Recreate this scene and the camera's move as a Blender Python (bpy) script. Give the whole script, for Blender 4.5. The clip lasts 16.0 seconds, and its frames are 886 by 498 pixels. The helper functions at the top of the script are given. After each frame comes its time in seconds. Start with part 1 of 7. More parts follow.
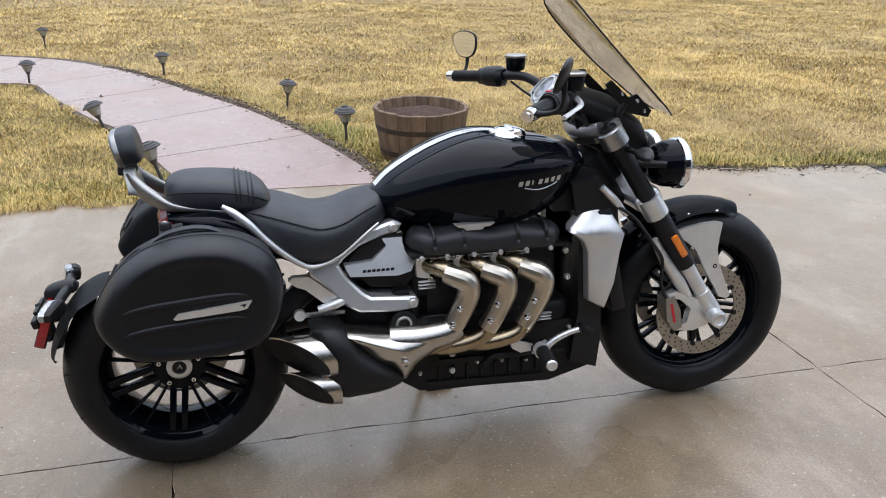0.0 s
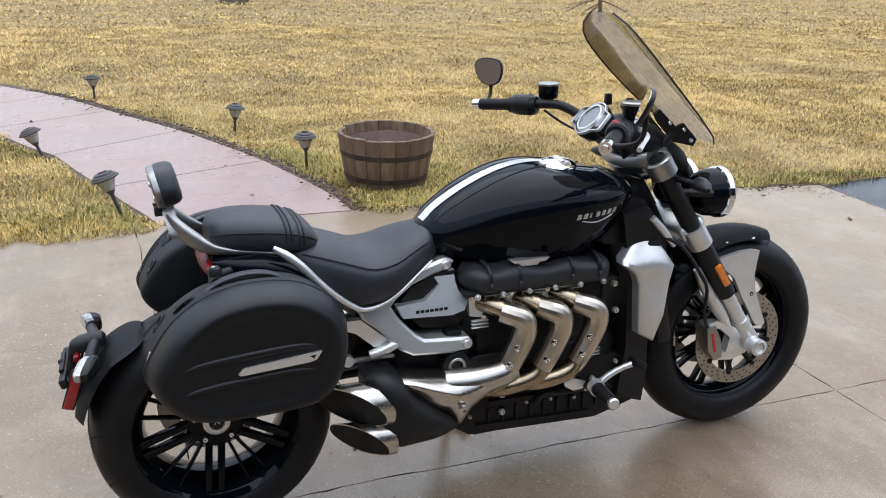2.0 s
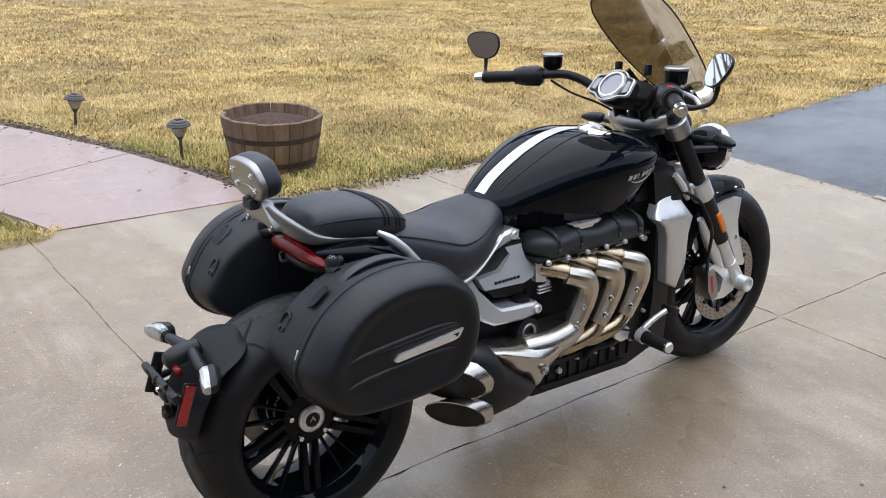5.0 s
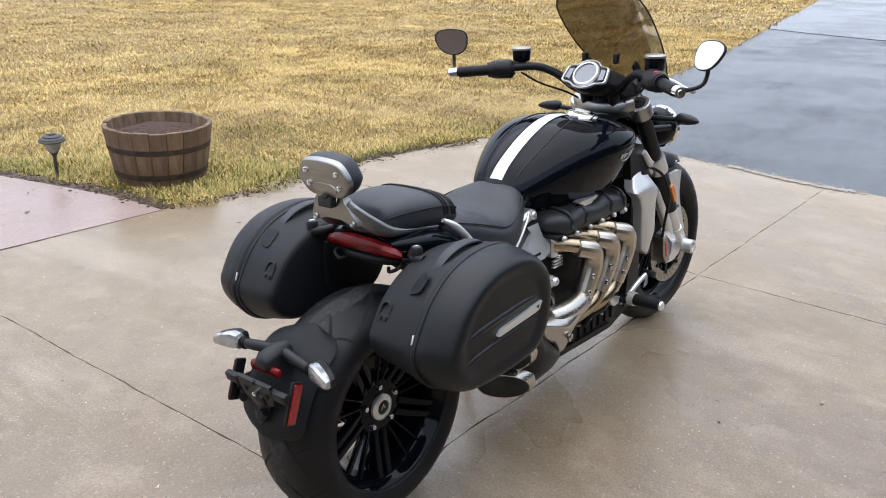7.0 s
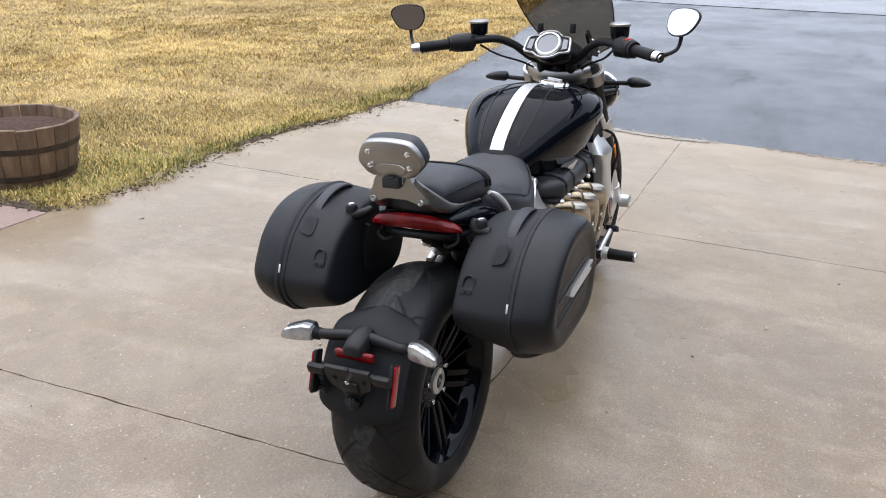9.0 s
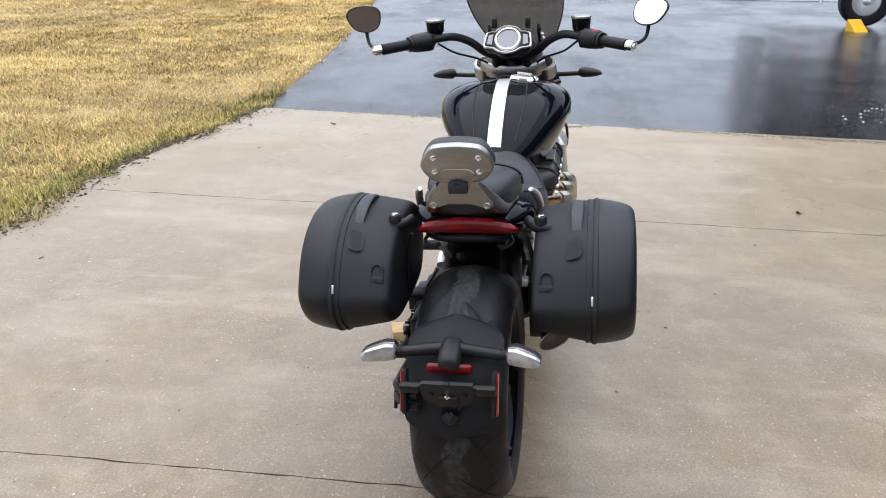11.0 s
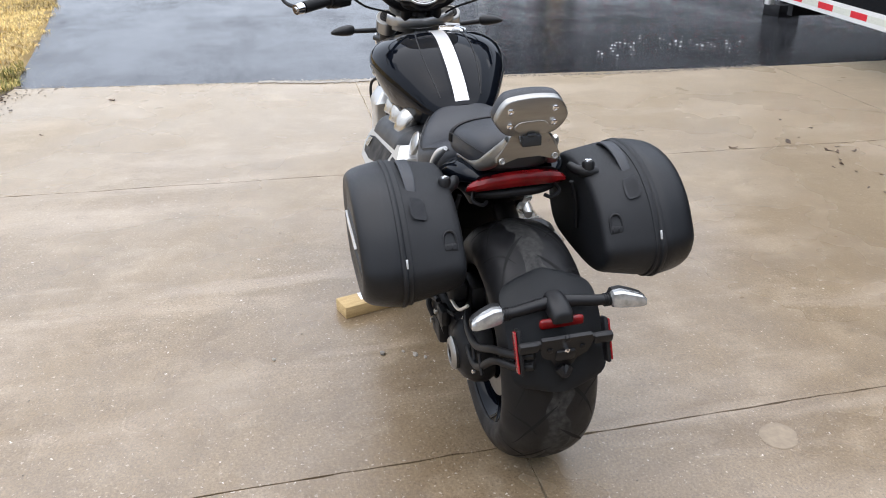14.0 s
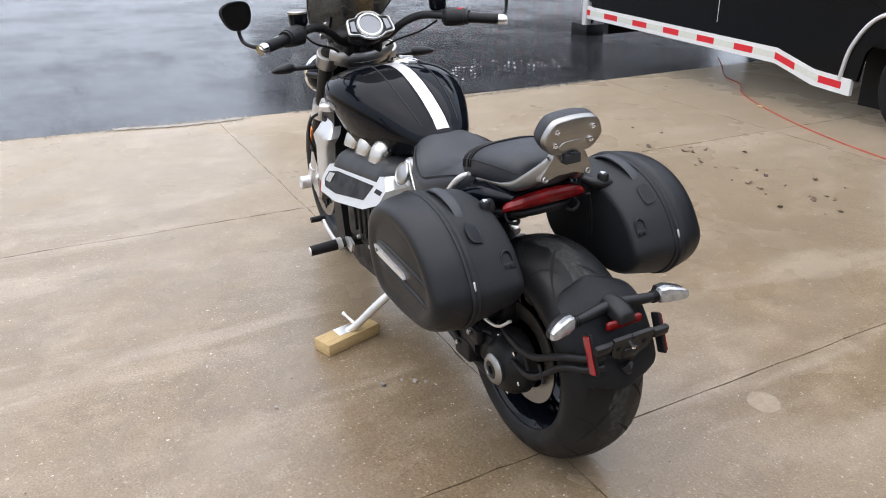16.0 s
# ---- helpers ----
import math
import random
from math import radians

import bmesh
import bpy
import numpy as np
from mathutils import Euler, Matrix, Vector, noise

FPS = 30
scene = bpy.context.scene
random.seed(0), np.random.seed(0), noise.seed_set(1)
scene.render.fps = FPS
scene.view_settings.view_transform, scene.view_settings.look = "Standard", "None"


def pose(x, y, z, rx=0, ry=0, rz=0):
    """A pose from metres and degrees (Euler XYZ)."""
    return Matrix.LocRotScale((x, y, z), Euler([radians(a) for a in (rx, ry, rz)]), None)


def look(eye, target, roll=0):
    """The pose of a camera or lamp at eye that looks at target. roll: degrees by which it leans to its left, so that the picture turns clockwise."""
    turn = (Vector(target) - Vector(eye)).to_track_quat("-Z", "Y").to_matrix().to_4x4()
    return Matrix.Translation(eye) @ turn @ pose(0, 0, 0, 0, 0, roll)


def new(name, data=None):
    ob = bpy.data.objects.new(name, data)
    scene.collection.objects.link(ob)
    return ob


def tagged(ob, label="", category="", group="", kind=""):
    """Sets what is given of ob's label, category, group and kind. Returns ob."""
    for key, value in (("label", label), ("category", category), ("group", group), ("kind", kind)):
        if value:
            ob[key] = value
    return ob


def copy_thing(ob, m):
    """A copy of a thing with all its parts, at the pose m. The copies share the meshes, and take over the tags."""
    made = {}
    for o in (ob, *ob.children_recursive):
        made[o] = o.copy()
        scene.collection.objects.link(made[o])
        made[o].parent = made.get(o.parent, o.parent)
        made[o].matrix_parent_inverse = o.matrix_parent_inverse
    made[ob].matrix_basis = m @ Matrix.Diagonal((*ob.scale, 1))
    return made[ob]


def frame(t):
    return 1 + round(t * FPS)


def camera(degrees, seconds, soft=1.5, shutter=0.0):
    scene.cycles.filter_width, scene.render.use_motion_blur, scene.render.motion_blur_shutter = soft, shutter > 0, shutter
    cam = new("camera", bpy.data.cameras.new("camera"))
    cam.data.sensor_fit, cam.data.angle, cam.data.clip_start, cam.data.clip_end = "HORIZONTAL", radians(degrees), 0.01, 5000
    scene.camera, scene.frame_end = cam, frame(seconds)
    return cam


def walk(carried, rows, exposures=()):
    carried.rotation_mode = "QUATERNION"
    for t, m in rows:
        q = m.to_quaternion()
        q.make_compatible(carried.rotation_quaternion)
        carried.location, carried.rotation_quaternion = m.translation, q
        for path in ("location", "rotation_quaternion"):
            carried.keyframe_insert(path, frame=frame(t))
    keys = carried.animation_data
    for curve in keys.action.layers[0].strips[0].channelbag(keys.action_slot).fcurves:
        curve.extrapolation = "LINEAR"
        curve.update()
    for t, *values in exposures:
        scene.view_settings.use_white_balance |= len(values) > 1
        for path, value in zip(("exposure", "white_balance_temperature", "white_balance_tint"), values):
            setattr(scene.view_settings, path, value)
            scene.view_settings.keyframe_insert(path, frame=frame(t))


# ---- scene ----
cam = camera(56.4, 16.0, soft=1.0)
PATH = [
    (0, (0.188, -2.271, 1.513), (0.687, -0.475, 0.789), 0.5),
    (0.5, (0.115, -2.281, 1.516), (0.615, -0.48, 0.803), 1.1),
    (1, (0.047, -2.205, 1.514), (0.602, -0.409, 0.832), 1.4),
    (1.5, (-0.026, -2.076, 1.507), (0.591, -0.294, 0.837), 1.6),
    (2, (-0.148, -2.031, 1.513), (0.556, -0.286, 0.837), 1.4),
    (2.5, (-0.343, -2.02, 1.52), (0.464, -0.317, 0.85), 0.8),
    (3, (-0.492, -1.976, 1.508), (0.401, -0.316, 0.84), 1.1),
    (3.5, (-0.552, -1.846, 1.486), (0.425, -0.251, 0.779), 1.3),
    (4, (-0.627, -1.761, 1.488), (0.421, -0.218, 0.766), 1.9),
    (4.2, (-0.671, -1.741, 1.496), (0.405, -0.217, 0.776), 2),
    (6.3, (-1.139, -1.488, 1.49), (0.177, -0.159, 0.782), 0.9),
    (6.5, (-1.197, -1.437, 1.485), (0.176, -0.166, 0.776), 1.5),
    (7, (-1.387, -1.333, 1.494), (0.086, -0.179, 0.786), 1.2),
    (7.5, (-1.469, -1.214, 1.477), (0.07, -0.159, 0.757), 0.7),
    (8, (-1.503, -1.098, 1.494), (0.074, -0.117, 0.75), 0.9),
    (8.5, (-1.6, -0.959, 1.484), (0.038, -0.086, 0.741), 1.4),
    (9, (-1.754, -0.807, 1.496), (-0.053, -0.075, 0.739), 1.1),
    (9.2, (-1.779, -0.757, 1.486), (-0.058, -0.069, 0.731), 0.9),
    (11.3, (-1.896, -0.125, 1.49), (-0.067, 0.115, 0.715), 0.2),
    (11.5, (-1.897, -0.077, 1.488), (-0.071, 0.129, 0.698), 0.3),
    (12, (-1.857, 0.021, 1.47), (-0.034, 0.153, 0.659), -0.1),
    (12.5, (-1.795, 0.157, 1.475), (0.02, 0.167, 0.634), 0.2),
    (13, (-1.796, 0.344, 1.471), (0.009, 0.173, 0.626), 0.9),
    (13.5, (-1.837, 0.543, 1.472), (-0.052, 0.219, 0.63), 0.9),
    (14, (-1.795, 0.658, 1.463), (-0.03, 0.246, 0.62), 0.5),
    (14.5, (-1.723, 0.783, 1.458), (0.016, 0.245, 0.631), 0.5),
    (15, (-1.713, 0.971, 1.467), (-0.018, 0.269, 0.671), 0.5),
    (15.5, (-1.71, 1.147, 1.474), (-0.049, 0.343, 0.702), -0.1),
    (16, (-1.643, 1.25, 1.477), (-0.02, 0.38, 0.698), -0),
]
walk(cam, [(t, look(eye, target, roll)) for t, eye, target, roll in PATH],
     exposures=[(0, 0.72, 6350, 12), (4.2, 0.79, 6350, 12), (7, 0.88, 6450, 12), (9, 0.89, 6550, 13), (12.5, 1.00, 6550, 11), (14, 1.05, 6600, 12), (15, 1.07, 6650, 13), (16, 0.99, 6700, 13)])

# ---- world and light: a bright overcast sky ----
world = bpy.data.worlds.new("overcast")
scene.world = world
world.use_nodes = True
wn = world.node_tree
sky = wn.nodes.new("ShaderNodeTexSky")
sky.sky_type = "NISHITA"
sky.sun_disc = False
sky.sun_elevation, sky.sun_rotation = radians(72), radians(18)
sky.air_density, sky.dust_density, sky.ozone_density = 1.0, 6.0, 1.0
soften = wn.nodes.new("ShaderNodeMix")
soften.data_type = "RGBA"
soften.inputs[0].default_value = 0.9
soften.inputs[7].default_value = (6.7, 7.6, 9.0, 1)
wn.links.new(sky.outputs[0], soften.inputs[6])
# an overcast sky is brighter overhead than at the horizon
rise = wn.nodes.new("ShaderNodeTexGradient")
rise.texture_mapping.mapping_x, rise.texture_mapping.mapping_z = "Z", "X"
share_up = wn.nodes.new("ShaderNodeMapRange")
share_up.inputs[3].default_value, share_up.inputs[4].default_value = 0.75, 1.27
wn.links.new(rise.outputs["Fac"], share_up.inputs[0])
graded = wn.nodes.new("ShaderNodeVectorMath")
graded.operation = "SCALE"
wn.links.new(soften.outputs[2], graded.inputs[0])
wn.links.new(share_up.outputs[0], graded.inputs["Scale"])
wn.links.new(graded.outputs[0], wn.nodes["Background"].inputs[0])
wn.nodes["Background"].inputs[1].default_value = 0.102
sun = new("sun", bpy.data.lights.new("sun", "SUN"))
sun.data.energy, sun.data.angle, sun.data.color = 1.2, radians(95), (1.0, 0.98, 0.965)
sun.matrix_world = look((1.0, 1.5, 10), (0.5, 0, 0))
scene.view_settings.exposure = 0.7


# ---- materials ----
def mat(name, color, rough=0.5, metal=0.0, coat=0.0, var=0.0, vscale=8.0, bump=0.0, bscale=200.0, rvar=0.0,
        fine=0.0, stretch=(1, 1, 1), trans=0.0, ior=1.45, spec=0.5, color2=None, rand=0.0):
    m = bpy.data.materials.new(name)
    m.use_nodes = True
    nt, bsdf = m.node_tree, m.node_tree.nodes["Principled BSDF"]
    bsdf.inputs["Roughness"].default_value = rough
    bsdf.inputs["Metallic"].default_value = metal
    bsdf.inputs["Coat Weight"].default_value = coat
    bsdf.inputs["Coat Roughness"].default_value = 0.03
    bsdf.inputs["Transmission Weight"].default_value = trans
    bsdf.inputs["IOR"].default_value = ior
    bsdf.inputs["Specular IOR Level"].default_value = spec
    bsdf.inputs["Base Color"].default_value = (*color, 1)
    co = nt.nodes.new("ShaderNodeTexCoord")
    mp = nt.nodes.new("ShaderNodeMapping")
    mp.inputs["Scale"].default_value = stretch
    nt.links.new(co.outputs["Object"], mp.inputs[0])

    def tex(scale, detail=4.0, rough_=0.55):
        n = nt.nodes.new("ShaderNodeTexNoise")
        n.inputs["Scale"].default_value, n.inputs["Detail"].default_value = scale, detail
        n.inputs["Roughness"].default_value = rough_
        nt.links.new(mp.outputs[0], n.inputs["Vector"])
        return n

    if var or rand or color2:
        big = tex(vscale)
        ramp = nt.nodes.new("ShaderNodeMapRange")
        ramp.inputs[1].default_value, ramp.inputs[2].default_value = 0.3, 0.7
        nt.links.new(big.outputs[0], ramp.inputs[0])
        c2 = color2 or tuple(min(1, c * (1 + var)) for c in color)
        c1 = color if color2 else tuple(c * (1 - var) for c in color)
        mix = nt.nodes.new("ShaderNodeMix")
        mix.data_type = "RGBA"
        mix.inputs[6].default_value, mix.inputs[7].default_value = (*c1, 1), (*c2, 1)
        nt.links.new(ramp.outputs[0], mix.inputs[0])
        out = mix.outputs[2]
        if fine:
            small = tex(vscale * 23, 2)
            mr = nt.nodes.new("ShaderNodeMapRange")
            mr.inputs[1].default_value, mr.inputs[2].default_value = 0.25, 0.75
            mr.inputs[3].default_value, mr.inputs[4].default_value = 1 - fine, 1 + fine
            nt.links.new(small.outputs[0], mr.inputs[0])
            vm = nt.nodes.new("ShaderNodeVectorMath")
            vm.operation = "SCALE"
            nt.links.new(out, vm.inputs[0])
            nt.links.new(mr.outputs[0], vm.inputs["Scale"])
            out = vm.outputs[0]
        if rand:
            info = nt.nodes.new("ShaderNodeObjectInfo")
            mr = nt.nodes.new("ShaderNodeMapRange")
            mr.inputs[3].default_value, mr.inputs[4].default_value = 1 - rand, 1 + rand
            nt.links.new(info.outputs["Random"], mr.inputs[0])
            vm = nt.nodes.new("ShaderNodeVectorMath")
            vm.operation = "SCALE"
            nt.links.new(out, vm.inputs[0])
            nt.links.new(mr.outputs[0], vm.inputs["Scale"])
            out = vm.outputs[0]
        nt.links.new(out, bsdf.inputs["Base Color"])
    if rvar:
        rn = tex(vscale * 1.7, 5)
        mr = nt.nodes.new("ShaderNodeMapRange")
        mr.inputs[1].default_value, mr.inputs[2].default_value = 0.35, 0.65
        mr.inputs[3].default_value, mr.inputs[4].default_value = max(0.02, rough - rvar), min(1, rough + rvar)
        nt.links.new(rn.outputs[0], mr.inputs[0])
        nt.links.new(mr.outputs[0], bsdf.inputs["Roughness"])
    if bump:
        bn = tex(bscale, 3)
        b = nt.nodes.new("ShaderNodeBump")
        b.inputs["Strength"].default_value, b.inputs["Distance"].default_value = min(1, bump), 0.001 * max(1, bump)
        nt.links.new(bn.outputs[0], b.inputs["Height"])
        nt.links.new(b.outputs[0], bsdf.inputs["Normal"])
    return m


M = dict(
    gloss=mat("gloss_black_paint", (0.003, 0.004, 0.0065), 0.06, coat=0.24, spec=0.04),
    satin=mat("satin_black_plastic", (0.009, 0.009, 0.010), 0.42, bump=0.25, bscale=900, rvar=0.06, spec=0.36),
    matte=mat("matte_black_metal", (0.008, 0.008, 0.009), 0.46, var=0.3, vscale=14, bump=0.2, bscale=500, spec=0.36),
    deep=mat("dark_engine_metal", (0.006, 0.006, 0.007), 0.5, var=0.4, vscale=10, rvar=0.15, spec=0.36),
    cover=mat("crackle_black_cover", (0.024, 0.025, 0.027), 0.40, bump=0.3, bscale=700, rvar=0.06, spec=0.4),
    rubber=mat("tyre_rubber", (0.0075, 0.0075, 0.0085), 0.46, var=0.3, vscale=9, bump=0.25, bscale=500, rvar=0.1, spec=0.3),
    worn=mat("worn_dusty_tread", (0.012, 0.012, 0.012), 0.75, color2=(0.048, 0.047, 0.045), vscale=60, bump=0.3, bscale=300, spec=0.3),
    leather=mat("black_grained_leather", (0.019, 0.021, 0.026), 0.44, var=0.15, vscale=6, bump=0.45, bscale=650, rvar=0.05, spec=0.5),
    shell=mat("moulded_black_bag_shell", (0.007, 0.0078, 0.0095), 0.40, var=0.12, vscale=5, bump=0.35, bscale=950, rvar=0.05, spec=0.36),
    cloth=mat("black_woven_bag_fabric", (0.008, 0.009, 0.011), 0.55, var=0.12, vscale=9, bump=0.6, bscale=1300, spec=0.4),
    silver=mat("satin_cast_aluminium", (0.76, 0.76, 0.75), 0.36, metal=0.75, var=0.05, vscale=25, rvar=0.06),
    paintsilver=mat("silver_painted_plastic", (0.64, 0.64, 0.63), 0.33, metal=0.70, coat=0.2, var=0.03, vscale=30),
    brushed=mat("brushed_stainless_steel", (0.55, 0.52, 0.47), 0.27, metal=1.0, stretch=(1, 6, 6)),
    guard=mat("matte_black_mudguard", (0.017, 0.019, 0.022), 0.52, var=0.1, vscale=8, bump=0.2, bscale=800),
    header=mat("heat_tinted_steel", (0.62, 0.57, 0.49), 0.30, metal=1.0, color2=(0.55, 0.49, 0.40), vscale=9),
    bronze=mat("bronzed_hot_steel", (0.50, 0.41, 0.28), 0.27, metal=1.0, color2=(0.34, 0.26, 0.17), vscale=12),
    rest=mat("bead_blasted_alloy", (0.36, 0.355, 0.34), 0.36, metal=1.0, var=0.07, vscale=12, bump=0.2, bscale=1200, stretch=(1, 1, 8)),
    clamp=mat("grey_anodised_clamp", (0.40, 0.40, 0.395), 0.36, metal=0.95, var=0.06, vscale=30),
    chrome=mat("polished_chrome", (0.85, 0.85, 0.86), 0.07, metal=1.0),
    disc=mat("brake_disc_steel", (0.38, 0.36, 0.33), 0.34, metal=1.0, var=0.12, vscale=30),
    stripe=mat("silver_tank_stripe", (0.72, 0.72, 0.72), 0.30, metal=0.35, coat=0.8, bump=0.1, bscale=2500),
    red=mat("red_lamp_lens", (0.09, 0.002, 0.003), 0.26, coat=0.1, spec=0.3, color2=(0.19, 0.005, 0.006), vscale=22),
    reflector=mat("red_reflector", (0.28, 0.008, 0.012), 0.16, coat=0.6, var=0.2, vscale=60),
    redplastic=mat("red_switch", (0.55, 0.02, 0.03), 0.3),
    amber=mat("amber_lens", (0.75, 0.20, 0.02), 0.14, coat=0.8, var=0.15, vscale=60),
    clear=mat("clear_lamp_lens", (0.40, 0.41, 0.41), 0.10, metal=0.55, coat=1.0, var=0.28, vscale=55, bump=1.0, bscale=160),
    mirror=mat("mirror_glass", (0.92, 0.92, 0.92), 0.015, metal=1.0),
    screen=mat("grey_display_glass", (0.20, 0.21, 0.23), 0.10, coat=1.0),
    whitemark=mat("pale_emblem", (0.5, 0.5, 0.5), 0.3, metal=0.6),
)


def smoked():
    m = bpy.data.materials.new("smoked_screen_plastic")
    m.use_nodes = True
    nt = m.node_tree
    nt.nodes.remove(nt.nodes["Principled BSDF"])
    out = nt.nodes["Material Output"]
    tr = nt.nodes.new("ShaderNodeBsdfRefraction")
    tr.inputs[0].default_value = (0.36, 0.32, 0.26, 1)
    tr.inputs["Roughness"].default_value, tr.inputs["IOR"].default_value = 0.16, 1.02
    gl = nt.nodes.new("ShaderNodeBsdfGlossy")
    gl.inputs["Roughness"].default_value = 0.03
    gl.inputs[0].default_value = (0.9, 0.9, 0.9, 1)
    fr = nt.nodes.new("ShaderNodeFresnel")
    fr.inputs[0].default_value = 1.12
    mx = nt.nodes.new("ShaderNodeMixShader")
    nt.links.new(fr.outputs[0], mx.inputs[0])
    nt.links.new(tr.outputs[0], mx.inputs[1])
    nt.links.new(gl.outputs[0], mx.inputs[2])
    nt.links.new(mx.outputs[0], out.inputs[0])
    return m


M["smoke"] = smoked()


# ---- mesh helpers ----
def obj(name, bm, material, smooth=True, sharp=40):
    me = bpy.data.meshes.new(name)
    bmesh.ops.recalc_face_normals(bm, faces=bm.faces)
    bm.to_mesh(me)
    bm.free()
    me.materials.append(material)
    if smooth:
        me.polygons.foreach_set("use_smooth", [True] * len(me.polygons))
        me.set_sharp_from_angle(angle=radians(sharp))
    return new(name, me)


def part(name, bm, material, parent, label="", smooth=True, sharp=40):
    ob = obj(name, bm, material, smooth, sharp)
    ob.parent = parent
    return tagged(ob, label) if label else ob


def share(name, ob, parent, m):
    """The same mesh again, as a part of its own."""
    o = new(name, ob.data)
    o.parent = parent
    o.matrix_basis = m
    return o


def mirrored(bm):
    b = bm.copy()
    bmesh.ops.scale(b, vec=(1, -1, 1), verts=b.verts)
    return b


def merge(*bms):
    out = bmesh.new()
    for b in bms:
        me = bpy.data.meshes.new("tmp")
        b.to_mesh(me)
        b.free()
        out.from_mesh(me)
        bpy.data.meshes.remove(me)
    return out


def moved(bm, m):
    bmesh.ops.transform(bm, matrix=m, verts=bm.verts)
    return bm


def spline(pts, n=8, closed=False):
    """Catmull-Rom through the points, n steps a span."""
    p = [Vector(q) for q in pts]
    k = len(p)
    out = []
    for i in range(k if closed else k - 1):
        if closed:
            a, b, c, d = p[(i - 1) % k], p[i], p[(i + 1) % k], p[(i + 2) % k]
        else:
            b, c = p[i], p[i + 1]
            a = p[i - 1] if i else b * 2 - c
            d = p[i + 2] if i + 2 < k else c * 2 - b
        for s in range(n):
            t = s / n
            out.append(0.5 * ((2 * b) + (c - a) * t + (2 * a - 5 * b + 4 * c - d) * t * t + (3 * b - a - 3 * c + d) * t ** 3))
    if not closed:
        out.append(p[-1])
    return out


def skin(rings, caps=True, ring_closed=True, loop=False):
    bm = bmesh.new()
    vs = [[bm.verts.new(p) for p in r] for r in rings]
    n = len(rings[0])
    pairs = list(zip(vs, vs[1:])) + ([(vs[-1], vs[0])] if loop else [])
    for a, b in pairs:
        for i in range(n if ring_closed else n - 1):
            j = (i + 1) % n
            bm.faces.new((a[i], a[j], b[j], b[i]))
    if caps and ring_closed and not loop:
        bm.faces.new(vs[0])
        bm.faces.new(list(reversed(vs[-1])))
    return bm


def tube(pts, r, n=12, steps=8, smooth=True, flat=1.0):
    """A round bar along the points; r may be a list, one for each point. flat squashes it in height."""
    rs = r if isinstance(r, (list, tuple)) else [r] * len(pts)
    if smooth and len(pts) > 2:
        q = spline(list(pts), steps)
        rr = [x[0] for x in spline([(v, 0, 0) for v in rs], steps)]
    else:
        q, rr = [Vector(p) for p in pts], list(rs)
    rings, up = [], None
    for i, p in enumerate(q):
        d = (q[min(i + 1, len(q) - 1)] - q[max(i - 1, 0)]).normalized()
        if up is None:
            up = Vector((0, 0, 1)) if abs(d.z) < 0.9 else Vector((1, 0, 0))
        side = d.cross(up).normalized()
        up = side.cross(d).normalized()
        rings.append([p + (side * math.cos(a) + up * math.sin(a) * flat) * rr[i] for a in (2 * math.pi * k / n for k in range(n))])
    return skin(rings)


def lathe(profile, n=32, axis="y", at=(0, 0, 0), closed=False):
    """Turns (radius, height) pairs about an axis."""
    rings = []
    for r, h in profile:
        ring = []
        for k in range(n):
            a = 2 * math.pi * k / n
            c, s = max(r, 1e-4) * math.cos(a), max(r, 1e-4) * math.sin(a)
            p = {"y": (c, h, s), "x": (h, c, s), "z": (c, s, h)}[axis]
            ring.append(Vector(p) + Vector(at))
        rings.append(ring)
    return skin(rings, caps=not closed, loop=closed)


def rounded(bm, offset, segments=2, angle=25):
    edges = [e for e in bm.edges if len(e.link_faces) == 2 and e.calc_face_angle(0) > radians(angle)]
    bmesh.ops.bevel(bm, geom=edges, offset=offset, segments=segments, profile=0.5, affect="EDGES", clamp_overlap=True)
    return bm


def box(sx, sy, sz, at=(0, 0, 0), r=0.0, m=None, taper=1.0):
    bm = bmesh.new()
    bmesh.ops.create_cube(bm, size=1)
    for v in bm.verts:
        k = taper if v.co.z > 0 else 1.0
        v.co = Vector((v.co.x * sx * k, v.co.y * sy * k, v.co.z * sz))
    if r:
        rounded(bm, r, 3)
    if m is not None:
        moved(bm, m)
    return moved(bm, Matrix.Translation(at))


def slab(outline, y0, y1, r=0.0, curve=0, closed=True):
    """A plate with an (x, z) outline, from y0 to y1, with rounded edges."""
    pts = spline([(x, 0, z) for x, z in outline], curve, True) if curve else [Vector((x, 0, z)) for x, z in outline]
    bm = skin([[Vector((p.x, y0, p.z)) for p in pts], [Vector((p.x, y1, p.z)) for p in pts]])
    if r:
        rounded(bm, r, 3, 50)
    return bm


def oval(cx, cy, cz, hw, up, down, power=2.3, n=28):
    """A ring across x: half-width hw, heights up and down from the widest line."""
    ring = []
    for k in range(n):
        a = 2 * math.pi * k / n
        c, s = math.cos(a), math.sin(a)
        y = hw * math.copysign(abs(c) ** (2 / power), c)
        z = (up if s > 0 else down) * math.copysign(abs(s) ** (2 / power), s)
        ring.append(Vector((cx, cy + y, cz + z)))
    return ring


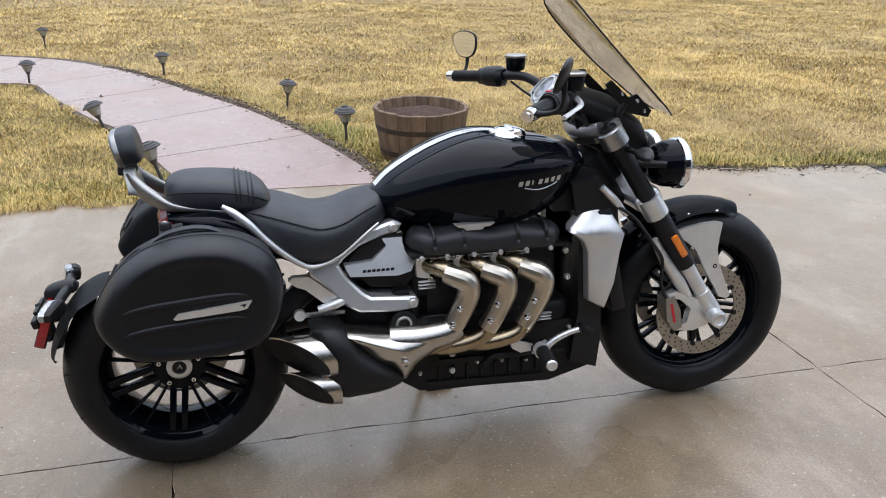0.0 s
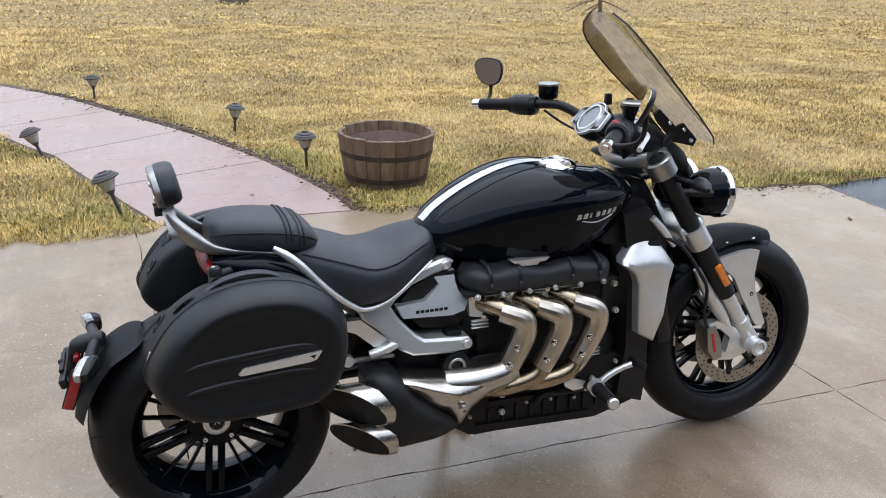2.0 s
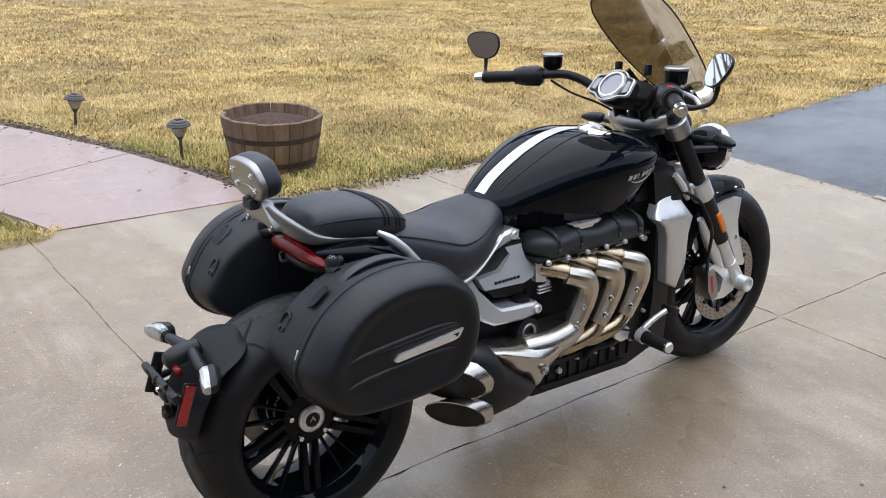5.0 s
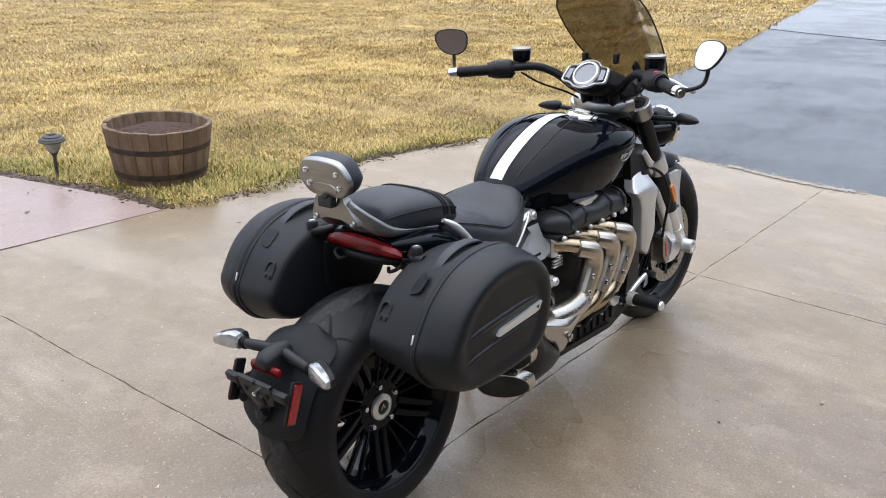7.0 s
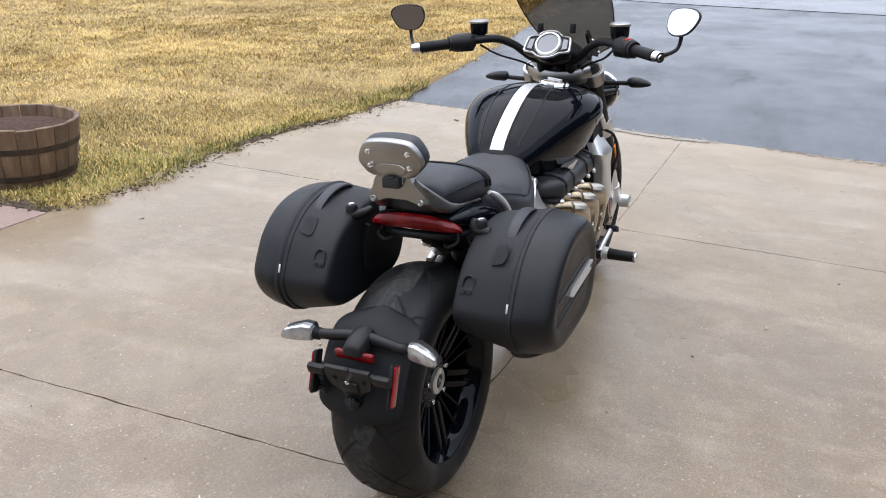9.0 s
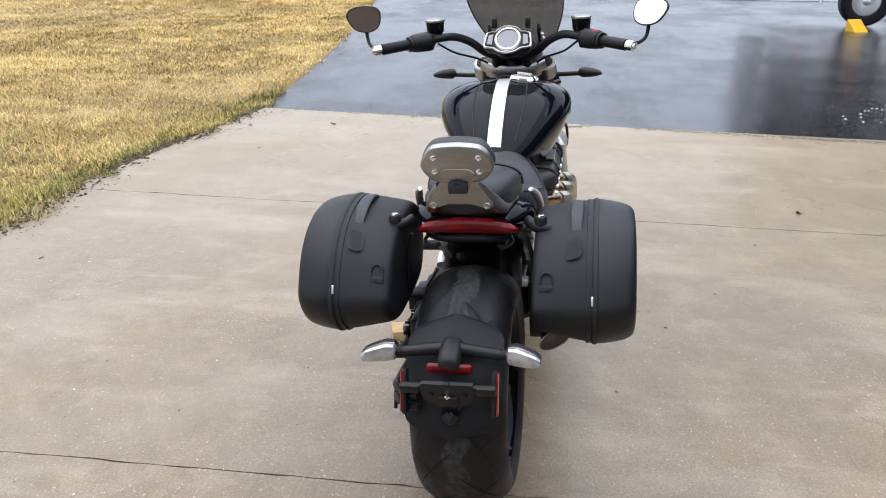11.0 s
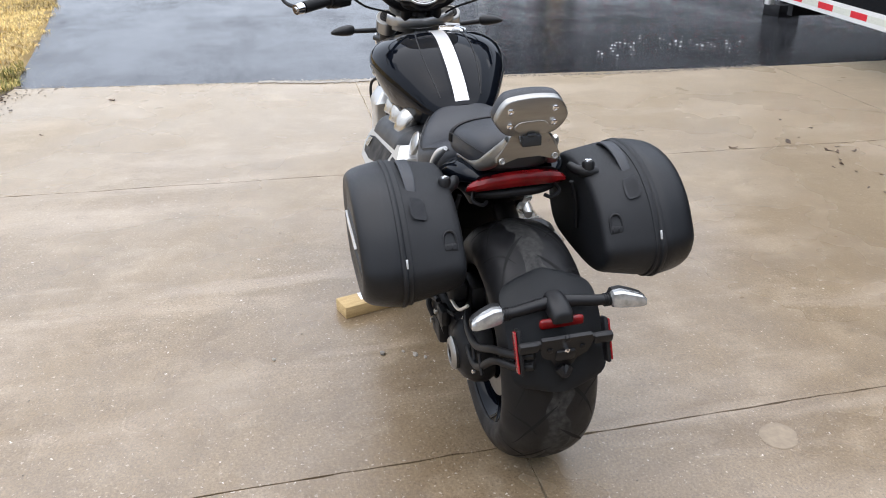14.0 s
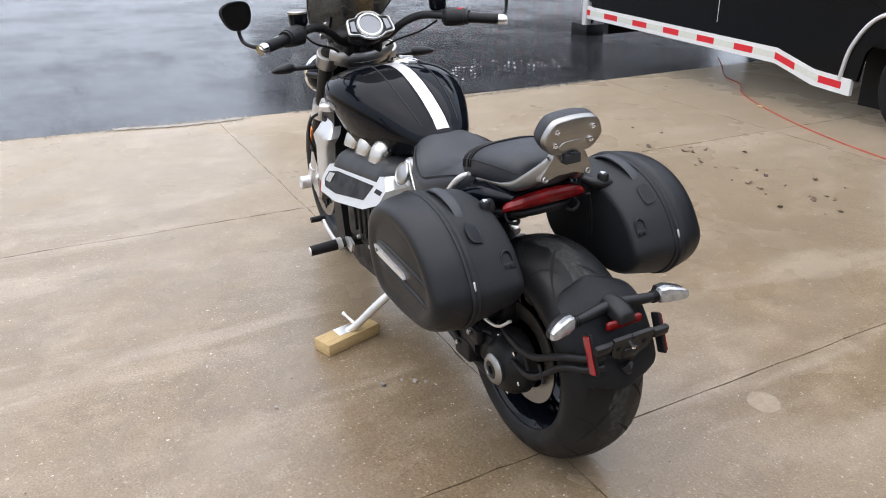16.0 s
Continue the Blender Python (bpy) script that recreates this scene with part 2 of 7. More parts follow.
def blade(pts, ws, hs, n=20, power=3.2, steps=6):
    """A flat bar along the points: half-width ws across, half-height hs upwards."""
    q = spline(pts, steps)
    ww = [p.x for p in spline([(v, 0, 0) for v in ws], steps)]
    hh = [p.x for p in spline([(v, 0, 0) for v in hs], steps)]
    rings = []
    for i, p in enumerate(q):
        d = (q[min(i + 1, len(q) - 1)] - q[max(i - 1, 0)]).normalized()
        side = d.cross(Vector((0, 0, 1))).normalized()
        up = side.cross(d).normalized()
        ring = []
        for k in range(n):
            a = 2 * math.pi * k / n
            c, s = math.cos(a), math.sin(a)
            ring.append(p + side * ww[i] * math.copysign(abs(c) ** (2 / power), c) + up * hh[i] * math.copysign(abs(s) ** (2 / power), s))
        rings.append(ring)
    return skin(rings)


def bolt(r=0.007, h=0.006):
    bm = lathe([(r, 0), (r, -h * 0.6), (r * 0.75, -h), (r * 0.42, -h), (r * 0.42, -h * 0.4)], 12)
    return bm


def lean(bm, angle, about, axis="Y"):
    return moved(bm, Matrix.Translation(about) @ Matrix.Rotation(radians(angle), 4, axis) @ Matrix.Translation(-Vector(about)))


# ---- ground ----
def ground_mat(name, cols, scale, rough, rvar, bumps, spots=None, wet=None, spec=0.5, graze_sheen=0.0, shine=None):
    """Colour from three noises; wet: (scale, roughness of the wet patches)."""
    m = bpy.data.materials.new(name)
    m.use_nodes = True
    nt, bsdf = m.node_tree, m.node_tree.nodes["Principled BSDF"]
    bsdf.inputs["Specular IOR Level"].default_value = spec
    # warm-tinted sheen, added to brighten ground seen at a low angle
    bsdf.inputs["Sheen Weight"].default_value, bsdf.inputs["Sheen Roughness"].default_value = graze_sheen, 0.4
    bsdf.inputs["Sheen Tint"].default_value = (1.0, 0.82, 0.58, 1)
    geo = nt.nodes.new("ShaderNodeNewGeometry")

    def tex(s, d=5.0, r=0.6):
        n = nt.nodes.new("ShaderNodeTexNoise")
        n.inputs["Scale"].default_value, n.inputs["Detail"].default_value, n.inputs["Roughness"].default_value = s, d, r
        nt.links.new(geo.outputs["Position"], n.inputs["Vector"])
        return n.outputs[0]

    def remap(x, a, b, c, d):
        n = nt.nodes.new("ShaderNodeMapRange")
        for i, v in enumerate((a, b, c, d), 1):
            n.inputs[i].default_value = v
        nt.links.new(x, n.inputs[0])
        return n.outputs[0]

    def blend(f, a, b):
        n = nt.nodes.new("ShaderNodeMix")
        n.data_type = "RGBA"
        for i, v in ((6, a), (7, b)):
            if isinstance(v, tuple):
                n.inputs[i].default_value = (*v, 1)
            else:
                nt.links.new(v, n.inputs[i])
        nt.links.new(f, n.inputs[0])
        return n.outputs[2]

    c = blend(remap(tex(scale), 0.35, 0.65, 0, 1), cols[0], cols[1])
    c = blend(remap(tex(scale * 7, 6, 0.7), 0.45, 0.75, 0, 0.7), c, cols[2])
    for sc, thr, soft_, col, amount, ang, long in spots or ():
        mp = nt.nodes.new("ShaderNodeMapping")
        mp.inputs["Rotation"].default_value = (0, 0, radians(ang))
        mp.inputs["Scale"].default_value = (1, 1 / long, 1)
        nt.links.new(geo.outputs["Position"], mp.inputs[0])
        n = nt.nodes.new("ShaderNodeTexNoise")
        n.inputs["Scale"].default_value, n.inputs["Detail"].default_value, n.inputs["Roughness"].default_value = sc, 5, 0.6
        nt.links.new(mp.outputs[0], n.inputs["Vector"])
        c = blend(remap(n.outputs[0], thr, thr + soft_, 0, amount), c, col)
    grain = remap(tex(scale * 130, 3, 0.7), 0.3, 0.7, 0.66, 1.34)
    vm = nt.nodes.new("ShaderNodeVectorMath")
    vm.operation = "SCALE"
    nt.links.new(c, vm.inputs[0])
    nt.links.new(grain, vm.inputs["Scale"])
    nt.links.new(vm.outputs[0], bsdf.inputs["Base Color"])
    if wet:
        nt.links.new(remap(tex(wet[0], 4, 0.6), wet[2], wet[3], wet[1], rough), bsdf.inputs["Roughness"])
    else:
        nt.links.new(remap(tex(scale * 2.3), 0.35, 0.65, rough - rvar, rough + rvar), bsdf.inputs["Roughness"])
    if shine:
        n = tex(shine[0], 8, shine[3])
        if len(shine) > 4:
            mp = nt.nodes.new("ShaderNodeMapping")
            mp.inputs["Scale"].default_value = (shine[4], 1, 1)
            nt.links.new(geo.outputs["Position"], mp.inputs[0])
            nt.links.new(mp.outputs[0], n.node.inputs["Vector"])
        nt.links.new(remap(n, 0.36, 0.64, shine[1], shine[2]), bsdf.inputs["Specular IOR Level"])
    prev = None
    for s, dist in bumps:
        b = nt.nodes.new("ShaderNodeBump")
        b.inputs["Strength"].default_value, b.inputs["Distance"].default_value = 1.0, dist
        nt.links.new(tex(s, 4, 0.65), b.inputs["Height"])
        if prev:
            nt.links.new(prev, b.inputs["Normal"])
        prev = b.outputs[0]
    if prev:
        nt.links.new(prev, bsdf.inputs["Normal"])
    return m


CONCRETE = ground_mat("damp_concrete", ((0.158, 0.110, 0.063), (0.210, 0.152, 0.092), (0.108, 0.073, 0.041)), 0.9, 0.43, 0.1,
                      ((150, 0.0005), (22, 0.0009)), wet=(0.7, 0.13, 0.40, 0.62), spec=0.75, graze_sheen=1.0, shine=(1.3, 0.45, 1.0, 0.62), spots=(
                          (1.1, 0.55, 0.16, (0.128, 0.088, 0.056), 0.6, 20, 1.5),      # damp brown blotches
                          (1.7, 0.54, 0.12, (0.40, 0.325, 0.25), 0.36, -62, 3.5),       # pale dried streaks
                          (2.4, 0.58, 0.08, (0.42, 0.345, 0.27), 0.35, 25, 5.0),
                          (4.5, 0.53, 0.14, (0.36, 0.285, 0.20), 0.34, 15, 1.3),         # paler mottling
                          (13.0, 0.55, 0.16, (0.33, 0.26, 0.19), 0.22, 0, 1),          # small pale patches
                          (8.0, 0.56, 0.16, (0.095, 0.066, 0.042), 0.42, 50, 1.4),         # small dark stains
                          (38.0, 0.68, 0.03, (0.66, 0.60, 0.52), 0.9, 0, 1),            # white flecks
                          (70.0, 0.62, 0.05, (0.46, 0.39, 0.31), 0.7, 0, 1),            # aggregate specks
                          (120.0, 0.61, 0.06, (0.05, 0.036, 0.024), 0.55, 0, 1)))
PATHMAT = ground_mat("stained_pink_concrete", ((0.265, 0.176, 0.160), (0.325, 0.228, 0.208), (0.215, 0.140, 0.126)), 0.8, 0.4, 0.1,
                     ((120, 0.0010), (14, 0.001)), wet=(1.1, 0.22, 0.40, 0.62), spec=0.8, graze_sheen=0.5, spots=(
                         (1.5, 0.58, 0.14, (0.30, 0.23, 0.21), 0.5, 30, 2.0), (7.0, 0.64, 0.08, (0.09, 0.06, 0.055), 0.5, 0, 1.3),
                         (90.0, 0.66, 0.04, (0.10, 0.07, 0.065), 0.6, 0, 1)))
ASPHALT = ground_mat("wet_sealed_asphalt", ((0.016, 0.017, 0.020), (0.026, 0.027, 0.030), (0.010, 0.010, 0.012)), 0.7, 0.24, 0.1,
                     ((110, 0.0009), (30, 0.0004)), wet=(0.75, 0.08, 0.42, 0.60), shine=(0.95, 0.06, 0.80, 0.72, 0.35), spots=((1.2, 0.60, 0.15, (0.045, 0.046, 0.049), 0.5, -90, 3.0), (2.2, 0.54, 0.12, (0.006, 0.006, 0.007), 0.6, -85, 3.0), (45.0, 0.58, 0.08, (0.075, 0.076, 0.080), 0.6, 0, 1), (110.0, 0.60, 0.05, (0.14, 0.14, 0.145), 0.6, 0, 1)))
LAWN = ground_mat("straw_lawn_soil", ((0.22, 0.155, 0.062), (0.32, 0.225, 0.085), (0.14, 0.098, 0.046)), 0.55, 0.9, 0.05,
                  ((60, 0.004), (9, 0.012)), spots=((1.3, 0.62, 0.06, (0.12, 0.09, 0.055), 0.6, 0, 1),))
SOIL = ground_mat("damp_edge_soil", ((0.075, 0.052, 0.033), (0.115, 0.083, 0.052), (0.045, 0.031, 0.020)), 4.0, 0.85, 0.1, ((90, 0.004), (30, 0.006)))
GRIT = ground_mat("loose_pale_gravel", ((0.30, 0.27, 0.23), (0.42, 0.38, 0.33), (0.16, 0.14, 0.12)), 9.0, 0.8, 0.1, ((160, 0.004),))

REACH = 400.0


def flat(name, pts, z, material, thick=0.0, r=0.0):
    bm = bmesh.new()
    top = [bm.verts.new((x, y, z)) for x, y in pts]
    bm.faces.new(top)
    if thick:
        low = [bm.verts.new((x, y, z - thick)) for x, y in pts]
        for i in range(len(pts)):
            j = (i + 1) % len(pts)
            bm.faces.new((top[i], low[i], low[j], top[j]))
        if r:
            bmesh.ops.bevel(bm, geom=[e for e in bm.edges if all(v in top for v in e.verts)], offset=r, segments=2, affect="EDGES")
    return obj(name, bm, material, smooth=False)


tagged(flat("ground", [(-REACH, -REACH), (REACH, -REACH), (REACH, REACH), (-REACH, REACH)], -0.05, LAWN),
       "straw-yellow winter lawn soil reaching the horizon", "lawn", kind="structure")

# asphalt apron, a little lower than the concrete
tagged(flat("road", [(4.15, -30), (4.20, -4.9), (4.17, -3.4), (4.16, -2.0), (4.35, 0), (4.41, 1.0), (4.55, 2.33), (5.7, 2.44), (7.2, 2.60), (10.2, 2.98), (18.8, 4.5), (30, 6.5), (60, 11), (60, -30)],
            -0.012, ASPHALT, 0.05), "wet black sealed asphalt driveway apron", "driveway", kind="structure")

# the paler, older tarmac that it meets farther out
OLD_TAR = ground_mat("pale_worn_tarmac", ((0.075, 0.076, 0.080), (0.11, 0.11, 0.115), (0.055, 0.055, 0.058)), 0.8, 0.22, 0.1, ((70, 0.0006),),
                     wet=(0.6, 0.07, 0.42, 0.60), shine=(0.8, 0.5, 1.0, 0.7, 0.4), spots=((2.0, 0.58, 0.12, (0.04, 0.04, 0.043), 0.5, -80, 2.5),))
tagged(flat("road_far", [(14.98, 3.86), (14.70, 3.0), (14.50, 1.9), (14.48, 0.6), (14.55, -1.3), (14.7, -30), (60, -30), (60, 11), (30, 6.5), (18.8, 4.5)], -0.006, OLD_TAR),
       "pale worn wet tarmac beyond the sealed apron", "driveway", kind="structure")

# concrete drive in slabs, laid a touch askew
drive = tagged(new("pavement"), "damp brownish concrete drive in large slabs with dark joints", "concrete drive", kind="structure")


def uv(u, v):
    """Plan place of a joint crossing: u along the drive, v across."""
    along_x = -0.035 + u + (-0.028 + 0.017 * u) * v
    return (along_x, 0.014 - 0.021 * u + v)


def slab_piece(corners, gap=0.0014):
    cx = sum(c[0] for c in corners) / 4
    cy = sum(c[1] for c in corners) / 4
    rnd = random.Random(int(cx * 100) + int(cy * 1000))
    ring = []
    for i in range(4):
        a, b = Vector(corners[i]), Vector(corners[(i + 1) % 4])
        n = max(2, int((b - a).length / 0.05))
        inward = Vector((cx, cy)) - (a + b) / 2
        side = Vector((-(b - a).y, (b - a).x)).normalized()
        if side.dot(inward) < 0:
            side = -side
        for k in range(n):
            w = gap + (rnd.random() ** 3) * 0.005 if k else gap
            q = a.lerp(b, k / n)
            q += Vector((noise.noise((q.x * 3.1, q.y * 3.1, 5)), noise.noise((q.x * 3.1, q.y * 3.1, 9)))) * 0.008
            q += Vector((noise.noise((q.x * 17, q.y * 17, 2)), noise.noise((q.x * 17, q.y * 17, 4)))) * 0.004
            ring.append(q + side * w)
    bm = bmesh.new()
    top = [bm.verts.new((p.x, p.y, 0)) for p in ring]
    bm.faces.new(top)
    low = [bm.verts.new((p.x, p.y, -0.06)) for p in ring]
    for i in range(len(ring)):
        j = (i + 1) % len(ring)
        bm.faces.new((top[i], low[i], low[j], top[j]))
    part("slab", bm, CONCRETE, drive, smooth=False)


us, vs_ = [-6.9, -4.6, -2.3, 0.0, 2.295], [-10.4, -7.0, -3.38, 0.0, 2.72]
for i in range(len(us)):
    for j in range(len(vs_) - 1):
        u0, v0, v1 = us[i], vs_[j], vs_[j + 1]
        if i + 1 < len(us):
            u1a = u1b = us[i + 1]
            q = [uv(u0, v0), uv(u1a, v0), uv(u1b, v1), uv(u0, v1)]
        else:
            edge = {-10.4: 4.20, -7.0: 4.19, -3.38: 4.16, 0.0: 4.34, 2.72: 4.51}
            q = [uv(u0, v0), (edge[v0], uv(4.4, v0)[1]), (edge[v1], uv(4.4, v1)[1] - (0.33 if v1 > 2 else 0)), uv(u0, v1)]
        slab_piece(q)
tagged(flat("joint_filler", [uv(-7.2, -10.7), (4.19, -10.7), (4.155, -3.4), (4.335, 0), (4.50, 2.36), uv(2.3, 2.72), uv(-7.2, 2.72)], -0.022,
            mat("dark_joint_dirt", (0.05, 0.042, 0.033), 0.9, var=0.5, vscale=30)), "dark dirt in the slab joints", "joint", kind="structure")

# pink path curving away across the lawn
LEFT = [(0.02, 2.74), (-0.06, 3.0), (-0.165, 3.3), (-0.27, 3.66), (-0.40, 4.03), (-0.53, 4.45), (-0.62, 4.72), (-0.82, 5.08), (-1.02, 5.52), (-1.17, 5.87), (-1.30, 6.2), (-1.44, 6.6), (-1.55, 6.88), (-1.72, 7.02), (-1.95, 7.1), (-2.3, 7.25),
        (-3.0, 7.5), (-4.0, 7.8), (-5.0, 8.1), (-6.3, 8.38), (-7.6, 8.6), (-9.0, 8.8)]
RIGHT = [(1.15, 2.69), (1.12, 3.05), (1.02, 3.5), (0.855, 4.12), (0.70, 4.56), (0.53, 5.0), (0.36, 5.40), (0.15, 5.83), (-0.05, 6.2), (-0.2, 6.53), (-0.38, 6.9), (-0.58, 7.3), (-0.75, 7.6), (-1.0, 7.95), (-1.35, 8.4), (-1.75, 8.77),
         (-2.4, 9.15), (-3.3, 9.55), (-4.2, 9.85), (-5.8, 10.2), (-7.4, 10.5), (-9.0, 10.8)]
path_way = tagged(new("walkway"), "curving pink-tinted concrete garden path, damp, in slabs", "path", kind="structure")
near, far = spline([(*p, 0) for p in LEFT], 6), spline([(*p, 0) for p in RIGHT], 6)
for k in range(7):
    a, b = near[k * 18:k * 18 + 19], far[k * 18:k * 18 + 19]
    ring = [(p.x, p.y) for p in a] + [(p.x, p.y) for p in reversed(b)]
    c = Vector((sum(p[0] for p in ring) / len(ring), sum(p[1] for p in ring) / len(ring)))
    s = 0.992
    ob = flat("path_slab", [(c.x + (x - c.x) * s, c.y + (y - c.y) * s) for x, y in ring], 0.004, PATHMAT, 0.05)
    ob.parent = path_way


def strip_of(name, line, half, z, material, label, seed):
    """A ragged ribbon of bare soil along an edge."""
    rnd = random.Random(seed)
    p = spline([(*q, 0) for q in line], 14)
    a, b = [], []
    for i, q in enumerate(p):
        d = (p[min(i + 1, len(p) - 1)] - p[max(i - 1, 0)]).normalized()
        n = Vector((-d.y, d.x, 0))
        a.append(q + n * half * rnd.uniform(0.5, 1.2) + Vector((0, 0, z)))
        b.append(q - n * half * rnd.uniform(0.3, 1.1) + Vector((0, 0, z + 0.004)))
    return tagged(obj(name, skin([a, b], caps=False, ring_closed=False), material), label, "soil edge", kind="structure")


beside = lambda line, d: [(x + d, y + d * 0.7) for x, y in line]
strip_of("soil_edge", beside(RIGHT, 0.045), 0.065, -0.001, SOIL, "dark damp soil along the path edge", 3)
strip_of("soil_edge", [(1.4, 2.66), (2.0, 2.62), (2.7, 2.64), (3.2, 2.62), (3.45, 2.52), (3.74, 2.44), (4.3, 2.35), (4.6, 2.32)], 0.07, -0.004, SOIL, "damp bare soil between lawn and concrete", 4)


def scatter(name, line, half, count, size, material, label, seed):
    """Loose grains along an edge, one mesh."""
    rng = random.Random(seed)
    p = spline([(*q, 0) for q in line], 10)
    verts, faces = [], []
    for _ in range(count):
        k = rng.randrange(len(p) - 1)
        q = p[k].lerp(p[k + 1], rng.random())
        x, y = q.x + rng.gauss(0, half), q.y + rng.gauss(0, half)
        s, t = size * rng.uniform(0.35, 1.3), rng.uniform(0, 6.3)
        o = len(verts)
        for r, h in ((1.0, 0.0), (0.75, 0.55)):
            for m in range(5):
                a = t + m * 2 * math.pi / 5
                w = r * rng.uniform(0.75, 1.2)
                verts.append((x + s * w * math.cos(a), y + s * w * math.sin(a), 0.001 + s * h))
        verts.append((x, y, 0.001 + s * 0.75))
        for m in range(5):
            n = (m + 1) % 5
            faces += [(o + m, o + n, o + 5 + n, o + 5 + m), (o + 5 + m, o + 5 + n, o + 10)]
    me = bpy.data.meshes.new(name)
    me.from_pydata(verts, [], faces)
    me.materials.append(material)
    return tagged(new(name, me), label, "gravel", kind="stuff")


GRAIN = mat("mixed_grit", (0.30, 0.265, 0.22), 0.8, color2=(0.15, 0.125, 0.10), vscale=40)
scatter("gravel", [(1.5, 2.58), (2.2, 2.54), (3.1, 2.56), (3.7, 2.38), (4.3, 2.28), (4.5, 2.0)], 0.06, 450, 0.005, GRAIN, "loose grit along the lawn edge of the drive", 21)
scatter("gravel", [(4.30, -0.6), (4.21, -1.5), (4.15, -2.2), (4.16, -2.8), (4.17, -3.4)], 0.022, 900, 0.006, GRAIN, "crumbled stones along the asphalt edge", 22)
strip_of("crumbled_edge", [(4.39, 0.62), (4.345, 0.40), (4.305, 0.24), (4.29, 0.07), (4.285, -0.08), (4.30, -0.25)], 0.045, 0.0015, GRIT, "crumbled pale concrete at the asphalt edge", 41)
scatter("gravel", [(4.40, 0.62), (4.34, 0.3), (4.30, 0.0), (4.30, -0.3)], 0.03, 420, 0.006, GRIT, "broken pale stones at the asphalt edge", 42)
scatter("gravel", [(4.51, 2.3), (4.42, 1.2), (4.35, 0.0)], 0.02, 250, 0.005, GRAIN, "sparse grit along the asphalt edge", 23)
scatter("gravel", [(-2, 1.6), (0.5, 0.9), (2, -0.6), (3.5, -1.5), (1.0, -2.6)], 0.7, 420, 0.0026, GRAIN, "scattered tiny stones on the concrete", 24)
scatter("gravel", [(4.9, -2.3), (5.3, -3.0), (5.0, -3.6)], 0.15, 60, 0.008, mat("pale_chips", (0.6, 0.6, 0.58), 0.6, var=0.1), "pale chips on the asphalt", 25)
strip_of("soil_edge", [(-5, 2.74), (-2, 2.70), (-0.6, 2.68), (-0.06, 2.70)] + beside(LEFT, -0.015)[1:15], 0.03, -0.004, SOIL, "thin damp soil line along lawn and path", 7)
CRUMB = mat("soil_crumb", (0.05, 0.034, 0.022), 0.9, color2=(0.11, 0.078, 0.05), vscale=30)
scatter("soil_crumbs", beside(RIGHT, 0.05)[:14], 0.045, 1100, 0.011, CRUMB, "dark soil crumbs along the path edge", 31)
scatter("soil_crumbs", [(1.3, 2.66), (2.0, 2.60), (2.7, 2.62), (3.2, 2.60), (3.6, 2.46), (4.3, 2.33)], 0.04, 500, 0.009, CRUMB, "soil crumbs along the lawn edge", 32)



# ---- grass ----
def grass_mat(name, a, b, c, bare=0.55):
    m = bpy.data.materials.new(name)
    m.use_nodes = True
    nt, bsdf = m.node_tree, m.node_tree.nodes["Principled BSDF"]
    geo = nt.nodes.new("ShaderNodeNewGeometry")
    ramp = nt.nodes.new("ShaderNodeValToRGB")
    ramp.color_ramp.elements[0].color, ramp.color_ramp.elements[1].color = (*a, 1), (*c, 1)
    e = ramp.color_ramp.elements.new(0.55)
    e.color = (*b, 1)
    nz = nt.nodes.new("ShaderNodeTexNoise")
    nz.inputs["Scale"].default_value, nz.inputs["Detail"].default_value = 0.9, 4
    nt.links.new(geo.outputs["Position"], nz.inputs["Vector"])
    mr = nt.nodes.new("ShaderNodeMapRange")
    mr.inputs[1].default_value, mr.inputs[2].default_value, mr.inputs[3].default_value, mr.inputs[4].default_value = 0.3, 0.7, -0.35, 0.35
    nt.links.new(nz.outputs[0], mr.inputs[0])
    add = nt.nodes.new("ShaderNodeMath")
    nt.links.new(geo.outputs["Random Per Island"], add.inputs[0])
    nt.links.new(mr.outputs[0], add.inputs[1])
    nt.links.new(add.outputs[0], ramp.inputs[0])
    patch = nt.nodes.new("ShaderNodeTexNoise")
    patch.inputs["Scale"].default_value, patch.inputs["Detail"].default_value, patch.inputs["Roughness"].default_value = 0.22, 8, 0.66
    nt.links.new(geo.outputs["Position"], patch.inputs["Vector"])
    pr = nt.nodes.new("ShaderNodeMapRange")
    pr.inputs[1].default_value, pr.inputs[2].default_value, pr.inputs[4].default_value = 0.47, 0.64, bare
    nt.links.new(patch.outputs[0], pr.inputs[0])
    mx = nt.nodes.new("ShaderNodeMix")
    mx.data_type = "RGBA"
    mx.inputs[7].default_value = (0.43, 0.325, 0.17, 1)
    nt.links.new(pr.outputs[0], mx.inputs[0])
    nt.links.new(ramp.outputs[0], mx.inputs[6])
    nt.links.new(mx.outputs[2], bsdf.inputs["Base Color"])
    bsdf.inputs["Roughness"].default_value = 0.7
    bsdf.inputs["Specular IOR Level"].default_value = 0.25
    return m


STRAW = grass_mat("straw_grass", (0.13, 0.095, 0.034), (0.60, 0.425, 0.140), (0.86, 0.635, 0.265))
GREENISH = grass_mat("greenish_edge_grass", (0.10, 0.115, 0.030), (0.31, 0.275, 0.075), (0.60, 0.47, 0.165), 0.15)

LAWN_A = [(1.25, 2.62), (2.0, 2.63), (2.7, 2.65), (3.2, 2.63), (3.45, 2.54), (3.74, 2.46), (4.3, 2.37), (4.6, 2.34), (5.7, 2.44), (7.2, 2.61), (10.2, 2.99), (18.8, 4.52), (30, 6.55), (44, 9), (44, 60), (-30, 60), (-30, 12.5)] + beside(RIGHT, 0.06)[:0:-1]
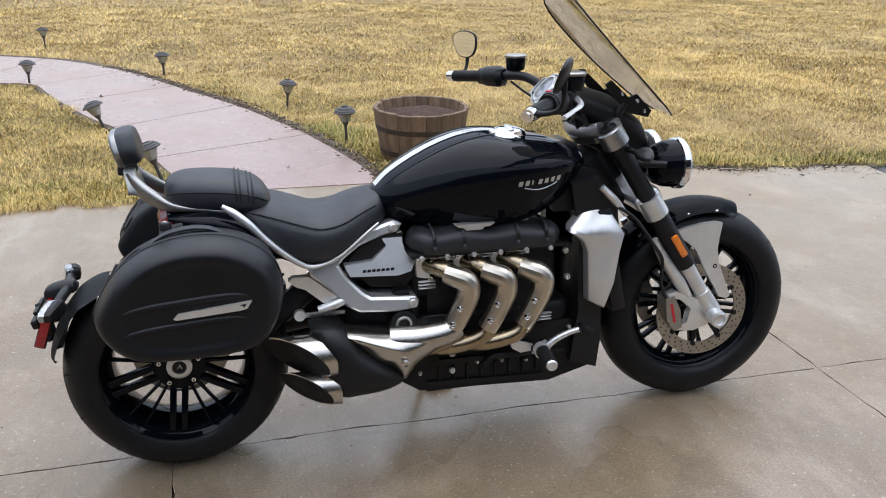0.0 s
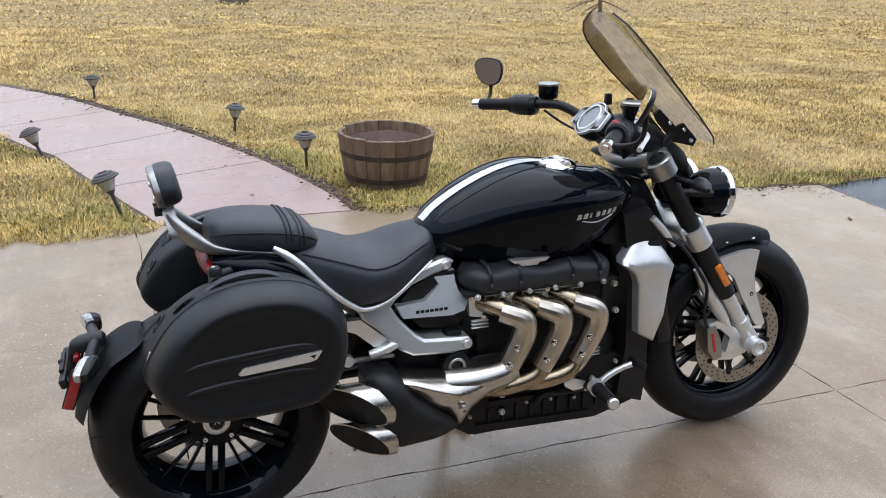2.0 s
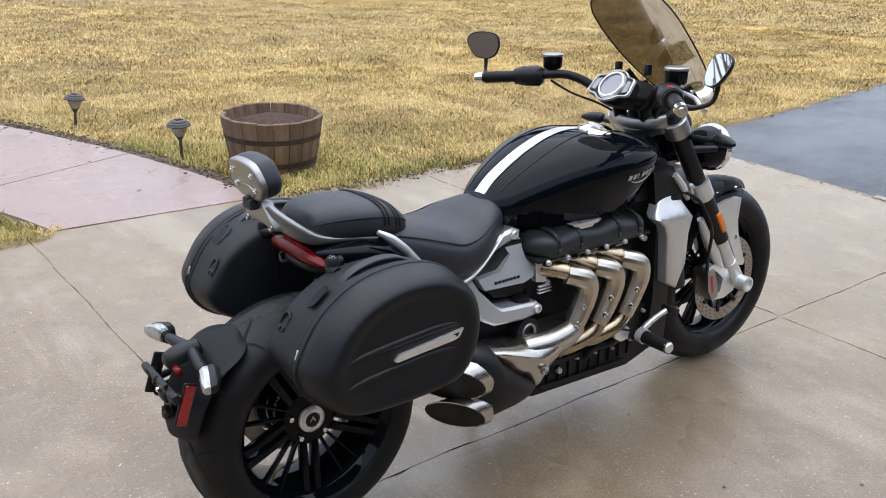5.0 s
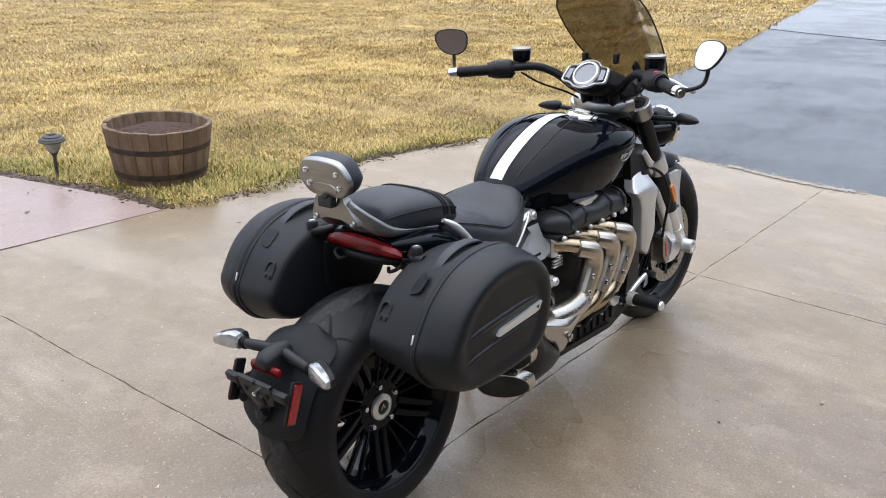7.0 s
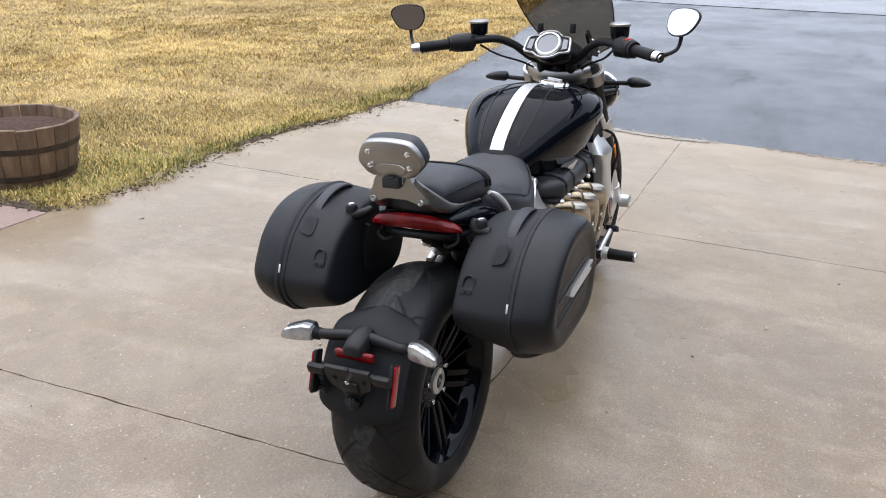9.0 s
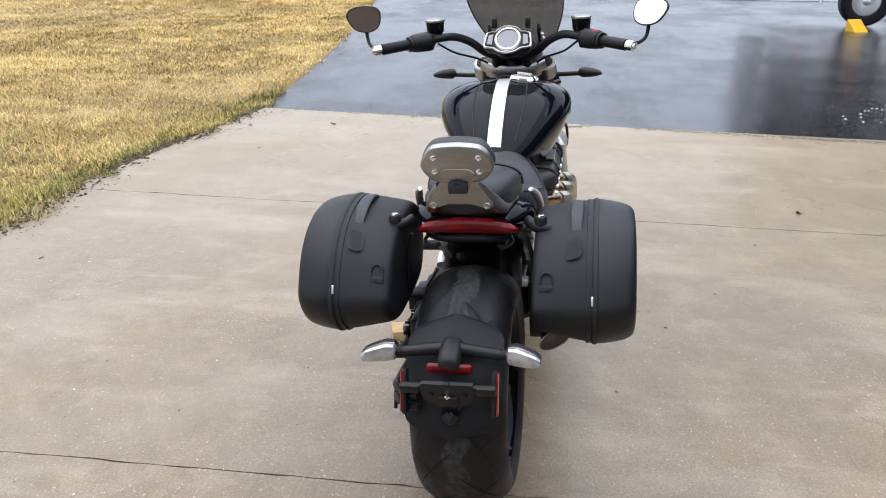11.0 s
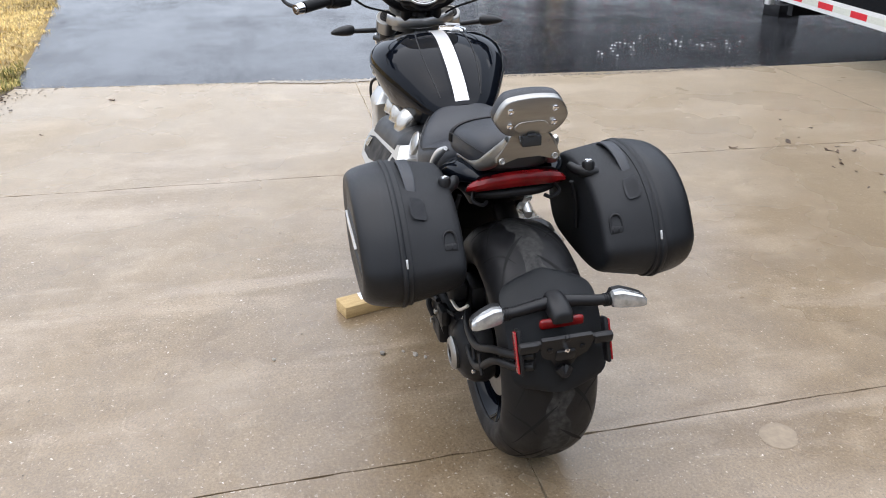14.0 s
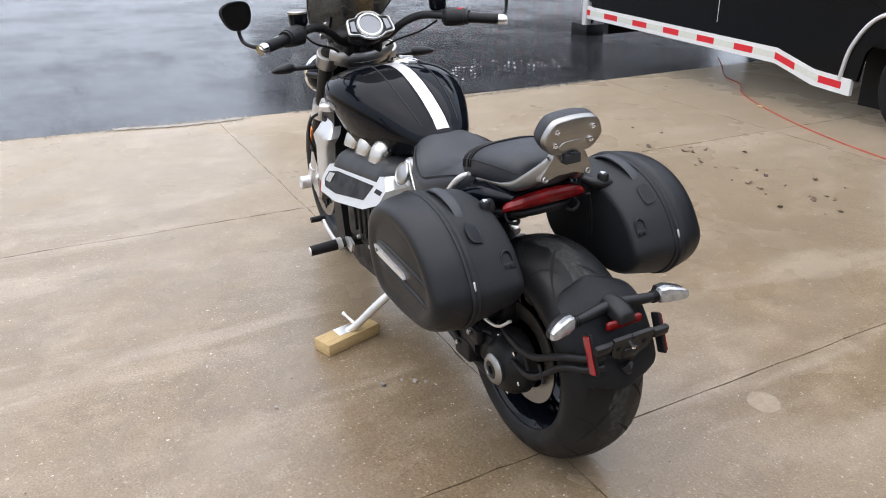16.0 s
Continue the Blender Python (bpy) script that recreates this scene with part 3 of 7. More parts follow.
LAWN_B = beside(LEFT, -0.02) + [(-9, 2.66), (-2, 2.65), (-0.75, 2.62), (-0.3, 2.67)]


def inside(poly, x, y):
    hit = np.zeros(len(x), bool)
    n = len(poly)
    for i in range(n):
        (x0, y0), (x1, y1) = poly[i], poly[(i + 1) % n]
        c = (y0 > y) != (y1 > y)
        with np.errstate(divide="ignore", invalid="ignore"):
            hit ^= c & (x < (x1 - x0) * (y - y0) / (y1 - y0 + 1e-12) + x0)
    return hit


def lawn_height(x, y):
    return -0.045 + 0.045 * np.clip(1.0 - 0.0 * x, 0, 1) + 0.012 * np.sin(1.3 * x + 0.7 * y) * np.clip((y - 3) / 3, 0, 1)


def field(x, y, cell, seed):
    """Smooth random values from 0 to 1 over the plan."""
    g = np.random.default_rng(seed + 100).random((257, 257))
    u, v = x / cell + 1000.3, y / cell + 1000.7
    i, j = np.floor(u).astype(int), np.floor(v).astype(int)
    fu, fv = u - i, v - j
    fu, fv = fu * fu * (3 - 2 * fu), fv * fv * (3 - 2 * fv)
    at_ = lambda p, q: g[p % 257, q % 257]
    return (at_(i, j) * (1 - fu) + at_(i + 1, j) * fu) * (1 - fv) + (at_(i, j + 1) * (1 - fu) + at_(i + 1, j + 1) * fu) * fv


def blades(name, box_, count, length, width, material, seed, polys, label, lying=0.5):
    rng = np.random.default_rng(seed)
    x = rng.uniform(box_[0], box_[1], count)
    y = rng.uniform(box_[2], box_[3], count)
    ok = np.zeros(count, bool)
    jx, jy = 0.16 * (field(x, y, 0.13, 77) - 0.5), 0.16 * (field(x, y, 0.13, 78) - 0.5)
    for p in polys:
        ok |= inside(p, x + jx, y + jy)
    x, y = x[ok], y[ok]
    n = len(x)
    clump = 0.5 * field(x, y, 0.16, seed) + 0.5 * field(x, y, 0.6, seed + 50)
    ln = rng.uniform(0.45, 1.25, n) * length * (0.6 + 0.7 * clump)
    a = rng.uniform(0, 2 * np.pi, n) * 0.7 + 9.0 * field(x, y, 0.35, seed + 9)
    tilt = np.clip(rng.normal(lying, 0.28, n), 0.05, 1.35)
    dx, dy, dz = np.cos(a) * np.sin(tilt), np.sin(a) * np.sin(tilt), np.cos(tilt)
    wx, wy = -np.sin(a) * width * 0.5, np.cos(a) * width * 0.5
    z = lawn_height(x, y) - 0.01
    v = np.empty((n, 5, 3))
    k = 0.55
    mx, my, mz = x + dx * ln * k, y + dy * ln * k, z + dz * ln * k * 1.12
    v[:, 0] = np.stack([x - wx, y - wy, z], 1)
    v[:, 1] = np.stack([x + wx, y + wy, z], 1)
    v[:, 2] = np.stack([mx + wx * 0.8, my + wy * 0.8, mz], 1)
    v[:, 3] = np.stack([mx - wx * 0.8, my - wy * 0.8, mz], 1)
    v[:, 4] = np.stack([x + dx * ln * 1.05, y + dy * ln * 1.05, z + dz * ln * 0.8], 1)
    base = np.arange(n)[:, None] * 5
    loops = np.concatenate([base + np.array([[0, 1, 2, 3]]), base + np.array([[3, 2, 4]])], 1).ravel()
    starts = (np.arange(n)[:, None] * 7 + np.array([[0, 4]])).ravel()
    me = bpy.data.meshes.new(name)
    me.vertices.add(n * 5)
    me.vertices.foreach_set("co", v.ravel())
    me.loops.add(n * 7)
    me.loops.foreach_set("vertex_index", loops)
    me.polygons.add(n * 2)
    me.polygons.foreach_set("loop_start", starts)
    me.update(calc_edges=True)
    me.materials.append(material)
    return tagged(new(name, me), label, "grass", kind="stuff")


blades("grass", (-4, 6.5, 2.25, 7.5), 230000, 0.050, 0.0048, STRAW, 1, (LAWN_A, LAWN_B), "dry straw-yellow winter lawn grass", 1.0)
blades("grass", (-7, 14, 7.5, 16), 200000, 0.052, 0.0090, STRAW, 2, (LAWN_A, LAWN_B), "dry yellow lawn grass farther off", 1.0)
blades("grass", (-14, 40, 16, 42), 130000, 0.06, 0.03, STRAW, 3, (LAWN_A,), "far yellow lawn grass", 0.9)
blades("grass", (14, 42, 3.0, 16), 80000, 0.06, 0.025, STRAW, 8, (LAWN_A,), "far yellow lawn grass along the drive", 0.9)
blades("grass", (-14, -7, 2.7, 16), 30000, 0.08, 0.014, STRAW, 9, (LAWN_A, LAWN_B), "yellow lawn grass beyond the path", 0.85)
blades("grass", (6.5, 14, 2.3, 7.5), 90000, 0.05, 0.007, STRAW, 4, (LAWN_A,), "yellow lawn grass beside the asphalt", 0.85)
EDGE_A = [(1.22, 2.60), (2.0, 2.58), (2.7, 2.60), (3.2, 2.58), (3.45, 2.49), (3.74, 2.42), (4.3, 2.33), (4.62, 2.30), (5.4, 2.40), (5.4, 2.50), (4.6, 2.62), (2.4, 2.80), (2.25, 3.0), (2.2, 3.55), (1.75, 3.8), (1.05, 4.6), (0.84, 4.5), (1.16, 3.4)]
blades("grass", (0.8, 5.5, 2.2, 4.7), 60000, 0.07, 0.0048, GREENISH, 5, (EDGE_A,), "longer greenish grass round the barrel and along the edge", 0.75)
EDGE_B = [(-5, 2.64), (-2, 2.62), (-0.75, 2.59), (-0.2, 2.63), (0.02, 2.72), (-0.02, 2.95), (-5, 2.98)]
blades("grass", (-5, 0.1, 2.55, 3.0), 36000, 0.05, 0.004, STRAW, 14, (EDGE_B,), "dry grass hanging over the concrete edge", 0.9)
MIX_A = [(1.25, 2.7), (4.4, 2.45), (4.4, 3.3), (2.4, 4.4), (1.2, 6.0), (0.2, 7.2), (-0.2, 7.0), (0.4, 5.6), (0.9, 4.3)]
blades("grass", (-4, 4.5, 2.4, 7.2), 75000, 0.042, 0.004, GREENISH, 16, (MIX_A, LAWN_B), "olive-green new grass among the straw", 0.95)
EDGE_B = [(0.0, 2.68), (-0.09, 2.95), (-0.32, 3.4), (-0.5, 3.2), (-4, 3.0), (-4, 2.64)]
blades("grass", (-4, 0.2, 2.5, 3.6), 20000, 0.06, 0.0048, GREENISH, 6, (EDGE_B,), "greenish tufts along the lawn edge", 0.8)


# ---- things on the lawn and drive ----
WOOD = mat("weathered_barrel_oak", (0.115, 0.066, 0.037), 0.75, color2=(0.20, 0.135, 0.085), vscale=9, fine=0.3, bump=1.2, bscale=60, stretch=(3, 3, 0.5), rand=0.22)
HOOP = mat("brown_rusty_hoop", (0.055, 0.038, 0.027), 0.7, metal=0.3, var=0.4, vscale=20, bump=0.6, bscale=120)
POTSOIL = mat("crumbly_potting_soil", (0.026, 0.015, 0.010), 0.95, color2=(0.085, 0.042, 0.026), vscale=40, bump=6, bscale=90)
LAMPBLACK = mat("weathered_black_lamp_plastic", (0.05, 0.047, 0.045), 0.5, var=0.3, vscale=25, bump=0.3, bscale=300)
LAMPGLASS = mat("milky_ribbed_lamp_plastic", (0.62, 0.62, 0.58), 0.15, trans=0.6, var=0.15, vscale=30)
PINE = mat("rough_pine_board", (0.42, 0.29, 0.13), 0.75, color2=(0.55, 0.40, 0.20), vscale=14, fine=0.2, bump=0.8, bscale=90, stretch=(6, 1, 6))
BARK = mat("grey_brown_bark", (0.07, 0.055, 0.045), 0.9, color2=(0.15, 0.125, 0.10), vscale=9, bump=8, bscale=25)
LEAFMAT = mat("wet_brown_leaf", (0.04, 0.024, 0.014), 0.5, color2=(0.11, 0.06, 0.03), vscale=60, rand=0.4)
STONE = mat("small_pale_stone", (0.32, 0.29, 0.25), 0.7, var=0.3, vscale=60, rand=0.4)


def half_barrel():
    th = tagged(new("half_barrel_planter"), "weathered oak half-barrel planter filled with soil on the lawn", "planter")
    n, h = 20, 0.36
    prof = lambda z: 0.272 + 0.062 * (z / h) ** 0.85
    w = 2 * math.pi / n * 0.5 * 0.965
    rings = []
    for z in (0, 0.12, 0.24, h):
        R = prof(z)
        rings.append([Vector((math.cos(a) * r, math.sin(a) * r, z)) for r, a in
                      ((R, -w), (R + 0.003, 0), (R, w), (R - 0.026, w), (R - 0.026, -w))])
    stave = skin(rings)
    bmesh.ops.bevel(stave, geom=[e for e in stave.edges if abs(e.verts[0].co.z - e.verts[1].co.z) < 1e-6 and e.verts[0].co.z > 0.35], offset=0.003, segments=1, affect="EDGES")
    first = part("stave", stave, WOOD, th)
    rnd = random.Random(5)
    for k in range(1, n):
        share("stave", first, th, Matrix.Rotation(2 * math.pi * k / n, 4, "Z") @ Matrix.Translation((0, 0, rnd.uniform(-0.006, 0.003))))
    for z, hh in ((0.215, 0.034), (0.05, 0.036)):
        part("hoop", lathe([(prof(z) - 0.004, z), (prof(z) + 0.0045, z), (prof(z + hh) + 0.0045, z + hh), (prof(z + hh) - 0.004, z + hh)], 48, "z", closed=True), HOOP, th, "flat brown hoop")
    soil = lathe([(0.300, 0.285), (0.26, 0.30), (0.2, 0.315), (0.1, 0.325), (0.0, 0.325)], 40, "z")
    for v in soil.verts:
        v.co.z += 0.012 * noise.noise(v.co * 18)
    part("soil", soil, POTSOIL, th, "dark crumbly soil")
    th.matrix_world = pose(1.57, 3.32, -0.005, 1.0, -0.6, 20)


half_barrel()


def path_lamp():
    th = tagged(new("solar_path_lamp"), "small black solar path lamp with a ribbed milky shade", "garden lamp", "solar lamps along the path")
    part("stake", tube([(0, 0, -0.03), (0, 0, 0.16)], [0.010, 0.012], 8, smooth=False), LAMPBLACK, th)
    part("collar", lathe([(0.013, 0.135), (0.022, 0.15), (0.03, 0.17), (0.02, 0.172)], 16, "z"), LAMPBLACK, th)
    ring = []
    for r, z in ((0.030, 0.165), (0.042, 0.195), (0.058, 0.235), (0.055, 0.235), (0.028, 0.172)):
        ring.append([Vector((math.cos(a) * r * (1 + 0.04 * (k % 2)), math.sin(a) * r * (1 + 0.04 * (k % 2)), z)) for k, a in enumerate(2 * math.pi * i / 32 for i in range(32))])
    part("shade", skin(ring), LAMPGLASS, th, "ribbed milky plastic shade")
    part("cap", lathe([(0.0, 0.232), (0.080, 0.234), (0.083, 0.241), (0.073, 0.248), (0.071, 0.255), (0.056, 0.262), (0.054, 0.269), (0.035, 0.275), (0.0, 0.278)], 28, "z"), LAMPBLACK, th, "stepped dark cap")
    part("solar_cell", box(0.045, 0.045, 0.003, (0, 0, 0.278), 0.001), M["gloss"], th, "small dark solar cell")
    return th


lamp = path_lamp()
lamp.matrix_world = pose(1.112, 3.79, 0.0, 2, -2, 10)
for x, y, rx, ry, rz in ((0.81, 5.31, 4, 3, 40), (-0.174, 3.01, -4, -17, 0), (-0.67, 4.70, -3, -20, 0), (-0.33, 7.35, 2, 3, 130), (-1.63, 7.02, 1, -2, 200), (-1.96, 10.1, -2, 2, 60)):
    copy_thing(lamp, pose(x, y, -0.045 if y > 4 else 0.0, rx, ry, rz))

# board under the side stand
board = lambda: rounded(box(0.085, 0.235, 0.045), 0.003, 2)
wb = tagged(obj("wooden_block", board(), PINE), "offcut of rough yellow pine board under the side stand", "wooden block")
wb.matrix_world = pose(0.838, 0.312, 0.0235, 0, 0, 18)

# leaves, twigs and stones lying about
def leaf_mesh(n, seed):
    rnd = random.Random(seed)
    bm = bmesh.new()
    a = [bm.verts.new((t * 0.05 - 0.025, math.sin(t * math.pi) * 0.012 * rnd.uniform(0.6, 1.3), 0.004 + 0.006 * math.sin(t * 5 + seed))) for t in (0, .2, .4, .6, .8, 1)]
    b = [bm.verts.new((t * 0.05 - 0.025, -math.sin(t * math.pi) * 0.012 * rnd.uniform(0.6, 1.3), 0.003 + 0.004 * math.sin(t * 4 + 2 * seed))) for t in (.2, .4, .6, .8)]
    bm.faces.new(a + list(reversed(b)))
    bmesh.ops.triangulate(bm, faces=bm.faces)
    top = bm.faces[:]
    bmesh.ops.solidify(bm, geom=top, thickness=0.0015)
    return bm


LEAVES = [obj("fallen_leaf", leaf_mesh(0, s), LEAFMAT) for s in (1, 2, 3)]
rnd = random.Random(11)
spots = [(2.523, -1.416), (2.263, -1.994), (2.525, -2.683), (2.157, -2.60), (2.072, -2.539), (1.884, -2.423), (1.916, -2.829), (2.125, -2.857), (1.355, -2.349), (1.087, -2.455), (0.91, -2.331), (1.092, -2.204), (1.538, -2.324), (1.456, -2.37),
         (1.273, -2.301), (2.367, -2.493), (4.05, 1.6), (3.9, 2.2), (3.3, 1.9), (0.80, 3.55), (0.56, 4.02), (-0.62, 7.0), (-0.85, 6.1), (0.62, 3.2), (1.3, 2.2), (-0.4, 6.6), (-0.2, 3.9)]
for k in range(18):
    spots.append((rnd.gauss(1.65, 0.42), rnd.gauss(-2.55, 0.18)))
for i, (x, y) in enumerate(spots):
    base = LEAVES[i % 3]
    if i < 3:
        ob = base
    else:
        ob = new("fallen_leaf", base.data)
    s = rnd.uniform(0.4, 1.25)
    ob.matrix_world = pose(x, y, 0.006 if y > 2.7 and x < 1.2 else 0.001, 0, 0, rnd.uniform(0, 360)) @ Matrix.Scale(s, 4)
    tagged(ob, "small wet brown leaf lying on the ground", "leaf", "fallen leaves")
tw = merge(tube([(0, 0, 0.008), (0.06, 0.012, 0.012), (0.13, 0.0, 0.01), (0.2, 0.02, 0.012)], [0.005, 0.004, 0.003, 0.002], 6), tube([(0.1, 0.005, 0.01), (0.14, 0.05, 0.02), (0.19, 0.06, 0.014)], [0.003, 0.002, 0.0015], 5))
ob = tagged(obj("twig", tw, BARK), "short forked brown twig on the concrete", "twig")
ob.matrix_world = pose(3.42, 2.42, 0, 0, 0, -20)


def pebble():
    bm = bmesh.new()
    bmesh.ops.create_icosphere(bm, subdivisions=1, radius=0.011)
    for v in bm.verts:
        v.co = Vector((v.co.x * 1.2, v.co.y * 0.9, v.co.z * 0.7 + 0.006)) * (1 + 0.3 * noise.noise(v.co * 90))
    return bm


peb = tagged(obj("pebble", pebble(), STONE), "small pale pebble on the concrete", "pebble", "pebbles on the drive")
peb.matrix_world = pose(0.508, 0.321, 0)
for x, y, s in ((0.478, 0.218, 0.9), (0.458, 0.188, 0.6), (0.547, 0.672, 0.6), (0.508, 0.253, 0.5), (0.557, -0.401, 0.55), (1.056, -0.601, 0.5), (1.405, -0.832, 0.75), (0.2, -1.5, 0.5), (2.0, -1.1, 0.5)):
    o = new("pebble", peb.data)
    o.matrix_world = pose(x, y, 0, 0, 0, x * 400) @ Matrix.Scale(s, 4)
    tagged(o, "small pale pebble on the concrete", "pebble", "pebbles on the drive")

spot = bmesh.new()
bmesh.ops.create_circle(spot, cap_ends=True, radius=1, segments=28)
for v in spot.verts:
    k = 1 + 0.12 * noise.noise(v.co * 2.0)
    v.co = Vector((v.co.x * 0.062 * k, v.co.y * 0.052 * k, 0))
ob = tagged(obj("dried_spot", spot, mat("pale_dried_spot", (0.27, 0.215, 0.155), 0.7, var=0.15, vscale=40)), "pale dried round spot on the concrete", "stain", kind="structure")
ob.matrix_world = pose(-0.155, -0.707, 0.0012, 0, 0, -40)


# ---- trailers ----
BODY = mat("black_trailer_skin", (0.003, 0.0033, 0.004), 0.22, coat=0.04, spec=0.16, var=0.2, vscale=0.6, bump=0.15, bscale=3)
TRIM = mat("white_painted_steel", (0.72, 0.72, 0.70), 0.4, var=0.06, vscale=6, rvar=0.05)
TAPE_W = mat("pale_reflective_tape", (0.62, 0.63, 0.55), 0.45, var=0.08, vscale=60)
TAPE_R = mat("red_reflective_tape", (0.62, 0.02, 0.03), 0.35, var=0.1, vscale=60)


def trailer(length, width, height, z0, label, step=True, wheel_at=3.5):
    """Side along x at y = 0, body towards -y; the near corner at x = length."""
    th = tagged(new("cargo_trailer"), label, "trailer")
    part("body", moved(rounded(box(length, width, height, (length / 2, -width / 2, z0 + 0.14 + height / 2)), 0.03, 3), Matrix()), BODY, th)
    d = 0.10
    line = [(length, z0 - 0.012), (length - 2.38, z0 - 0.080), (length - 2.74, z0 - 0.183), (length - 3.06, z0 - 0.205)] if step else [(length, z0), (0.1, z0)]
    hgt = 0.115
    outline = line + [(x, z + hgt) for x, z in reversed(line)]
    part("trim_strip", slab(outline, -0.02, 0.012, 0.003), TRIM, th, "white steel trim strip")
    if step:
        part("skirt", slab([(length - 0.1, z0 + 0.2), (length - 0.1, z0 + 0.09), (length - 2.38, z0 + 0.03), (length - 2.74, z0 - 0.075), (length - 3.09, z0 - 0.10), (length - 3.12, z0 + 0.1), (length - 3.3, z0 + 0.33), (length - 3.0, z0 + 0.5)], -0.03, 0.002, 0.0), BODY, th)
    # tape: blocks of red on a pale band
    x, k = length - 0.03, 0
    while x > line[-1][0] + 0.16:
        w = 0.05 if k == 0 else 0.195 if k % 2 == 0 else 0.22
        def zat(q):
            for (xa, za), (xb, zb) in zip(line, line[1:]):
                if xb <= q <= xa:
                    return za + (zb - za) * (xa - q) / (xa - xb)
            return line[-1][1]
        za, zb = zat(x) + 0.034, zat(x - w) + 0.034
        part("tape_block", slab([(x, za), (x - w, zb), (x - w, zb + 0.05), (x, za + 0.05)], 0.010, 0.0135), TAPE_R if k % 2 == 0 else TAPE_W, th, "red reflective tape" if k % 2 == 0 else "")
        for q, o in ((x, 0.018), (x - w / 2, 0.098)):
            b = part("rivet", moved(lathe([(0.006, 0), (0.006, 0.003), (0.003, 0.005)], 8), Matrix.Translation((q, 0.012, zat(q) + o))), M["silver"], th)
        x -= w
        k += 1
    part("corner_post", rounded(box(0.06, 0.07, height + 0.2, (length + 0.005, -0.012, z0 + 0.02 + height / 2)), 0.006, 2), TRIM, th, "white corner post")
    part("panel_seam", box(0.006, 0.006, height - 0.1, (length - 1.74, 0.001, z0 + 0.1 + height / 2)), M["silver"], th, "thin bright panel seam")
    wx = wheel_at
    part("arch", tube([(wx + 0.62, 0.01, z0 - d), (wx + 0.56, 0.01, z0 + 0.15), (wx + 0.38, 0.01, z0 + 0.36), (wx, 0.01, z0 + 0.43), (wx - 0.4, 0.01, z0 + 0.36), (wx - 0.62, 0.01, z0 - d)], 0.016, 8), M["silver"], th, "bright curved wheel-arch moulding")
    wheel = part("wheel", lathe([(0.20, -0.20), (0.20, -0.03), (0.17, -0.02), (0.06, -0.035), (0.03, -0.01), (0.0, -0.01)], 32, at=(wx, 0.0, 0.34)), M["silver"], th, "pale steel trailer wheel")
    part("tyre", lathe([(0.2, -0.20), (0.31, -0.21), (0.34, -0.18), (0.34, -0.03), (0.31, 0.0), (0.25, 0.004), (0.2, -0.01)], 40, at=(wx, 0.0, 0.34), closed=True), M["rubber"], wheel)
    if not step:
        return th
    # unseen black sheets and beams, added to keep light from under the trailer
    part("far_skirt", box(length, 0.04, 0.52, (length / 2, -width + 0.04, 0.34)), BODY, th, "added black sheet blocking light from the far side")
    part("wheel_well", box(1.5, 0.03, 0.62, (wx, -0.45, 0.37)), M["matte"], th, "added black sheet blocking light through the wheel arch")
    part("axle", tube([(wx, -0.2, 0.34), (wx, -width / 2, 0.34), (wx, -width + 0.2, 0.34)], 0.05, 10), M["matte"], th)
    for q in (0.5, 1.5, 2.6, 3.6, 4.6, 5.6, length - 0.25):
        part("cross_member", box(0.07, width - 0.12, 0.16 if q < length - 1 else 0.30, (q, -width / 2, 0.50 if q < length - 1 else 0.43)), M["matte"], th)
    part("jack_pad", rounded(box(0.30, 0.26, 0.13, (length + 1.35, -1.08, 0.065)), 0.006), M["matte"], th, "dark block under the corner")
    part("jack", box(0.07, 0.07, z0 + 0.1, (length + 1.35, -1.10, 0.13 + z0 / 2)), M["matte"], th)
    if step:
        part("tongue", tube([(length - 0.05, -0.35, z0 + 0.1), (length + 1.45, -1.12, z0 + 0.1), (length - 0.05, -1.95, z0 + 0.1)], 0.04, 8, smooth=False), M["matte"], th)
    return th


tr = trailer(7.2, 2.4, 2.25, 0.42, "large black enclosed trailer with white trim and red reflective tape", True, 3.62)
tr.matrix_world = pose(-2.03, -4.02, -0.018, 0, 0, 0)
tr2 = trailer(9.0, 2.5, 2.7, 0.42, "second black enclosed trailer parked farther off on the asphalt", False, 7.75)
tr2.matrix_world = pose(10.95, -11.9, -0.012, 0, 0, 90)
chock = skin([[Vector(p) for p in ((0, -0.1, 0), (0.22, -0.1, 0), (0.2, -0.1, 0.15))], [Vector(p) for p in ((0, 0.1, 0), (0.22, 0.1, 0), (0.2, 0.1, 0.15))]])
ob = tagged(obj("wheel_chock", rounded(chock, 0.008), mat("yellow_plastic", (0.72, 0.42, 0.02), 0.4, var=0.1, vscale=20)), "bright yellow plastic wheel chock on the asphalt", "wheel chock")
ob.matrix_world = pose(10.30, -3.95, -0.012, 0, 0, 20)

cable = spline([(4.5, -5.2, 0.006), (4.15, -4.9, 0.006), (3.74, -4.53, 0.006), (3.45, -4.4, 0.006), (3.15, -4.12, 0.006), (2.62, -3.84, 0.006), (2.0, -3.61, 0.006), (1.38, -3.47, 0.006), (0.6, -3.4, 0.006), (-0.6, -3.5, 0.006)], 8)
cord = tagged(obj("extension_cord", tube(cable, 0.0047, 8, smooth=False), mat("orange_cord_sheath", (0.42, 0.075, 0.045), 0.55, var=0.25, vscale=20)), "thin orange extension cord snaking over the drive under the trailer", "cable")
tag_ = part("cord_tag", box(0.045, 0.03, 0.012, (2.75, -3.885, 0.008), 0.002), mat("tan_tag", (0.6, 0.42, 0.22), 0.6), cord, "tan tag on the cord")


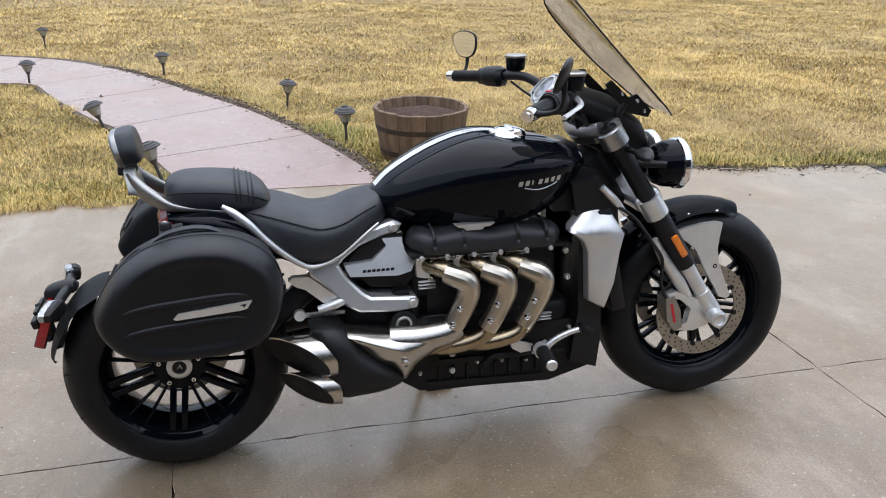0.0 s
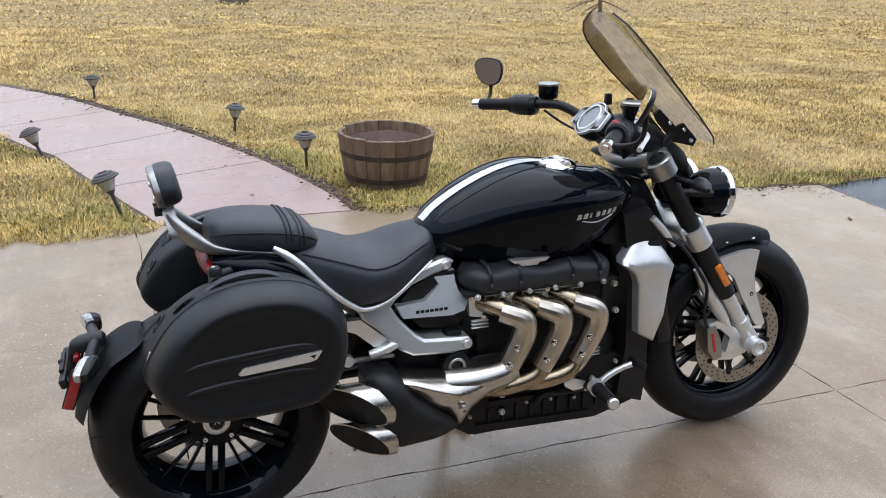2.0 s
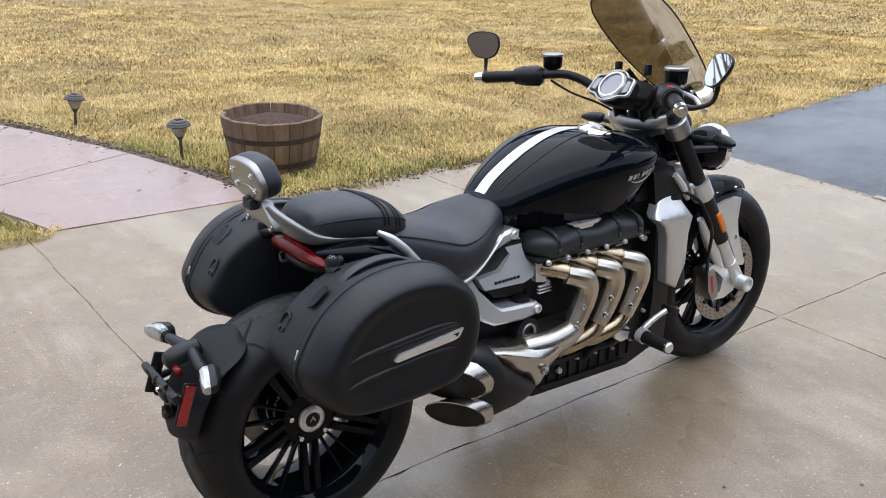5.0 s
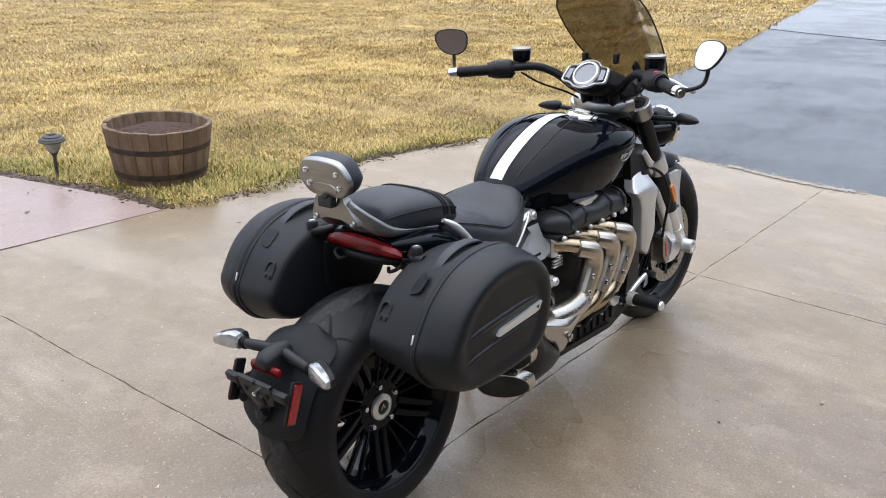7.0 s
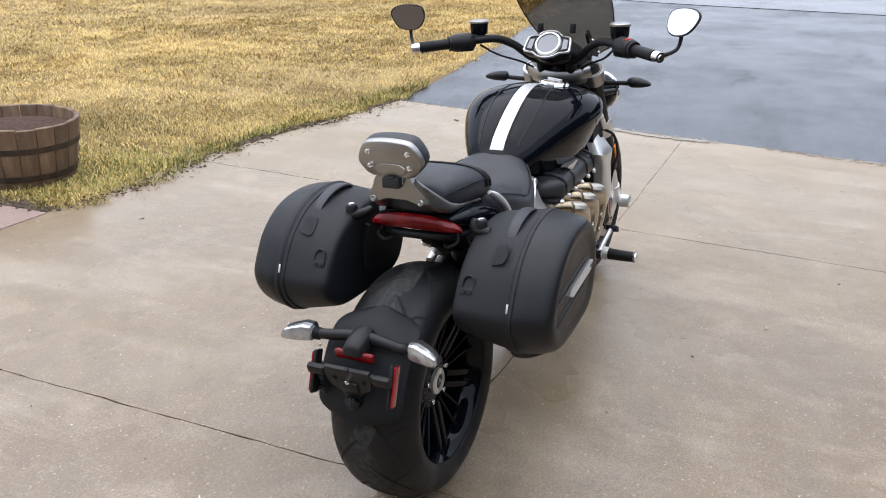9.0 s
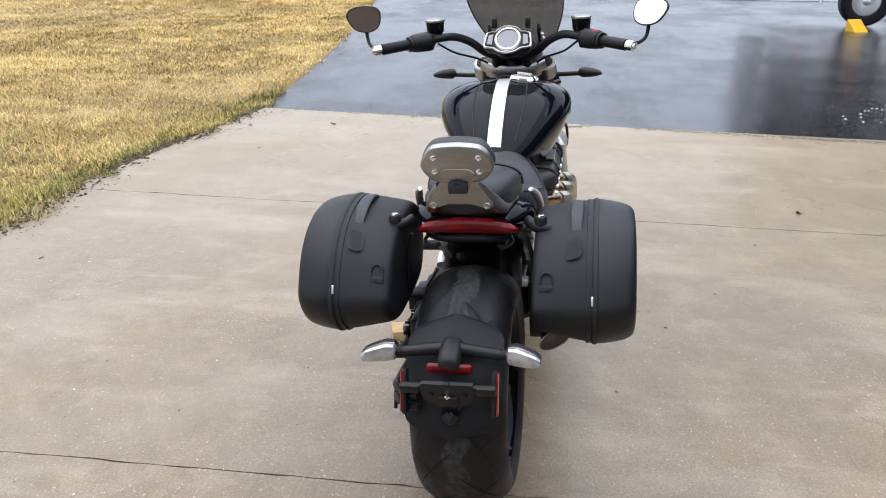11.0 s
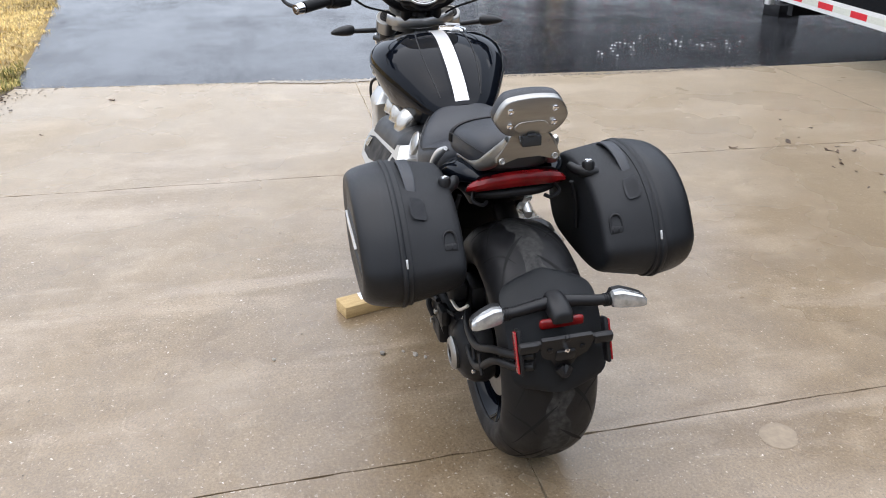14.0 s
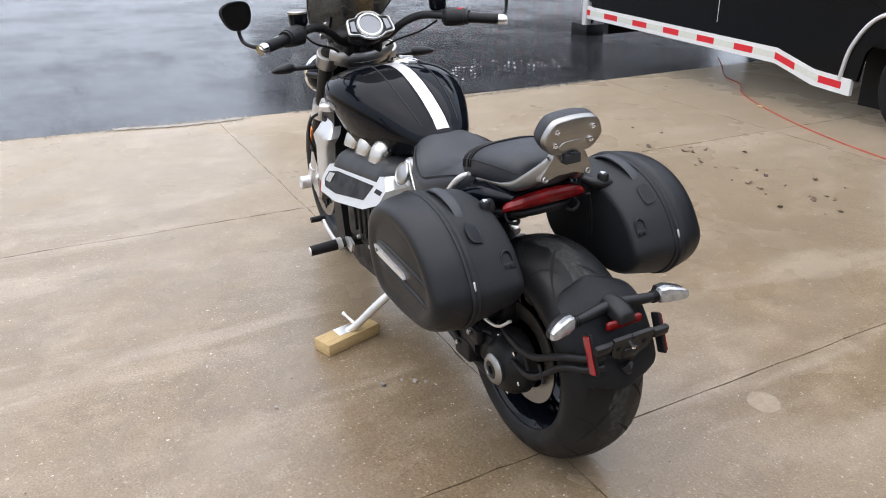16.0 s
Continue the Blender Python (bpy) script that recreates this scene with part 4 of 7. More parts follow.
# ---- trees and house ----
def bare_tree(seed, height, r, limbs, spread, label, droop=0.0):
    rnd = random.Random(seed)
    th = tagged(new("tree"), label, "tree")
    part("trunk", tube([(0, 0, -0.1), (0.02 * height, 0, 0.08 * height), (0.0, 0.02 * height, 0.5 * height), (0.03 * height, 0, height)], [r * 1.5, r, r * 0.7, r * 0.1], 12), BARK, th)
    crown = []
    for k in range(limbs):
        t = 0.18 + 0.8 * k / limbs if droop else 0.35 + 0.6 * k / limbs
        a = rnd.uniform(0, 2 * math.pi)
        ln = spread * (1.15 - t) * rnd.uniform(0.6, 1.2)
        z0 = t * height
        d = Vector((math.cos(a), math.sin(a), 0))
        rise = rnd.uniform(0.2, 0.7) * ln if not droop else -droop * ln
        p = [Vector((0, 0, z0)), Vector((0, 0, z0)) + d * ln * 0.5 + Vector((0, 0, rise * 0.4)), Vector((0, 0, z0)) + d * ln + Vector((0, 0, rise))]
        crown.append(tube(p, [r * 0.35 * (1.1 - t), r * 0.2 * (1.1 - t), r * 0.05], 6, 4))
        for s in range(5):
            q = p[0].lerp(p[2], rnd.uniform(0.3, 0.95)) + Vector((0, 0, 0.05))
            e = q + Vector((rnd.uniform(-1, 1), rnd.uniform(-1, 1), rnd.uniform(-0.3, 0.8) if not droop else -0.4)) * ln * 0.4
            crown.append(tube([q, q.lerp(e, 0.5) + Vector((0, 0, 0.03)), e], [r * 0.08, r * 0.05, r * 0.015], 4, 3))
    part("branches", merge(*crown), BARK, th, "bare thin winter branches")
    return th


bare_tree(3, 9.0, 0.30, 34, 4.5, "tall bare winter tree far across the lawn").matrix_world = pose(3.4, 23.7, -0.04)
bare_tree(8, 2.4, 0.055, 46, 0.9, "small bare drooping tree far across the lawn", droop=0.45).matrix_world = pose(11.0, 15.9, -0.04)

SIDING = mat("brown_house_siding", (0.13, 0.098, 0.078), 0.6, var=0.08, vscale=1.2, bump=0.2, bscale=60)
house = tagged(new("house"), "plain brown-sided house with an added unseen wing that blocks light", "house")
part("wall", box(0.25, 10.0, 2.9, (-5.4, -2.0, 1.42)), SIDING, house)
# unseen wing, added to block sky light from the trailer side
part("wing_wall", box(11.5, 0.3, 3.4, (-2.6, -6.95, 1.65)), SIDING, house)
part("wing_roof", skin([[Vector(p) for p in ((-8.8, -6.5, 3.1), (-8.8, -6.5, 3.25), (-8.8, -11.0, 5.3), (-8.8, -11.0, 5.1))], [Vector(p) for p in ((3.5, -6.5, 3.1), (3.5, -6.5, 3.25), (3.5, -11.0, 5.3), (3.5, -11.0, 5.1))]]),
     mat("grey_shingles", (0.07, 0.065, 0.06), 0.85, var=0.3, vscale=8), house)
part("roof", skin([[Vector(p) for p in ((-4.65, -10.4, 2.70), (-4.65, -10.4, 2.85), (-10.2, -10.4, 4.9), (-10.2, -10.4, 4.75))], [Vector(p) for p in ((-4.65, 3.4, 2.70), (-4.65, 3.4, 2.85), (-10.2, 3.4, 4.9), (-10.2, 3.4, 4.75))]]),
     mat("dark_shingles", (0.06, 0.055, 0.05), 0.85, var=0.3, vscale=8), house)


# ---- the motorcycle: x ahead, y to its left, leaning a little on its stand ----
bike = tagged(new("motorcycle"), "black and silver muscle motorcycle with panniers on its side stand", "motorcycle")
bike.matrix_world = Matrix.Translation((0.015, 0.004, 0)) @ Matrix.Rotation(radians(-0.75), 4, "Z") @ Matrix.Rotation(radians(-3.0), 4, "X")
STEER = Matrix.Translation((1.25, 0, 0)) @ Matrix.Rotation(radians(-2.4), 4, "Z") @ Matrix.Translation((-1.25, 0, 0))


def both(name, bm, material, parent=None, label="", steer=False, sharp=40):
    """A part on the right side and its mirror image on the left."""
    other = mirrored(bm)
    if steer:
        moved(bm, STEER), moved(other, STEER)
    a = part(name, bm, material, parent or bike, label, sharp=sharp)
    b = part(name, other, material, parent or bike, label, sharp=sharp)
    return a, b


def pillow(outline, y0, depth, thick=0.03, curve=3, power=2.0, centre=None, tilt=0.0):
    """A domed plate: an (x, z) outline that swells outwards (towards -y) from y0."""
    pts = spline([(x, 0, z) for x, z in outline], curve, True) if curve else [Vector((x, 0, z)) for x, z in outline]
    c = Vector((centre[0], 0, centre[1])) if centre else sum(pts, Vector()) / len(pts)
    rings = [[Vector((p.x, y0 + thick, p.z)) for p in pts]]
    for s in (1.0, 0.985, 0.95, 0.88, 0.78, 0.64, 0.48, 0.3, 0.12):
        d = depth * (1 - s ** power) ** (1 / power)
        rings.append([Vector((c.x + (p.x - c.x) * s, y0 - d - tilt * (c.z - (c.z + (p.z - c.z) * s)), c.z + (p.z - c.z) * s)) for p in pts])
    return skin(rings)


# -- wheels
RX, RZ, RR = 0.004, 0.318, 0.318
FX, FZ, FR = 1.672, 0.336, 0.336


def tyre_profile(half, R, rim):
    pts = [(0, R), (half * 0.40, R - half * 0.045), (half * 0.70, R - half * 0.16), (half * 0.90, R - half * 0.34), (half, R - half * 0.55), (half * 0.985, R - half * 0.72), (half * 0.9, (R - half * 0.9 + rim) / 2), (half * 0.80, rim)]
    if R > 0.33:
        pts = [(0, R), (half * 0.40, R - half * 0.09), (half * 0.72, R - half * 0.30), (half * 0.93, R - half * 0.60), (half, R - half * 0.9), (half * 0.96, R - half * 1.15), (half * 0.85, rim + 0.008), (half * 0.72, rim)]
    sm = spline([(y, r, 0) for y, r in pts], 4)
    return [(p.x, p.y) for p in sm]


def tyre(half, R, rim, at):
    prof = tyre_profile(half, R, rim)
    full = [(r, -y) for y, r in reversed(prof)] + [(r, y) for y, r in prof[1:]]
    inner = [(rim - 0.012, half * 0.5), (rim - 0.012, -half * 0.5)]
    return lathe(full + inner, 96, at=at, closed=True)


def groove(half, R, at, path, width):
    """A flat strip on the tread, a groove's shade put into its colour: (angle in degrees, share of the half-width)
    pairs.
    """
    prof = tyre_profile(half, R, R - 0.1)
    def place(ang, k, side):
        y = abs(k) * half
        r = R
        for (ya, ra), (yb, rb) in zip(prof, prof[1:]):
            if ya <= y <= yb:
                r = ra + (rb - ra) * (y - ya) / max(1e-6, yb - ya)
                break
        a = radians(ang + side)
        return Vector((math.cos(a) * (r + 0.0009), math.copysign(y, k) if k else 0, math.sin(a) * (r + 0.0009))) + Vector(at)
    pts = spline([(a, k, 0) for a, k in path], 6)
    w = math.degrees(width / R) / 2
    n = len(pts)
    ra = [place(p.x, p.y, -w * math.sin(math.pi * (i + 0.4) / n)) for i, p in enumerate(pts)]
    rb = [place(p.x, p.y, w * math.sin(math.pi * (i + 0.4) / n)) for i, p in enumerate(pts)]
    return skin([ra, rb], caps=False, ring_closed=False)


# near-black, so that flat strips carry the shade of tread grooves
GROOVE_SHADE = mat("tread_groove", (0.004, 0.004, 0.004), 0.9, var=0.3, vscale=40)

rear_wheel = part("rear_wheel", merge(
    lathe([(0.212, -0.103), (0.219, -0.100), (0.219, -0.094), (0.205, -0.086), (0.196, -0.06), (0.190, 0.0), (0.196, 0.06), (0.205, 0.086), (0.219, 0.094), (0.219, 0.1), (0.212, 0.103), (0.198, 0.088), (0.187, 0.06), (0.18, 0.0), (0.187, -0.06), (0.198, -0.088)], 64, at=(RX, 0, RZ), closed=True),
    lathe([(0.030, -0.052), (0.074, -0.048), (0.080, -0.038), (0.078, 0.05), (0.03, 0.05)], 40, at=(RX, 0, RZ))), M["gloss"], bike, "gloss black multi-spoke rear wheel")
sp = []
for k in range(5):
    for off, ang, wide in ((-0.0165, 0, 0.019), (0.0165, 0, 0.019), (0, 28, 0.0085), (0, 44, 0.0085)):
        b = box(0.128, 0.026 if wide > 0.01 else 0.018, wide, (0.132, 0, off), 0.0035)
        for v in b.verts:
            u = (v.co.x - 0.07) / 0.13
            v.co.y += -0.040 - 0.030 * u
        moved(b, Matrix.Translation((RX, 0, RZ)) @ Matrix.Rotation(radians(-(72 * k + 264 + ang)), 4, "Y"))
        sp.append(b)
for b in sp:
    part("spoke", b, M["gloss"], rear_wheel)
part("rear_tyre", tyre(0.119, RR, 0.214, (RX, 0, RZ)), M["rubber"], rear_wheel, "wide black rear tyre, worn and dusty in the middle")
gr = []
for k in range(13):
    a0 = k * 360 / 13
    for s in (-1, 1):
        gr.append(groove(0.119, RR, (RX, 0, RZ), [(a0 + (14 if s > 0 else 0), 0.04 * s), (a0 + 6 + (14 if s > 0 else 0), 0.30 * s), (a0 + 16 + (14 if s > 0 else 0), 0.62 * s), (a0 + 30 + (14 if s > 0 else 0), 0.84 * s)], 0.015))
        gr.append(groove(0.119, RR, (RX, 0, RZ), [(a0 + 17 + (14 if s > 0 else 0), 0.40 * s), (a0 + 10 + (14 if s > 0 else 0), 0.62 * s), (a0 + 6 + (14 if s > 0 else 0), 0.95 * s)], 0.008))
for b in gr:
    part("tread_groove", b, GROOVE_SHADE, rear_wheel)
prof_ = tyre_profile(0.119, RR, 0.214)


def crown(y):
    for (ya, ra), (yb, rb) in zip(prof_, prof_[1:]):
        if ya <= abs(y) <= yb:
            return ra + (rb - ra) * (abs(y) - ya) / max(1e-6, yb - ya)
    return RR


wrows = []
for k in range(161):
    a_ = 2 * math.pi * k / 160
    lo = -0.016 - 0.026 * (0.5 + noise.noise(Vector((math.cos(a_) * 6, math.sin(a_) * 6, 0.3))))
    hi = 0.016 + 0.026 * (0.5 + noise.noise(Vector((math.cos(a_) * 6, math.sin(a_) * 6, 7.3))))
    wrows.append([Vector((RX + math.cos(a_) * (crown(y) + 0.0004), y, RZ + math.sin(a_) * (crown(y) + 0.0004))) for y in [lo + (hi - lo) * q / 6 for q in range(7)]])
wear = skin(wrows, caps=False, ring_closed=False)
part("worn_band", wear, M["worn"], rear_wheel, "scuffed dusty grey tread centre")
part("hub_ring", lathe([(0.036, -0.050), (0.036, -0.060), (0.030, -0.064), (0.021, -0.064), (0.020, -0.058), (0.0, -0.058)], 32, at=(RX, 0, RZ)), M["silver"], rear_wheel, "bright hub ring")
part("hub_cap", lathe([(0.0205, -0.056), (0.019, -0.0605), (0.0, -0.0615)], 24, at=(RX, 0, RZ)), M["satin"], rear_wheel)
part("hub_emblem", slab([(-0.008, -0.006), (0.002, 0.010), (0.009, -0.006), (0.004, -0.003), (0.0, 0.004), (-0.003, -0.003)], -0.063, -0.060), M["whitemark"], rear_wheel).location = (RX, 0, RZ)
for k in range(5):
    a = radians(72 * k + 20)
    part("wheel_bolt", moved(bolt(0.0085, 0.012), Matrix.Translation((RX + 0.058 * math.cos(a), -0.047, RZ + 0.058 * math.sin(a)))), M["chrome"], rear_wheel)
part("rear_disc", lathe([(0.10, 0.075), (0.145, 0.075), (0.145, 0.081), (0.10, 0.081)], 48, at=(RX, 0, RZ), closed=True), M["disc"], rear_wheel, "steel rear brake disc")

fm = STEER
front_wheel = part("front_wheel", moved(merge(
    lathe([(0.226, -0.056), (0.232, -0.054), (0.232, -0.049), (0.216, -0.042), (0.206, 0.0), (0.216, 0.042), (0.232, 0.049), (0.232, 0.054), (0.226, 0.056), (0.208, 0.042), (0.197, 0.0), (0.208, -0.042)], 64, at=(FX, 0, FZ), closed=True),
    lathe([(0.016, -0.075), (0.038, -0.072), (0.046, -0.04), (0.046, 0.04), (0.038, 0.072), (0.016, 0.075)], 28, at=(FX, 0, FZ))), fm), M["gloss"], bike, "gloss black multi-spoke front wheel")
for k in range(10):
    for off in (-5.5, 5.5):
        b = box(0.172, 0.024, 0.012, (0.125, 0, 0), 0.004)
        moved(b, fm @ Matrix.Translation((FX, 0, FZ)) @ Matrix.Rotation(radians(36 * k + off + 5), 4, "Y"))
        part("spoke", b, M["gloss"], front_wheel)
part("front_tyre", moved(tyre(0.076, FR, 0.226, (FX, 0, FZ)), fm), M["rubber"], front_wheel, "black front tyre")
gr = []
for k in range(12):
    for s in (-1, 1):
        gr.append(groove(0.076, FR, (FX, 0, FZ), [(k * 30 + (15 if s > 0 else 0), 0.08 * s), (k * 30 + 7 + (15 if s > 0 else 0), 0.4 * s), (k * 30 + 12 + (15 if s > 0 else 0), 0.8 * s)], 0.008))
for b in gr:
    part("tread_groove", moved(b, fm), GROOVE_SHADE, front_wheel)
for s in (-1, 1):
    rings = lathe([(0.118, s * 0.083), (0.160, s * 0.083), (0.160, s * 0.0885), (0.118, s * 0.0885)], 64, at=(FX, 0, FZ), closed=True)
    d_ = part("brake_disc", moved(rings, fm), M["disc"], front_wheel, "drilled floating brake disc")
    holes = []
    for k in range(30):
        for j, rr in enumerate((0.128, 0.139, 0.151)):
            a = 2 * math.pi * (k + j / 3) / 30
            holes.append(lathe([(0.0032, s * 0.0886), (0.0032, s * 0.0890), (0.0, s * 0.0890)], 6, at=(FX + rr * math.cos(a), 0, FZ + rr * math.sin(a))))
    part("hole_pattern", moved(merge(*holes), fm), M["matte"], d_)
    arms = []
    for k in range(8):
        a = 45 * k + 10
        arms.append(moved(box(0.085, 0.006, 0.014, (0.082, s * 0.084, 0), 0.002), Matrix.Translation((FX, 0, FZ)) @ Matrix.Rotation(radians(a), 4, "Y")))
        arms.append(lathe([(0.0085, s * 0.079), (0.0085, s * 0.092), (0.004, s * 0.093)], 12, at=(FX + 0.122 * math.cos(radians(a)), 0, FZ - 0.122 * math.sin(radians(a)))))
    part("disc_carrier", moved(merge(*arms), fm), M["matte"], d_)

# -- fork: legs, boots, clamps
def along(a, b, r0, r1, n=20):
    return tube([a, b], [r0, r1], n, smooth=False)


TOP, LOW = Vector((1.292, -0.118, 0.955)), Vector((1.690, -0.118, 0.345))
FD = (LOW - TOP).normalized()
at = lambda s, dy=0.0, dx=0.0: TOP + FD * s + Vector((dx, dy, 0))
L = (LOW - TOP).length
for nm, s0, s1, r0, r1, mt, lb in (("fork_tube", 0.0, 0.30, 0.029, 0.029, "matte", "black upper fork tube"), ("fork_boot", 0.33, 0.53, 0.033, 0.031, "satin", "black lower fork guard"),
                                   ("fork_slider", 0.52, 0.66, 0.024, 0.023, "silver", "bright fork slider"), ("fork_foot", 0.645, L + 0.005, 0.027, 0.030, "silver", "cast fork foot")):
    both(nm, along(at(s0), at(s1), r0, r1), M[mt], None, lb, True)
both("fork_cap", merge(along(at(-0.010), at(0.0), 0.026, 0.029), along(at(-0.013), at(-0.009), 0.018, 0.020), along(at(-0.020), at(-0.012), 0.010, 0.012, 6)), M["satin"], None, "black ringed fork cap", True)
both("clamp_ring", along(at(0.255), at(0.325), 0.038, 0.038, 28), M["silver"], None, "silver lower fork clamp", True)
both("axle_lug", merge(lathe([(0.028, -0.142), (0.028, -0.182), (0.020, -0.186), (0.019, -0.176), (0.0, -0.176)], 24, at=(FX + 0.012, 0, FZ)), ), M["silver"], None, "axle end", True)
both("amber_reflector", rounded(box(0.024, 0.012, 0.082, tuple(at(0.44, -0.034, 0.004)), 0.0, Matrix.Rotation(radians(-33), 4, "Y")), 0.005, 2), M["amber"], None, "amber side reflector", True)
# stanchion guard in silver behind the boot
both("fork_guard", tube([at(0.42, 0.0, -0.055), at(0.50, 0.0, -0.06), at(0.60, 0.0, -0.055), at(0.66, 0, -0.05)], [0.012, 0.018, 0.020, 0.012], 12), M["silver"], None, "silver calliper bracket leg", True)
# callipers
cal = slab([(1.525, 0.415), (1.552, 0.425), (1.60, 0.405), (1.665, 0.375), (1.700, 0.345), (1.675, 0.30), (1.625, 0.282), (1.56, 0.288), (1.553, 0.302), (1.60, 0.312), (1.61, 0.36), (1.57, 0.395), (1.53, 0.402)], -0.128, -0.098, 0.005)
both("calliper_bracket", cal, M["silver"], None, "cast silver calliper bracket", True)
both("brake_calliper", slab([(1.515, 0.405), (1.545, 0.412), (1.570, 0.36), (1.580, 0.30), (1.553, 0.290), (1.525, 0.33)], -0.135, -0.070, 0.010), M["rest"], None, "grey cast radial brake calliper", True)
both("calliper_mark", slab([(1.532, 0.385), (1.540, 0.387), (1.556, 0.322), (1.548, 0.320)], -0.1365, -0.134), M["redplastic"], None, "red mark on the calliper", True)
both("brake_hose", tube([(1.300, -0.15, 0.74), (1.36, -0.19, 0.70), (1.43, -0.19, 0.61), (1.475, -0.165, 0.55), (1.485, -0.15, 0.47), (1.515, -0.13, 0.41)], 0.0055, 8), M["matte"], None, "", True)

bridge_rows = []
for k in range(21):
    y = -0.105 + 0.0105 * k
    across = Vector((-FD.z, 0, FD.x))
    w = 0.058 - 0.010 * (abs(y) / 0.105) ** 2
    c = TOP + FD * 0.004 - across * (0.022 * (1 - (y / 0.105) ** 2))
    bridge_rows.append([Vector((c.x, y, c.z)) + across * (w * a) + FD * (0.018 * b) for a, b in ((-1, 0.7), (-1, -0.7), (-0.85, -1), (0.85, -1), (1, -0.7), (1, 0.7), (0.85, 1), (-0.85, 1))])
part("top_clamp", moved(skin(bridge_rows), STEER), M["clamp"], bike, "cast silver top fork clamp")
part("clamp_lip", moved(blade([(1.270, -0.112, 0.956), (1.243, -0.075, 0.946), (1.231, 0.0, 0.942), (1.243, 0.075, 0.946), (1.270, 0.112, 0.956)], [0.020, 0.022, 0.023, 0.022, 0.020], [0.023, 0.022, 0.021, 0.022, 0.023]), STEER), M["clamp"], bike, "curved grey alloy rear lip of the fork clamp")
both("clamp_eye", merge(along(at(0.0), at(0.052), 0.041, 0.041, 32), along(at(-0.004), at(0.0), 0.037, 0.041, 32)), M["clamp"], None, "grey fork clamp eye", True)
part("lower_clamp", moved(box(0.09, 0.26, 0.05, (1.435, 0, 0.735), 0.015, Matrix.Rotation(radians(-33), 4, "Y")), STEER), M["silver"], bike)
part("steering_head", box(0.11, 0.13, 0.22, (1.30, 0, 0.775), 0.03, Matrix.Rotation(radians(-32), 4, "Y")), M["deep"], bike)
part("steering_nut", moved(lean(lathe([(0.028, 0.93), (0.028, 0.968), (0.02, 0.975), (0.0, 0.975)], 20, "z", (1.262, 0, 0.0)), 31, (1.262, 0, 0.95)), STEER), M["satin"], bike)

# -- handlebar and its fittings
BARS = [(0.948, -0.428, 1.063), (1.030, -0.330, 1.071), (1.085, -0.262, 1.078), (1.130, -0.200, 1.080), (1.170, -0.145, 1.055), (1.200, -0.095, 1.012), (1.215, -0.05, 0.995), (1.217, 0.0, 0.994)]
bar = BARS + [(x, -y, z) for x, y, z in reversed(BARS[:-1])]
part("handlebar", moved(tube(bar, 0.0145, 14), STEER), M["matte"], bike, "black tubular handlebar")
both("riser", along((1.236, -0.055, 0.958), (1.216, -0.055, 1.008), 0.022, 0.020), M["matte"], None, "black handlebar riser", True)
both("grip", tube([(0.955, -0.420, 1.0635), (1.032, -0.328, 1.071)], 0.0190, 18, smooth=False), M["rubber"], None, "black ribbed rubber grip", True)
BD = (Vector(BARS[0]) - Vector(BARS[1])).normalized()
both("bar_end", merge(along(Vector(BARS[0]) + BD * -0.004, Vector(BARS[0]) + BD * 0.022, 0.0185, 0.0165), along(Vector(BARS[0]) + BD * 0.021, Vector(BARS[0]) + BD * 0.026, 0.010, 0.008)), M["chrome"], None, "polished bar-end weight", True)
sw = box(0.060, 0.052, 0.062, (0, 0, 0), 0.012, Matrix.Rotation(radians(50), 4, "Z"))
both("switch_box", merge(moved(sw, Matrix.Translation((1.062, -0.292, 1.072))), along((1.030, -0.330, 1.071), (1.040, -0.318, 1.072), 0.029, 0.033, 24), along((1.040, -0.318, 1.072), (1.070, -0.281, 1.074), 0.033, 0.034, 24), along((1.070, -0.281, 1.074), (1.082, -0.266, 1.076), 0.034, 0.024, 24)), M["satin"], None, "black switch housing", True)
both("switch_ring", along((1.022, -0.340, 1.070), (1.040, -0.318, 1.072), 0.027, 0.027), M["satin"], None, "", True)
for s, dx, dz, w, mt in ((-1, 0, 0.026, 0.020, "redplastic"), (-1, 0, 0.004, 0.014, "redplastic"), (1, 0, 0.020, 0.012, "silver"), (1, 0, 0.0, 0.012, "silver"), (1, 0, -0.020, 0.016, "redplastic")):
    b = box(0.016, w, 0.026 if mt == "redplastic" and s < 0 and dz < 0.01 else 0.014, (-0.033, 0, dz), 0.003)
    moved(b, STEER @ Matrix.Translation((1.062, s * 0.292, 1.072)) @ Matrix.Rotation(radians(40 * -s), 4, "Z"))
    part("switch_button", b, M[mt], bike, "red switch button" if mt == "redplastic" else "grey switch button")
both("lever_perch", box(0.05, 0.036, 0.036, (1.108, -0.262, 1.082), 0.010, Matrix.Rotation(radians(50), 4, "Z")), M["satin"], None, "", True)
both("lever", tube([(1.128, -0.27, 1.076), (1.118, -0.33, 1.066), (1.075, -0.385, 1.058), (1.030, -0.440, 1.052)], [0.009, 0.008, 0.007, 0.008], 10, flat=0.7), M["silver"], None, "silver control lever", True)
res = merge(lathe([(0.0, 0.0), (0.027, 0.0), (0.031, 0.006), (0.033, 0.040), (0.0, 0.040)], 24, "z"), )
both("fluid_reservoir", moved(res, Matrix.Translation((1.118, -0.262, 1.096))), M["gloss"], None, "black brake fluid reservoir", True)
both("reservoir_lid", moved(rounded(lathe([(0.0, 0.0), (0.035, 0.0), (0.036, 0.006), (0.032, 0.010), (0.0, 0.0105)], 24, "z"), 0.001), Matrix.Translation((1.118, -0.262, 1.136))), M["rest"], None, "flat grey reservoir lid", True)

